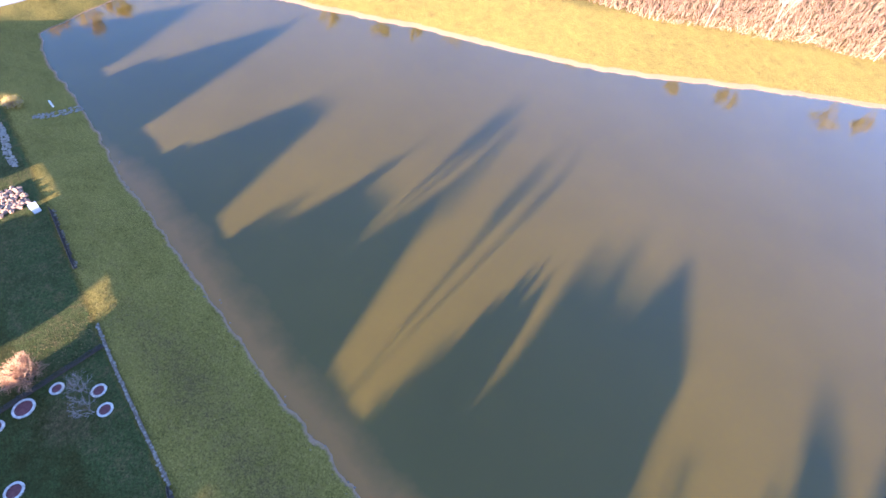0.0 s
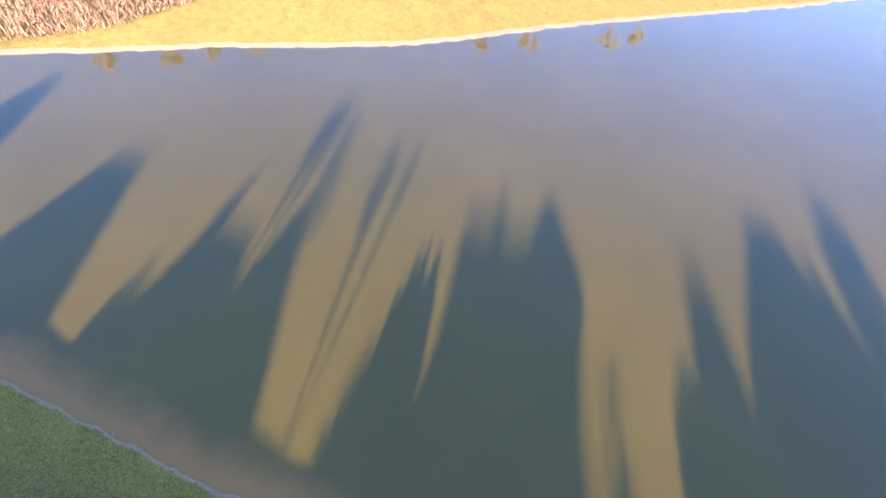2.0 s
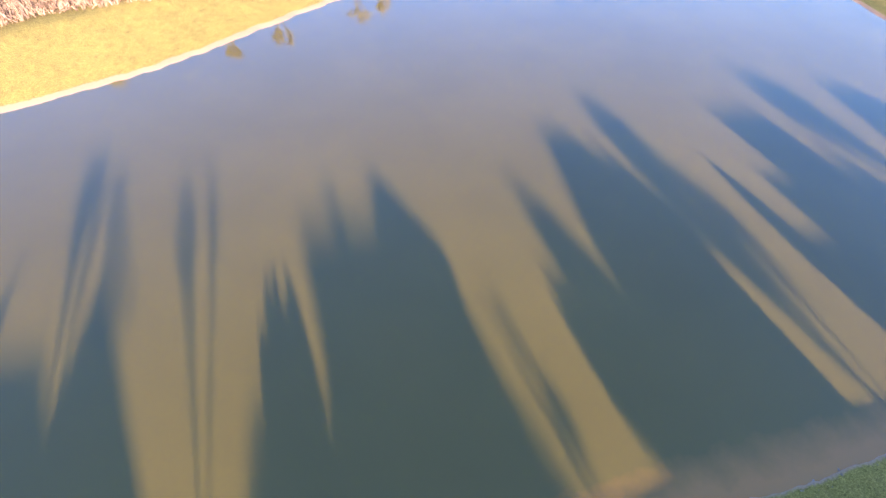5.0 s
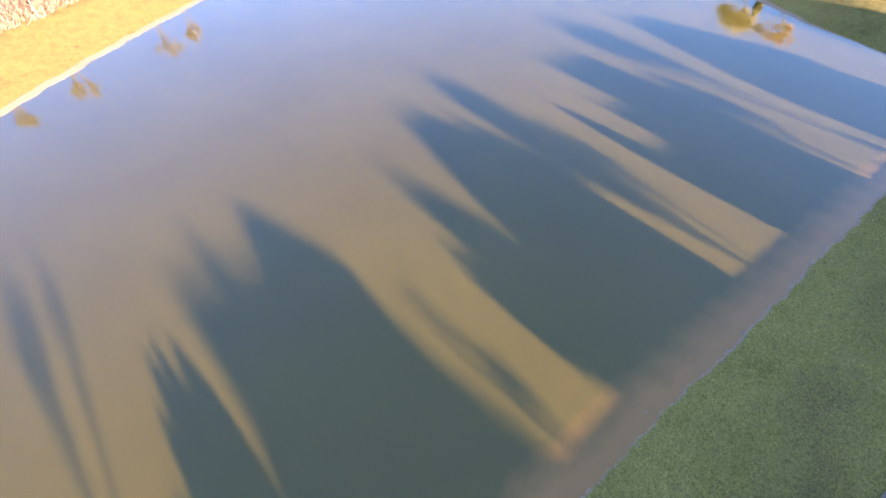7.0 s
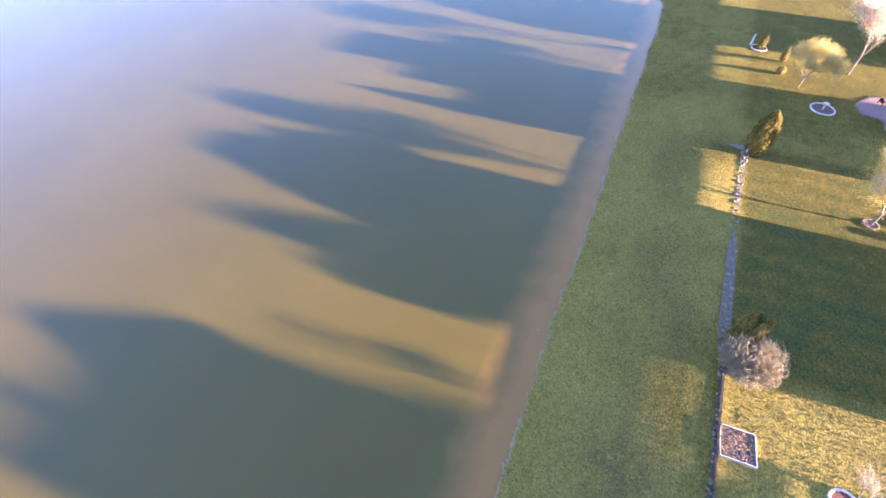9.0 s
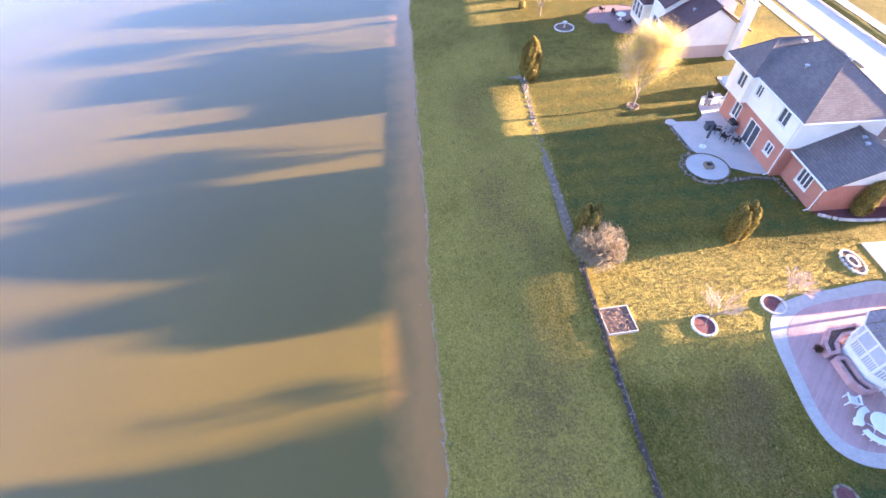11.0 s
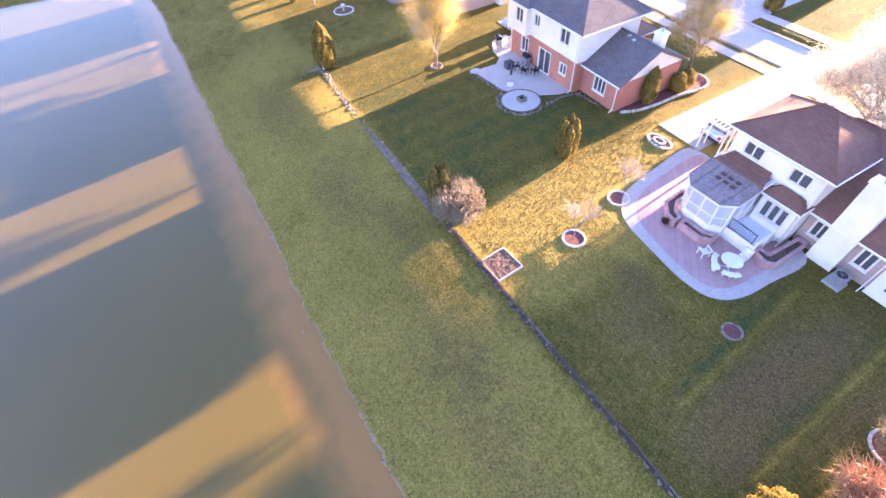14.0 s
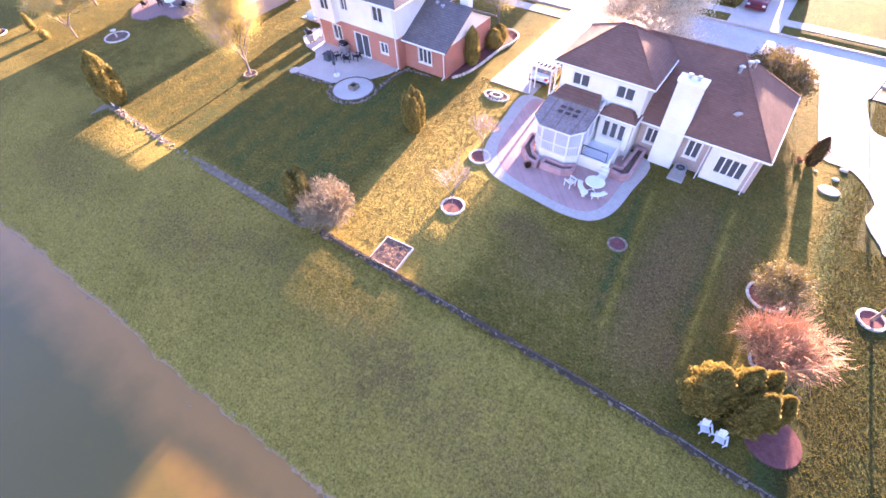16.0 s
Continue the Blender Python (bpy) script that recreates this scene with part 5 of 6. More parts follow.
def low_fence(label, pts, step=0.8, high=0.45, edged=True):
    """Timber edging with a gravel gutter behind it, coloured dark for the fence's shadow, and short dark pickets."""
    t = thing("garden_fence", label, "fence", (*pts[0], 0))
    rng = random.Random(17)
    for (ax, ay), (bx, by) in zip(pts, pts[1:]):
        L = math.hypot(bx - ax, by - ay)
        ux, uy = (bx - ax) / L, (by - ay) / L
        nx, ny = -uy, ux
        mk = lambda s, d: (ax + ux * s + nx * d, ay + uy * s + ny * d)
        steps = max(2, int(L / 0.35))
        rag = [mk(L * k / steps, -0.22 + 0.08 * math.sin(k * 2.3 + ax) + 0.05 * math.sin(k * 5.1)) for k in range(steps, -1, -1)]
        part("gutter_bed", slab(B(), [mk(0, 0.0), mk(L, 0.0)] + rag, -0.1, 0.03), DARKBED, t, "gravel gutter darkened with the fence's shadow")
        for k in range(int(L / 0.22) if edged else 0):
            o = new("rock", rock_mesh())
            o.parent = t
            o.location = Vector((*mk(L * rng.random(), -rng.uniform(0.02, 0.3)), 0.04)) - OFFSET[t.name]
            q = rng.choice((0.25, 0.35, 0.5, 0.7))
            o.scale, o.rotation_euler = (q * 1.5, q * 0.8, q * 0.7), (0, 0, rng.uniform(0, 6))
        n = max(1, round(L / 2.4)) if edged else 0
        for k in range(n):
            a, b = L * k / n, L * (k + 1) / n - 0.03
            d = rng.uniform(-0.03, 0.03)
            part("edging_board", slab(B(), [mk(a, d), mk(b, -d), mk(b, 0.06 - d), mk(a, 0.06 + d)], -0.1, rng.uniform(0.05, 0.12)), EDGING if rng.random() < 0.28 else TIMBER, t, "weathered timber edging")
        m = max(1, round(L / step))
        for k in range(m):
            p = mk(L * (k + 0.5) / m, -0.07)
            part("picket", rod(B(), (*p, -0.05), (*p, high + 0.08), 0.026, 0.022, 5), IRON, t, "short dark post")
        bm = B()
        for k in range(4):
            rod(bm, (*mk(0, -0.07), high * (0.2 + 0.24 * k)), (*mk(L, -0.07), high * (0.2 + 0.24 * k)), 0.005, n=3)
        for k in range(int(L / 0.055)):
            p = mk((k + 0.5) * 0.055, -0.07)
            rod(bm, (*p, 0.0), (*p, high * 0.95), 0.019, n=3)
        part("wire_mesh", bm, WIRE, t, "weathered wire mesh")
    return t


def pale_rock():
    """The same rough stone, of pale weathered limestone."""
    me = rock_mesh().copy()
    me.name = "pale_stone_shape"
    me.materials[0] = LIMESTONE
    return me


def stone_edge(label, pts, wide=0.2):
    t = thing("stone_edging", label, "edging", (*pts[0], 0))
    rng, rock = random.Random(11), pale_rock()
    for (ax, ay), (bx, by) in zip(pts, pts[1:]):
        L = math.hypot(bx - ax, by - ay)
        ux, uy = (bx - ax) / L, (by - ay) / L
        part("bed", slab(B(), [(ax - uy * wide / 2, ay + ux * wide / 2), (bx - uy * wide / 2, by + ux * wide / 2), (bx + uy * wide / 2, by - ux * wide / 2), (ax + uy * wide / 2, ay - ux * wide / 2)], -0.1, 0.05), GRAVEL, t)
        for k in range(int(L / 0.16)):
            o = new("rock", rock)
            o.parent = t
            s, d = L * (k + rng.random()) / int(L / 0.16), rng.uniform(-wide / 2, wide / 2)
            o.location = Vector((ax + ux * s - uy * d, ay + uy * s + ux * d, 0.05)) - OFFSET[t.name]
            q = rng.uniform(0.35, 0.8)
            o.scale, o.rotation_euler = (q, q, q * 0.9), (0, 0, rng.uniform(0, 6))
    return t


rock_bed()
low_fence("low wire fence with short dark posts on timber edging", [(22.4, -12.72), (14.0, -12.8), (5.9, -13.0), (0.4, -12.95), (-3.6, -12.8), (-6.5, -11.4), (-11.5, -9.5)])
stone_edge("pale stone edging along the back of a lawn", [(-11.5, -9.35), (-17.3, -8.65), (-22.0, -8.05), (-25.7, -7.45)])
low_fence("thin wire fence dividing two lots", [(-23.5, -7.9), (-23.45, -11.1), (-23.35, -17.0)], 1.6, 0.5, edged=False)
low_fence("thin fence line with a dark bed behind it", [(-32.0, -6.5), (-39.8, -5.3)], 0.9, 0.5)

# ---- ringed beds, shrubs and trees ----
for x, y, r, lab in ((16.8, -19.05, 0.72, "white stone ring with red mulch round a sapling"), (18.0, -24.1, 0.72, "white stone ring with red mulch beside the patio"),
                     (-1.75, -18.85, 0.62, "white stone ring with red mulch under a bare tree"), (-5.6, -24.3, 0.62, "white stone ring with red mulch on the sunlit lawn"),
                     (-20.5, -9.6, 0.42, "white stone ring with red mulch on a shaded lawn"), (-18.9, -9.9, 0.43, "white stone ring with red mulch beside another"),
                     (-22.6, -11.45, 0.38, "small white stone ring with red mulch"), (-22.7, -13.45, 0.6, "large white stone ring with red mulch"),
                     (-22.6, -15.1, 0.42, "white stone ring with red mulch near the house"), (-17.8, -15.7, 0.48, "white stone ring with red mulch under a tree")):
    stone_ring(lab, x, y, r)
stone_ring("white stone ring round an olive shrub", -1.0, -22.9, 0.95, 22)
stone_ring("oval ring of pale stones round a small bed", 21.0, -31.2, 0.62, 18, sx=1.7, fill=WOODCHIP)
stone_ring("small inner ring of pale stones", 21.0, -31.15, 0.3, 12, z=0.08, sx=1.6, fill=WOODCHIP)
oval = thing("garden_slab", "flat pale oval stone slab lying on the side lawn", "stone slab", (-2.3, -33.4, 0))
bm = disc(B(), -2.3, -33.4, -0.05, 0.08, 0.48, 30, 1.35)
bmesh.ops.bevel(bm, geom=[e for e in bm.edges if abs(e.verts[0].co.z - e.verts[1].co.z) < 1e-4], offset=0.025, segments=2, affect="EDGES")
part("slab", bm, BORDER, oval)
for x, y, q in ((-2.8, -36.0, 1.5), (-2.5, -34.75, 1.3), (-1.3, -35.0, 0.7)):
    white_stone = thing("garden_stone", "pale rounded stone lying on the side lawn", "stone", (x, y, 0.03), "side lawn stones")
    bm = B()
    bmesh.ops.create_icosphere(bm, subdivisions=2, radius=0.14 * q)
    for v in bm.verts:
        v.co = Vector((x + v.co.x * 1.25, y + v.co.y * 0.9, 0.03 + v.co.z * 0.45))
    part("stone", bm, EDGING, white_stone)
stone_ring("round bed edged with pale stones on a shaded lawn", 58.9, -19.6, 1.15, 26, fill=WOODCHIP)
stone_ring("small red mulch bed edged with low rough stones", 6.9, -21.9, 0.52, 16, block=STONE, high=0.07, fill=MULCH)
bed = thing("mulch_bed", "bare brown mulch bed under the evergreens", "planting bed", (-2.7, -15.6, 0))
part("mulch", disc(B(), -2.9, -15.2, -0.05, 0.05, 1.2, 26), MULCH, bed)

arborvitae("tall bronze-green arborvitae at the end of the rock bed", 47.5, -13.3, 4.6, 1.0, 1, stems=1, leaves=6400)
arborvitae("bushy three-stemmed arborvitae on the shaded lawn", 23.9, -24.1, 3.5, 0.85, 2, stems=5, leaves=5200)
arborvitae("arborvitae growing beside the bare shrub", 24.2, -13.2, 4.0, 0.95, 3, stems=4, leaves=4200)
for k, (x, y, h, r) in enumerate(((0.32, -14.9, 3.75, 0.93), (-0.7, -15.5, 3.95, 0.66), (-1.4, -15.95, 3.75, 0.53), (-1.45, -14.85, 3.7, 0.68), (-2.2, -15.5, 3.2, 0.52))):
    arborvitae("dense bronze arborvitae in a clump by the fence", x, y, h, r, 10 + k, group="clump of arborvitae", leaves=5200)
arborvitae("dark columnar evergreen against the brick wing", 25.4, -34.2, 3.4, 0.65, 20)
arborvitae("rounded evergreen in the side bed", 25.3, -37.6, 1.8, 0.8, 21, leaves=1500)
arborvitae("rounded evergreen in the side bed", 25.4, -38.8, 1.7, 0.75, 22, leaves=1500)
arborvitae("dark reddish columnar evergreen by the driveway", -0.85, -35.4, 2.3, 0.45, 23, leaves=1900, foliage=RUSSET)
bare_shrub("large rounded olive shrub, coloured dark as backlit, at the street corner of the house", 3.2, -42.6, 4.1, 3.0, 24, TWIG_TAN, 90, leaf=OLIVE, leaves=34000)
bare_shrub("large bare rounded shrub with tan twigs", 22.5, -13.6, 3.9, 1.8, 31, TWIG_MIX, 170, fine=4, thick=0.9, wild=1.3)
bare_shrub("small pinkish shrub at the foot of the evergreen", -0.25, -35.4, 0.5, 0.3, 35, TWIG_RED, 24, fine=3, thick=0.5)
bare_shrub("small dark purple shrub on the patio by the planter", 14.6, -24.85, 0.75, 0.28, 34, RUSSET, 26, z=0.06, fine=3, thick=0.5)
bare_shrub("half-bare olive shrub in a stone ring", -1.3, -22.9, 2.7, 1.8, 32, TWIG_MIX, 55, leaf=SHRUB, leaves=4200)
bare_shrub("spreading bare tree of fine reddish twigs in a stone ring", -2.0, -19.1, 3.7, 2.7, 41, TWIG_RED, 95, name="bare_tree", fine=5, thick=1.1, wild=1.2, clear=1.1)
tree("bare_tree", "slender sapling with pale bare twigs", 16.85, -19.1, 3.7, 0.7, 42, TWIG_TAN, levels=3, fork=4, first=1.2, r0=0.035, reach=1.2, twigs=3, twig_r=0.005)
tree("bare_tree", "small bare sapling beside the patio", 17.9, -24.3, 3.2, 0.8, 43, TWIG_TAN, levels=3, fork=4, first=0.6, r0=0.03, reach=0.9, twigs=4)
tree("yard_tree", "tree with fresh golden-yellow buds on the lawn edge", 41.3, -22.4, 7.2, 0.55, 44, TWIG_TAN, BUD, 46000, 0.043, 4, 3, first=1.5, r0=0.12, reach=2.7, spray=0.055, leader=13, twigs=4)
tree("yard_tree", "weeping tree with golden-yellow buds", 62.6, -17.3, 4.8, 0.9, 45, TWIG_TAN, BUD, 18000, 0.06, 4, 4, first=1.3, droop=0.5, reach=2.6)
tree("yard_tree", "bare pinkish tree behind the golden one", 68.5, -22.5, 8.0, 0.7, 46, TWIG_RED, BLOSSOM, 14000, 0.055, 5, 3, first=2.0, reach=3.2)
tree("yard_tree", "half-bare tree with yellow buds in the side yard", 27.3, -41.7, 6.6, 0.6, 47, TWIG_TAN, BUD, 30000, 0.042, 4, 3, first=2.0, r0=0.1, reach=2.8, leader=12, spray=0.055)
tree("street_tree", "large pale blossoming street tree in full sun", 13.6, -44.3, 7.6, 0.85, 48, TWIG_TAN, BLOSSOM, 95000, 0.07, 4, 4, first=4.0, r0=0.2, reach=4.4, spray=0.07, leader=14, twigs=4)
tree("street_tree", "pale blossoming street tree beside the road", 38.6, -45.4, 6.4, 0.6, 49, TWIG_TAN, BLOSSOM, 30000, 0.055, 4, 3, first=3.6, r0=0.12, reach=1.9, leader=11)
bare_shrub("low bare tree with pinkish twigs", -24.6, -12.4, 2.6, 1.6, 50, TWIG_RED, 45, name="bare_tree")
for x, y, sd in ((-20.9, -10.2, 51), (-19.3, -10.5, 52), (-18.4, -16.6, 53)):
    tree("bare_tree", "small bare tree with grey twigs beside a stone ring", x, y, 2.2, 0.9, sd, TWIG_GREY, levels=3, fork=4, first=0.6, r0=0.03, group="ring saplings", reach=1.0, twigs=2, twig_r=0.007)
for x, y, h, r, sd in ((-5.6, -24.3, 7.6, 1.9, 54), (-12.4, -22.5, 7.2, 1.5, 55), (-15.3, -22.5, 7.8, 1.4, 56), (-20.2, -24.0, 5.8, 0.8, 57)):
    tree("bare_tree", "slender bare yard tree near the single-storey house", x, y, h, 0.5, sd, TWIG_GREY, levels=4, fork=3, first=1.6, r0=0.09, group="slender yard trees", reach=r, twigs=3, twig_r=0.008)

# ---- planter box ----
def planter_box():
    t = thing("planter_box", "square timber frame bed of dry leaves at the fence", "planting bed", (17.55, -13.8, 0))
    c, half, ang = (17.55, -13.78), 0.92, math.radians(5)
    rot = lambda u, v: (c[0] + u * math.cos(ang) - v * math.sin(ang), c[1] + u * math.sin(ang) + v * math.cos(ang))
    part("leaf_litter", slab(B(), [rot(-half, -half), rot(half, -half), rot(half, half), rot(-half, half)], -0.05, 0.11), WOODCHIP, t)
    rng = np.random.default_rng(77)
    uv = rng.uniform(-half * 0.95, half * 0.95, (420, 2))
    at = np.array([(*rot(u, v), 0.13) for u, v in uv]) + rng.normal(size=(420, 3)) * (0, 0, 0.02)
    v, f = quads_from(at, unit(rng, 420) * (0.09, 0.09, 0.03), unit(rng, 420) * (0.05, 0.05, 0.02))
    mesh_part("dry_leaves", v, f, REED, t, "curled dry leaves")
    for a, b, p, q in ((-half, half, -half - 0.045, -half), (-half, half, half, half + 0.045), (-half - 0.045, -half, -half - 0.045, half + 0.045), (half, half + 0.045, -half - 0.045, half + 0.045)):
        part("board", slab(B(), [rot(a, p), rot(b, p), rot(b, q), rot(a, q)], -0.05, 0.17), EDGING, t, "pale timber board")


planter_box()

# ---- reeds and brush across the pond ----
def stalks(name, label, n, region, height, width, material, seed, lean=0.25, clumps=0, category="reeds"):
    rng = np.random.default_rng(seed)
    pts = region(rng, n)
    z = ground_height(pts[:, 0], pts[:, 1])
    h = height * rng.uniform(0.6, 1.25, len(pts))
    a = rng.uniform(0, 2 * math.pi, len(pts))
    base = np.stack([pts[:, 0], pts[:, 1], z - 0.05], 1)
    tip = base + np.stack([rng.normal(0, lean, len(pts)) * h, rng.normal(0, lean, len(pts)) * h, h], 1)
    w = np.stack([np.cos(a), np.sin(a), 0 * a], 1) * width * rng.uniform(0.6, 1.4, len(pts))[:, None]
    v = np.stack([base - w, base + w, tip], 1).reshape(-1, 3)
    ob = mesh_part(name, v, np.arange(len(v)).reshape(-1, 3), material)
    return tagged(ob, label, category, kind="stuff")


def reed_region(rng, n):
    """Behind the far bank, from the foot of the reeds outwards."""
    xs = [-84, -76, -65, -57, -48, -32, -21, -10, 12, 45, 90]
    ys = [24, 29.5, 38.5, 46, 60, 71, 75, 82, 96, 118, 138]
    x = rng.uniform(-100, 90, n)
    y = np.interp(x, xs, ys) + np.abs(rng.normal(0, 1, n)) * 18 + ripple(x, x * 0, 0.5, 2) * 2.0
    return np.stack([x, y], 1)


stalks("reeds", "tall dry tan reeds in full sun", 17000, reed_region, 1.5, 0.034, REED, 61)
stalks("saplings", "thicket of slender pale bare saplings in the sun", 1300, reed_region, 4.4, 0.032, STEM, 63, 0.07, category="saplings")
stalks("brush", "reddish bare brush among the reeds", 30000, reed_region, 1.0, 0.07, BRUSH, 62, 0.8, category="brush")
for k, (x, y, h) in enumerate(((-57.3, 59.8, 8.8), (-62, 55, 8.4), (-50, 64, 8.2), (-13.1, 81.1, 8.2), (-4.8, 86.2, 8.6), (10.1, 94.2, 9.3), (15.5, 97.5, 9.6), (-30, 74, 7.8), (-70, 49, 8.6))):
    tree("bare_tree", "thin bare tree in the sun beyond the pond", x, y, h, 0.6 + 0.1 * (k % 3), 70 + k, TWIG_GREY, levels=4, fork=3, first=1.6, reach=1.5 + 0.4 * (k % 3), twigs=4, z=float(ground_height(np.array([x]), np.array([y]))[0]), group="far bank trees", twig_r=0.022, r0=0.1)
for k, (x, y, h) in enumerate(((-92.0, 10.8, 7.4), (-91.5, 16.0, 8.2), (-92.5, 21.8, 8.0))):
    tree("bare_tree", "bare tree with reddish twigs beyond the side street", x, y, h, 0.7, 170 + k, TWIG_RED, levels=4, fork=3, first=1.4, reach=2.6, twigs=5, group="side street trees", twig_r=0.024, r0=0.12)
at_level = lambda x, y: float(ground_height(np.array([x]), np.array([y]))[0])
tree("bank_tree", "sunlit tree with golden buds at the end of the pond", 105.5, 39.5, 7.6, 0.9, 90, TWIG_TAN, BUD, 16000, 0.09, 5, 3, first=0.9, reach=4.0, twigs=3, z=at_level(105.5, 39.5), group="end bank trees", twig_r=0.03, spray=0.07)
tree("bank_tree", "bare pinkish tree at the end of the pond", 104.0, 31.5, 6.6, 0.8, 91, TWIG_RED, levels=5, fork=3, first=0.8, reach=3.6, twigs=5, z=at_level(104.0, 31.5), group="end bank trees", twig_r=0.02)
arborvitae("small dark evergreen at the end of the pond", 99.0, 34.5, 3.0, 0.8, 92, leaves=1200, z=at_level(99.0, 34.5))

# ---- across the street ----
house_row(-17.0, -2.5, -70.0, 9.0, 5.4, 0.7, SIDING, BRICK, SHINGLE_GREY, "two-storey brick house across the street", None, 21)

# ---- garden furniture ----
def round_table(x, y):
    t = thing("patio_table", "white round patio table", "table", (x, y, 0.06))
    bm = disc(B(), x, y, 0.72, 0.77, 0.58, 32, 1.1)
    bmesh.ops.bevel(bm, geom=list(bm.edges), offset=0.008, segments=1, affect="EDGES")
    part("tabletop", bm, WHITE_PLASTIC, t)
    part("pedestal", rod(B(), (x, y, 0.06), (x, y, 0.73), 0.09, 0.06, 10), WHITE_PLASTIC, t)
    for k in range(4):
        a = math.pi / 4 + k * math.pi / 2
        part("foot", rod(B(), (x, y, 0.12), (x + 0.4 * math.cos(a), y + 0.4 * math.sin(a), 0.085), 0.035, 0.025, 6), WHITE_PLASTIC, t)


def curved_bench(x, y, a0, a1, r):
    am = (a0 + a1) / 2
    t = thing("curved_bench", "white curved patio bench", "bench", (x + r * math.cos(am), y + r * math.sin(am), 0.06), "benches round the table")
    bm, n = B(), 12
    for k in range(n):
        a, b = a0 + (a1 - a0) * k / n, a0 + (a1 - a0) * (k + 1) / n
        q = [(x + s * math.cos(g), y + s * math.sin(g)) for s, g in ((r - 0.16, a), (r + 0.16, a), (r + 0.16, b), (r - 0.16, b))]
        slab(bm, q, 0.42, 0.48)
    part("seat", bm, WHITE_PLASTIC, t)
    for a in (a0 + 0.15, am, a1 - 0.15):
        px, py = x + r * math.cos(a), y + r * math.sin(a)
        part("leg", rod(B(), (px, py, 0.06), (px, py, 0.43), 0.035, 0.03, 6), WHITE_PLASTIC, t)


round_table(10.0, -25.35)
curved_bench(10.0, -25.35, math.radians(5), math.radians(65), 0.9)
curved_bench(10.0, -25.35, math.radians(100), math.radians(165), 0.9)
stool = thing("stool", "small white round patio stool", "stool", (10.3, -24.45, 0.06))
part("seat", disc(B(), 10.3, -24.45, 0.4, 0.46, 0.26, 20), WHITE_PLASTIC, stool)
part("pedestal", rod(B(), (10.3, -24.45, 0.06), (10.3, -24.45, 0.41), 0.12, 0.09, 8), WHITE_PLASTIC, stool)


def slat_chair(name, label, x, y, z, turn, material, group="", low=False):
    """A slatted garden chair with arms."""
    t = thing(name, label, "chair", (0, 0, 0), group)
    h = 0.32 if low else 0.43
    for k in range(5):
        part("seat_slat", box(B(), -0.26, 0.26, -0.25 + k * 0.1, -0.17 + k * 0.1, h - 0.02 * k * low, h + 0.025 - 0.02 * k * low), material, t)
    for k in range(5):
        bm = B()
        x0 = -0.25 + k * 0.102
        top = 0.95 - 0.05 * abs(k - 2)
        hull(bm, [(x0, 0.24, h - 0.1), (x0 + 0.09, 0.24, h - 0.1), (x0 + 0.09, 0.265, h - 0.1), (x0, 0.265, h - 0.1)],
             [(x0, 0.46, top), (x0 + 0.09, 0.46, top), (x0 + 0.09, 0.485, top), (x0, 0.485, top)])
        part("back_slat", bm, material, t)
    for sx in (-1, 1):
        part("arm", box(B(), sx * 0.33 - 0.06, sx * 0.33 + 0.06, -0.34, 0.36, h + 0.2, h + 0.225), material, t)
        for py in (-0.27, 0.28):
            part("leg", box(B(), sx * 0.3 - 0.03, sx * 0.3 + 0.03, py - 0.03, py + 0.03, 0.0, h + 0.2), material, t)
    t.matrix_basis = pose(x, y, z, 0, 0, turn) @ Matrix.Scale(0.68 if low else 0.85, 4)
    return t


slat_chair("garden_chair", "white slatted garden chair facing the pond", -0.4, -13.95, 0, 200, WHITE_PLASTIC, "pair of white chairs", True)
slat_chair("garden_chair", "white slatted garden chair facing the pond", -1.05, -13.85, 0, 185, WHITE_PLASTIC, "pair of white chairs", True)
slat_chair("patio_chair", "small white patio chair", 11.45, -24.85, 0.062, 70, WHITE_PLASTIC)
for x, y, a in ((35.2, -28.6, 30), (36.2, -28.4, -20), (34.6, -29.3, 95)):
    slat_chair("patio_chair", "dark metal patio chair by the glass doors", x, y, 0.055, a, IRON, "dark patio chairs")


def ac_unit(x, y, z=0.0):
    t = thing("air_conditioner", "grey outdoor air conditioner with a round fan", "air conditioner", (x, y, z))
    part("pad", box(B(), x - 0.5, x + 0.5, y - 0.5, y + 0.5, z - 0.05, z + 0.06), CONCRETE, t)
    bm = box(B(), x - 0.4, x + 0.4, y - 0.4, y + 0.4, z + 0.06, z + 0.8)
    bmesh.ops.bevel(bm, geom=list(bm.edges), offset=0.03, segments=2, affect="EDGES")
    part("housing", bm, GREY_METAL, t)
    part("fan_well", disc(B(), x, y, z + 0.795, z + 0.806, 0.3, 24), IRON, t)
    for k in range(6):
        a = k * math.pi / 6
        part("guard_bar", rod(B(), (x - 0.32 * math.cos(a), y - 0.32 * math.sin(a), z + 0.82), (x + 0.32 * math.cos(a), y + 0.32 * math.sin(a), z + 0.82), 0.008, n=4), GREY_METAL, t)
    for k in range(9):
        part("louvre", box(B(), x - 0.36, x + 0.36, y + 0.4, y + 0.412, z + 0.14 + k * 0.07, z + 0.17 + k * 0.07), GREY_METAL, t)


ac_unit(6.0, -29.55)
ac_unit(40.4, -30.9, 0.055)


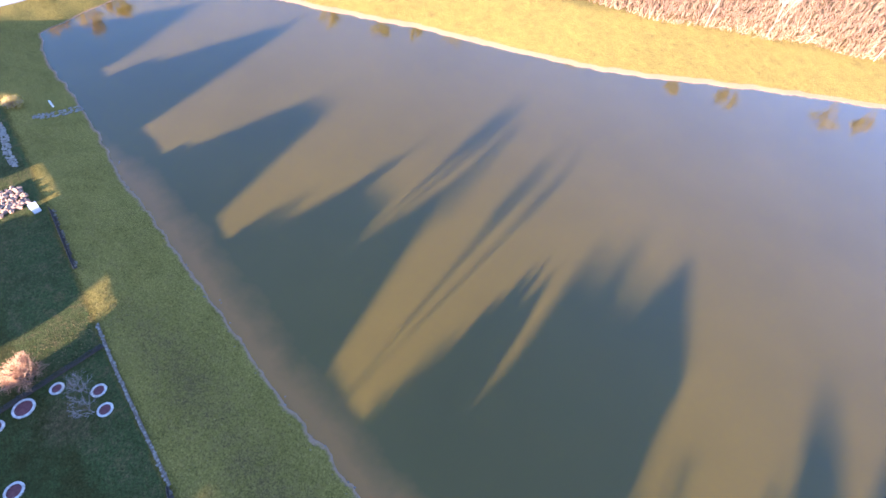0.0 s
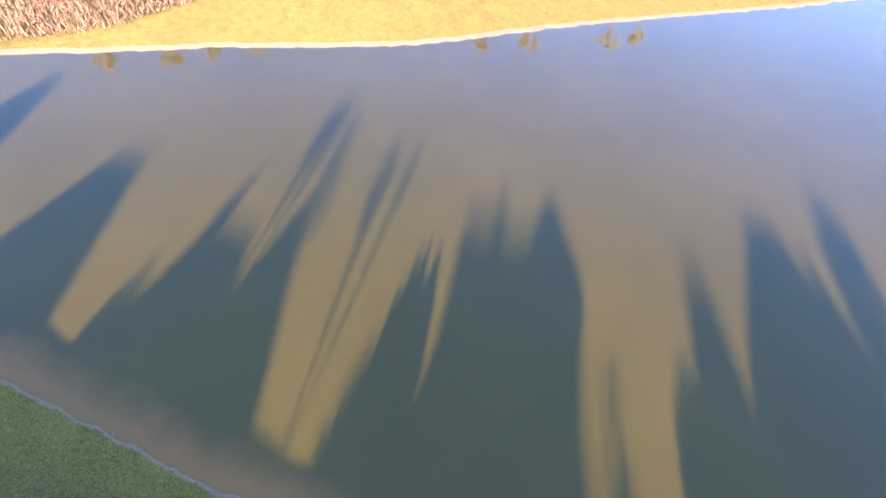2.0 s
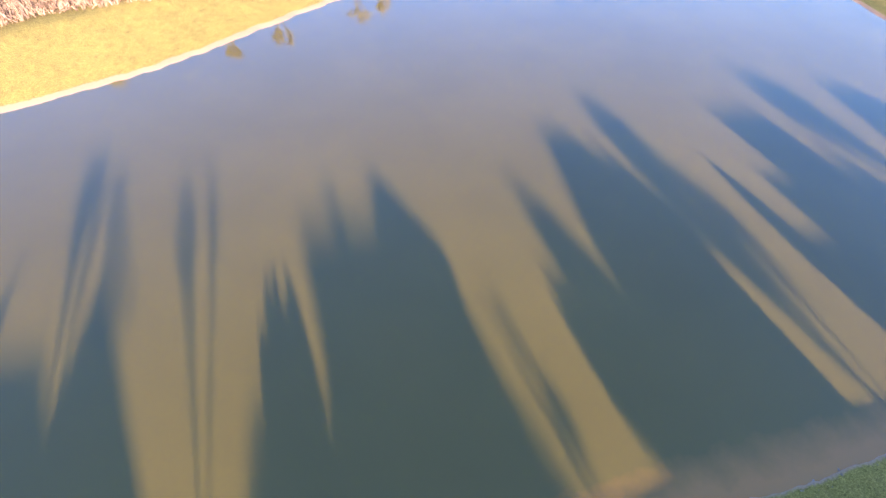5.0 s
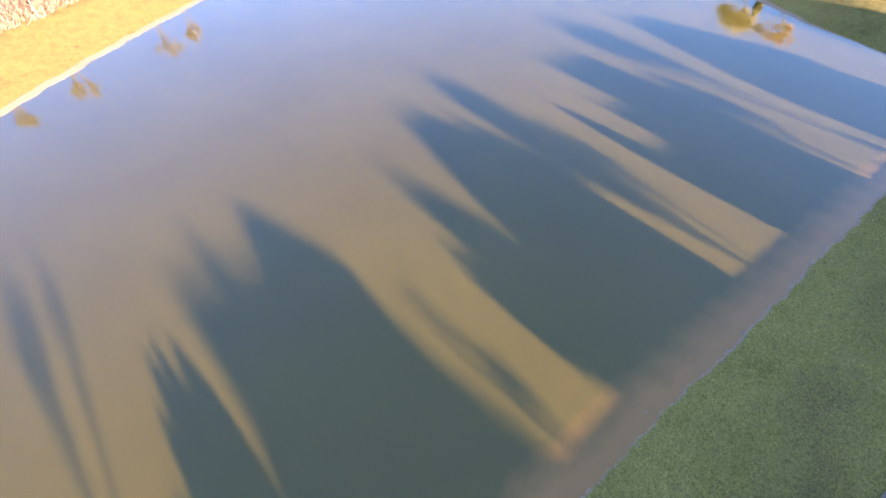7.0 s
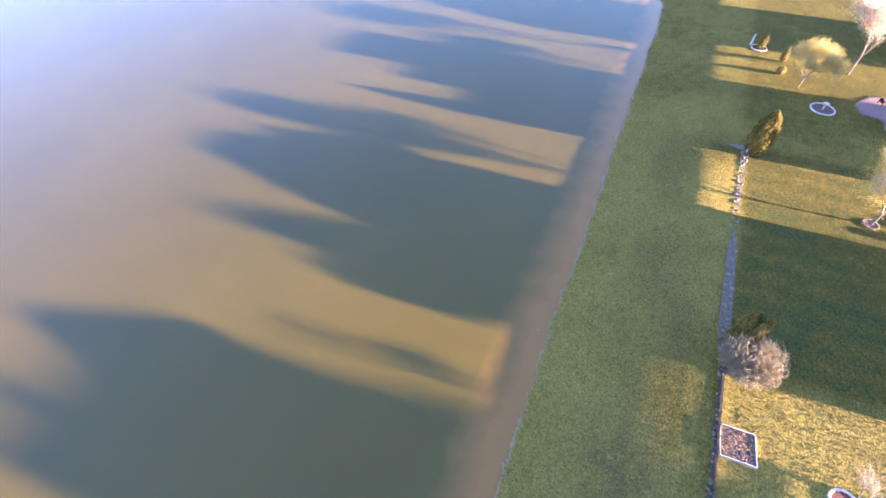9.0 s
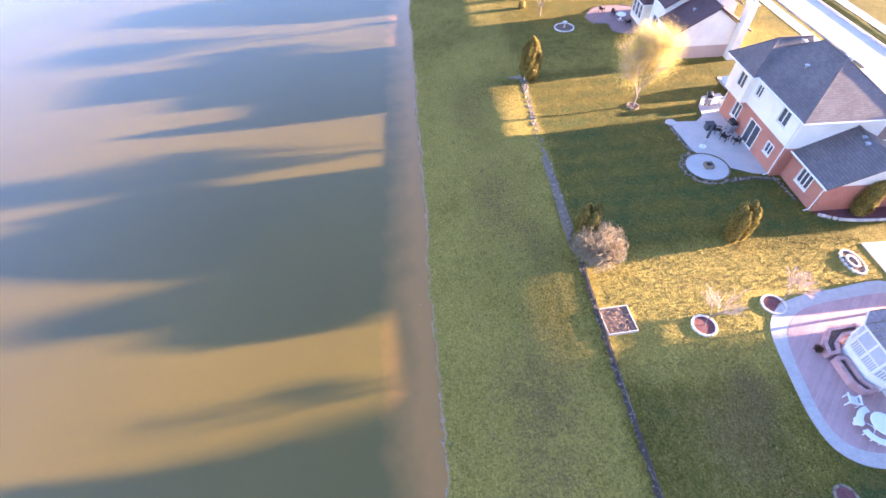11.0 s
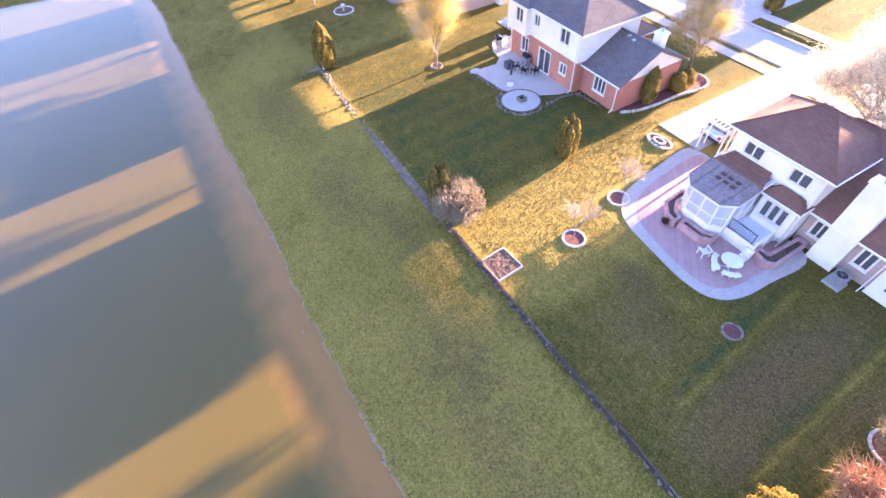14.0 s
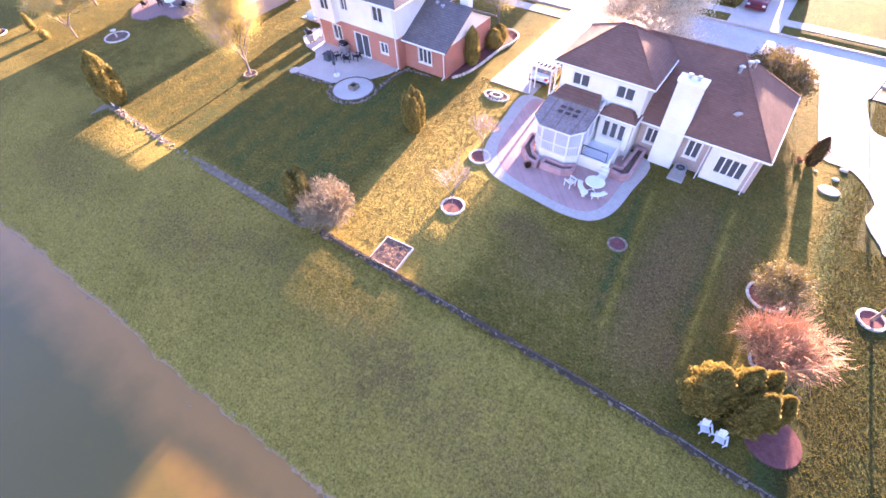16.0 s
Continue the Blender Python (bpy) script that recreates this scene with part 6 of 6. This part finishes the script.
def arbour():
    t = thing("arbour", "white wooden arbour over the patio path", "arbour", (18.2, -33.4, 0))
    for x in (17.3, 19.0):
        for y in (-33.8, -33.0):
            part("post", rod(B(), (x, y, 0), (x, y, 2.35), 0.07, n=4), TRIM, t)
    for y in (-33.8, -33.0):
        part("beam", box(B(), 17.0, 19.3, y - 0.04, y + 0.04, 2.35, 2.52), TRIM, t)
    for k in range(7):
        x = 17.15 + k * 0.33
        part("rafter", box(B(), x - 0.03, x + 0.03, -34.15, -32.65, 2.52, 2.63), TRIM, t)


arbour()


def umbrella(x, y):
    t = thing("patio_umbrella", "closed dark patio umbrella on a round base", "umbrella", (x, y, 0.055))
    part("base", disc(B(), x, y, 0.055, 0.16, 0.3, 20), WHITE_PLASTIC, t)
    part("pole", rod(B(), (x, y, 0.1), (x, y, 2.5), 0.025, n=8), GREY_METAL, t)
    bm = rod(B(), (x, y, 1.05), (x, y, 1.5), 0.11, 0.13, 9)
    rod(bm, (x, y, 1.5), (x, y, 2.45), 0.13, 0.035, 9)
    part("canopy", bm, DARK_CLOTH, t, "folded dark canopy")


umbrella(34.35, -26.35)


def fire_pit(x, y):
    t = thing("fire_pit", "square dark fire pit with a stone surround", "fire pit", (x, y, 0.1))
    for a, b, c, d in ((-0.33, 0.33, -0.33, -0.24), (-0.33, 0.33, 0.24, 0.33), (-0.33, -0.24, -0.24, 0.24), (0.24, 0.33, -0.24, 0.24)):
        part("surround", box(B(), x + a, x + b, y + c, y + d, 0.1, 0.42), STONE, t)
    part("bowl", disc(B(), x, y, 0.12, 0.3, 0.28, 16), IRON, t)


fire_pit(31.65, -25.65)


def grill(x, y, turn, label="black gas grill with side shelves"):
    t = thing("barbecue", label, "grill", (0, 0, 0))
    part("cart", box(B(), -0.35, 0.35, -0.24, 0.24, 0.12, 0.8), GREY_METAL, t)
    bm = B()
    prof = [(-0.26, 0.8), (0.26, 0.8), (0.26, 0.98), (0.16, 1.12), (-0.02, 1.17), (-0.2, 1.08), (-0.26, 0.95)]
    hull(bm, [(-0.36, py, z) for py, z in prof], [(0.36, py, z) for py, z in prof])
    bmesh.ops.recalc_face_normals(bm, faces=bm.faces)
    part("lid", bm, IRON, t)
    part("handle", rod(B(), (-0.25, -0.29, 0.98), (0.25, -0.29, 0.98), 0.015, n=6), GREY_METAL, t)
    for sx in (-1, 1):
        part("side_shelf", box(B(), sx * 0.53 - 0.17, sx * 0.53 + 0.17, -0.22, 0.22, 0.8, 0.83), GREY_METAL, t)
        for py in (-0.2, 0.2):
            part("wheel", rod(B(), (sx * 0.3 - 0.02, py, 0.07), (sx * 0.3 + 0.02, py, 0.07), 0.07, n=12), RUBBER, t)
    t.matrix_basis = pose(x, y, 0.055, 0, 0, turn)


grill(36.4, -29.6, 180)
grill(40.9, -29.5, 160, "covered grey grill on the side path")
storage = thing("storage_box", "dark resin storage box on the patio", "storage box", (36.9, -27.9, 0.055))
part("body", box(B(), 36.6, 37.2, -28.3, -27.6, 0.055, 0.6), DARK_CLOTH, storage)
part("lid", box(B(), 36.57, 37.23, -28.33, -27.57, 0.605, 0.68), DARK_CLOTH, storage)
side = thing("side_table", "white round side slab at the patio corner", "table", (38.25, -25.0, 0))
part("slab", disc(B(), 38.25, -25.0, -0.02, 0.09, 0.5, 20), CONCRETE, side)


# ---- cars ----
def car(label, x, y, turn, paint, z=0.045, tall=1.0):
    t = thing("car", label, "car", (0, 0, 0))
    L, W = 4.5, 0.9
    prof = [(-2.2, 0.3), (-2.25, 0.62), (-2.1, 0.9), (-1.5, 0.98), (0.75, 0.95), (1.9, 0.86), (2.2, 0.65), (2.22, 0.32)]
    bm = B()
    for (w0, w1) in ((-W, W),):
        hull(bm, [(u, w0, v) for u, v in prof], [(u, w1, v) for u, v in prof])
    bmesh.ops.recalc_face_normals(bm, faces=bm.faces)
    bmesh.ops.bevel(bm, geom=list(bm.edges), offset=0.06, segments=2, affect="EDGES")
    body = part("body", bm, paint, t)
    cab = [(-1.75, 0.95), (-1.3, 1.42 * tall), (0.15, 1.46 * tall), (0.95, 0.93)]
    bm = B()
    hull(bm, [(u, -W * (0.92 if v < 1 else 0.74), v) for u, v in cab], [(u, W * (0.92 if v < 1 else 0.74), v) for u, v in cab])
    bmesh.ops.recalc_face_normals(bm, faces=bm.faces)
    part("window", bm, GLASS, t, "dark car glass")
    bm = box(B(), -1.25, 0.12, -0.66, 0.66, 1.43 * tall, 1.49 * tall)
    bmesh.ops.bevel(bm, geom=list(bm.edges), offset=0.025, segments=1, affect="EDGES")
    part("roof", bm, paint, t)
    for u in (-1.72, -0.55, 0.9):
        for s in (-1, 1):
            top = (-1.3 if u < -1 else -0.55 if u < 0 else 0.15)
            part("pillar", rod(B(), (u, s * 0.83, 0.95), (top, s * 0.675, 1.45 * tall), 0.035, n=5), paint, t)
    for u in (-1.4, 1.4):
        for s in (-1, 1):
            w = part("wheel", rod(B(), (u, s * 0.72, 0.32), (u, s * 0.92, 0.32), 0.32, n=20), RUBBER, t)
            part("rim", rod(B(), (u, s * 0.9, 0.32), (u, s * 0.93, 0.32), 0.2, n=14), GREY_METAL, w)
    for s in (-1, 1):
        part("headlight", box(B(), 2.1, 2.235, s * 0.68 - 0.15, s * 0.68 + 0.15, 0.6, 0.72), WHITE_PLASTIC, t)
        part("tail_light", box(B(), -2.26, -2.15, s * 0.7 - 0.13, s * 0.7 + 0.13, 0.7, 0.86), REDPAINT, t)
    part("bumper", box(B(), -2.3, -2.2, -0.8, 0.8, 0.34, 0.52), RUBBER, t)
    t.matrix_basis = pose(x, y, z, 0, 0, turn)
    return t


DARKRED = surface("dark_red_paint", (0.12, 0.02, 0.025), (0.16, 0.03, 0.03), 0.8, 0.25, 0.3, bump=0.0)
PEARL = surface("white_paint", (0.72, 0.72, 0.72), (0.78, 0.78, 0.78), 0.8, 0.25, bump=0.0)
car("silver car parked beside the cream house", 18.9, -36.3, -90, SILVER, tall=1.05)
car("silver car parked beside the brick house", 43.4, -34.2, 90, SILVER)
car("dark red car in the driveway across the street", 7.6, -58.5, 90, DARKRED)
car("white van in the driveway across the street", 7.4, -64.0, 90, PEARL, tall=1.2)
car("silver car in the driveway across the street", 4.9, -63.0, 90, SILVER, tall=1.1)

# ---- small things of the lots ----
def side_bed():
    t = thing("garden_bed", "mulched bed with a low block border beside the brick wing", "planting bed", (25.2, -36.5, 0))
    out = smooth_loop([(25.9, -31.4), (25.1, -32.2), (24.7, -34.0), (24.55, -37.5), (24.2, -39.2), (24.5, -40.8), (25.9, -41.2), (26.6, -40.0), (26.3, -38.3), (25.93, -36.0)], 4)
    part("mulch", slab(B(), out, -0.05, 0.06), MULCH, t)
    first = None
    edge = out[2:30]
    for i, (a, b) in enumerate(zip(edge, edge[1:])):
        L = math.hypot(b[0] - a[0], b[1] - a[1])
        n = max(1, round(L / 0.3))
        for k in range(n):
            f = (k + 0.5) / n
            if first is None:
                bm = box(B(), -0.14, 0.14, -0.09, 0.09, 0, 0.2)
                bmesh.ops.bevel(bm, geom=list(bm.edges), offset=0.02, segments=1, affect="EDGES")
                bmesh.ops.translate(bm, verts=bm.verts, vec=OFFSET[t.name])
                o = first = part("border_block", bm, EDGING, t)
            else:
                o = new("border_block", first.data)
                o.parent = t
            o.location = (a[0] + (b[0] - a[0]) * f - 25.2, a[1] + (b[1] - a[1]) * f + 36.5, 0)
            o.rotation_euler = (0, 0, math.atan2(b[1] - a[1], b[0] - a[0]))


side_bed()
post = thing("marker_post", "short white post beside the arborvitae", "post", (47.2, -12.75, 0))
part("shaft", rod(B(), (47.2, -12.75, -0.1), (47.2, -12.75, 0.9), 0.08, 0.07, 8), TRIM, post)
part("cap", rod(B(), (47.2, -12.75, 0.9), (47.2, -12.75, 1.0), 0.1, 0.02, 8), TRIM, post)
flag = thing("splash_slab", "grey three-cornered concrete slab in the grass", "slab", (48.0, -12.2, 0))
part("slab", slab(B(), [(47.4, -12.6), (48.3, -12.5), (47.9, -11.0)], -0.1, 0.05), STONE, flag)


def patio_far():
    t = thing("patio", "reddish paver patio with stone edges down the row", "patio", (60.5, -27, 0))
    out = smooth_loop([(64.2, -28.5), (64.3, -25.6), (63.4, -24.0), (61.4, -22.9), (59.6, -23.4), (59.2, -25.0), (57.0, -25.3), (56.2, -27.5), (56.3, -30.1), (62.5, -30.1)], 4)
    part("paving", slab(B(), out, -0.1, 0.06), PAVER_DARK, t)
    rng, rock = random.Random(15), rock_mesh()
    for k, (px, py) in enumerate(out):
        if py > -29.5:
            o = new("rock", rock)
            o.parent = t
            o.location = (px - 60.5, py + 27, 0.04)
            o.scale = [rng.uniform(0.8, 1.3)] * 3


patio_far()
round_table(60.0, -26.8)
slat_chair("patio_chair", "dark patio chair on the reddish pavers", 61.3, -26.4, 0.06, -70, IRON, "far patio chairs")
slat_chair("patio_chair", "dark patio chair on the reddish pavers", 62.6, -25.2, 0.06, 40, IRON, "far patio chairs")
slat_chair("patio_chair", "dark patio chair on the reddish pavers", 58.6, -27.3, 0.06, 90, IRON, "far patio chairs")
bird = thing("bird_bath", "small pale stone bird bath in the round bed", "bird bath", (58.9, -19.6, 0.07))
part("stem", rod(B(), (58.9, -19.6, 0.0), (58.9, -19.6, 0.6), 0.1, 0.07, 8), EDGING, bird)
part("bowl", rod(B(), (58.9, -19.6, 0.6), (58.9, -19.6, 0.72), 0.12, 0.3, 14), EDGING, bird)
statue = thing("garden_ornament", "pale garden ornament among stones at the far fence", "ornament", (71.8, -12.0, 0))
part("stem", rod(B(), (71.8, -12.0, 0), (71.8, -12.0, 1.3), 0.16, 0.1, 8), EDGING, statue)
stone_ring("ring of pale stones at the foot of a small conifer", 71.2, -13.0, 0.9, 18)
arborvitae("small golden conifer in a ring of stones", 71.0, -13.1, 2.2, 0.5, 26, leaves=1200)
arborvitae("small rounded golden shrub on the lawn", 65.2, -15.4, 1.0, 0.5, 27, leaves=700, name="shrub")
arborvitae("small golden conifer near the fence", 68.5, -15.6, 1.8, 0.4, 28, leaves=900)
stone_ring("ring of stones round the foot of the golden tree", 41.3, -22.4, 0.55, 14, fill=WOODCHIP, block=STONE)


def stepping_path(label, pts, wide=0.45):
    t = thing("stone_path", label, "path", (*pts[0], 0))
    rng, rock = random.Random(19), pale_rock()
    for (ax, ay), (bx, by) in zip(pts, pts[1:]):
        L = math.hypot(bx - ax, by - ay)
        for k in range(int(L / 0.05)):
            s, d = rng.random(), rng.uniform(-wide, wide)
            px, py = ax + (bx - ax) * s - (by - ay) / L * d, ay + (by - ay) * s + (bx - ax) / L * d
            o = new("rock", rock)
            o.parent = t
            o.location = Vector((px, py, float(ground_height(np.array([px]), np.array([py]))[0]) + 0.03)) - OFFSET[t.name]
            q = rng.uniform(0.5, 1.3)
            o.scale, o.rotation_euler = (q, q, q * 0.7), (0, 0, rng.uniform(0, 6))


stepping_path("strip of grey stones running down to the water", [(-54.6, -1.4), (-54.7, 1.2), (-55.3, 3.1)])
stepping_path("curving strip of pale stones on a lawn", [(-47.6, -5.3), (-50.0, -5.2), (-51.5, -4.8), (-53.5, -4.4), (-55.5, -4.2)], 0.3)
gz = lambda x, y: float(ground_height(np.array([x]), np.array([y]))[0])
p2 = thing("marker_post", "white post standing on the bank", "post", (-56.2, 0.9, gz(-56.2, 0.9)))
part("shaft", rod(B(), (-56.2, 0.9, gz(-56.2, 0.9) - 0.1), (-56.2, 0.9, gz(-56.2, 0.9) + 0.8), 0.12, 0.1, 8), TRIM, p2)
bx = thing("storage_box", "white lidded box at the edge of a lawn", "storage box", (-40.6, -6.1, 0))
part("body", box(B(), -41.0, -40.2, -6.4, -5.8, 0, 0.5), WHITE_PLASTIC, bx)
part("lid", box(B(), -41.03, -40.17, -6.43, -5.77, 0.505, 0.56), WHITE_PLASTIC, bx)
rb = thing("boulder_bed", "bed of pale pinkish boulders in the sun", "rock bed", (-43.2, -7.3, 0))
rng_b, rock_b = random.Random(23), rock_mesh()
PINK = surface("pink_boulder", (0.3, 0.175, 0.1), (0.42, 0.26, 0.16), 3.0, 0.9, vary=0.2, bump=0.5, dist=0.02)
pink_rock = rock_b.copy()
pink_rock.name = "boulder_shape"
pink_rock.materials[0] = PINK
for k in range(110):
    o = new("boulder", pink_rock)
    o.parent = rb
    o.location = (rng_b.uniform(-1.6, 1.6), rng_b.uniform(-1.2, 1.2), 0.1)
    o.scale = [rng_b.uniform(0.8, 2.0)] * 3
    o.rotation_euler = (0, 0, rng_b.uniform(0, 6))
bare_shrub("sunlit yellowish shrub near the bank", -57.8, -1.9, 1.2, 1.6, 91, TWIG_TAN, 50, z=0.0, leaf=BUD, leaves=2200)
lamp = thing("lamp_post", "short dark lamp post by the sidewalk", "lamp post", (-3.2, -45.6, 0))
part("post", rod(B(), (-3.2, -45.6, -0.1), (-3.2, -45.6, 2.0), 0.05, 0.04, 8), IRON, lamp)
part("lantern", rod(B(), (-3.2, -45.6, 2.0), (-3.2, -45.6, 2.35), 0.09, 0.14, 6), WHITE_PLASTIC, lamp)
part("finial", rod(B(), (-3.2, -45.6, 2.35), (-3.2, -45.6, 2.5), 0.15, 0.02, 6), IRON, lamp)
for k, (x, y) in enumerate(((9.8, -57.5), (11.0, -60.5), (30.5, -57.6), (36.0, -58.0))):
    arborvitae("rounded dark evergreen across the street", x, y, 1.8, 1.0, 95 + k, stems=3, group="evergreens across the street", leaves=1500, name="evergreen_shrub")

# ---- loose stones along the waterline ----
def shore_stones():
    rng = random.Random(31)
    t = thing("shore_stones", "scattered pale stones along the waterline", "stones", (20, -1.6, WZ))
    rock = rock_mesh()
    for k in range(150):
        x = rng.uniform(-45, 60)
        y0 = float(np.interp(x, [p[0] for p in SHORE[:18]], [p[1] for p in SHORE[:18]]))
        y = y0 + rng.gauss(-0.2, 0.35)
        o = new("stone", rock)
        o.parent = t
        o.location = (x - 20, y + 1.6, max(gz(x, y), WZ - 0.03) - WZ)
        q = rng.choice((0.25, 0.3, 0.4, 0.6))
        o.scale, o.rotation_euler = (q, q, q), (0, 0, rng.uniform(0, 6))


shore_stones()

# ---- grass ----
def open_lawn(px, py):
    """Where grass grows: not under houses, paving or beds, nor in the pond."""
    ok = np.ones(px.shape, bool)
    for x0, x1, y0, y1 in ((1.4, 15.7, -38.5, -30.0), (7.9, 19.2, -32.5, -22.4), (25.5, 40, -41.5, -30), (30, 42.7, -31.7, -25), (29.5, 33.9, -27.8, -23.4),
                           (18.5, 22.7, -48.5, -32.7), (16.5, 18.6, -14.9, -12.8), (-7.5, -4.3, -41.5, -29.2), (-3.6, 0.6, -48.5, -36.4), (40.5, 45.7, -48.5, -32.5), (23.5, 47.8, -13.0, -11.9), (-12, 22.4, -13.5, -12.6)):
        ok &= ~((px > x0) & (px < x1) & (py > y0) & (py < y1))
    for x, y, r in ((16.8, -19.05, 0.85), (18.0, -24.1, 0.85), (-1.75, -18.85, 0.75), (-5.6, -24.3, 0.85), (6.95, -21.8, 0.65), (-2.75, -15.5, 1.5), (-1, -22.9, 1.1)):
        ok &= np.hypot(px - x, py - y) > r
    return ok & (shore_distance(px, py) > 0.5)


def tufts(name, label, n, x0, x1, y0, y1, high, material, seed, bias=None, half=0.035):
    rng = np.random.default_rng(seed)
    px, py = rng.uniform(x0, x1, n), rng.uniform(y0, y1, n)
    keep = open_lawn(px, py)
    if bias is not None:
        keep &= rng.random(n) < bias(px, py)
    px, py = px[keep], py[keep]
    n = len(px)
    z = ground_height(px, py)
    c = np.stack([px, py, z - 0.01], 1)
    vs = []
    for _ in range(3):
        a = rng.uniform(0, 2 * math.pi, n)
        w = np.stack([np.cos(a), np.sin(a), 0 * a], 1) * (half * rng.uniform(0.6, 1.5, n))[:, None]
        h = high * rng.uniform(0.5, 1.4, n)
        tip = c + np.stack([rng.normal(0, 0.4, n) * h, rng.normal(0, 0.4, n) * h, h], 1)
        vs.append(np.stack([c - w, c + w, tip], 1).reshape(-1, 3))
    v = np.concatenate(vs)
    return tagged(mesh_part(name, v, np.arange(len(v)).reshape(-1, 3), material), label, "grass", kind="stuff")


side_lot = lambda x, y: (x < -1.5) & (y < lot_line(x))
tufts("grass", "short uneven grass of the lawns", 110000, -30, 66, -33, -1.5, 0.035, GRASSY, 201, lambda x, y: 1.0 - side_lot(x, y), half=0.016)
tufts("lush_grass", "thick dark green grass of the side lots", 60000, -12, -1.5, -46, -12.5, 0.05, LUSH, 203, lambda x, y: side_lot(x, y) * ease(-x, 1.5, 4.5), half=0.02)
# dry grass, massed on sunlit strips so its pale blades brighten them
tufts("dry_grass", "dry straw-coloured grass, thickest along the sunlit strips", 120000, -32, 50, -33, -5, 0.055, STRAWY, 202,
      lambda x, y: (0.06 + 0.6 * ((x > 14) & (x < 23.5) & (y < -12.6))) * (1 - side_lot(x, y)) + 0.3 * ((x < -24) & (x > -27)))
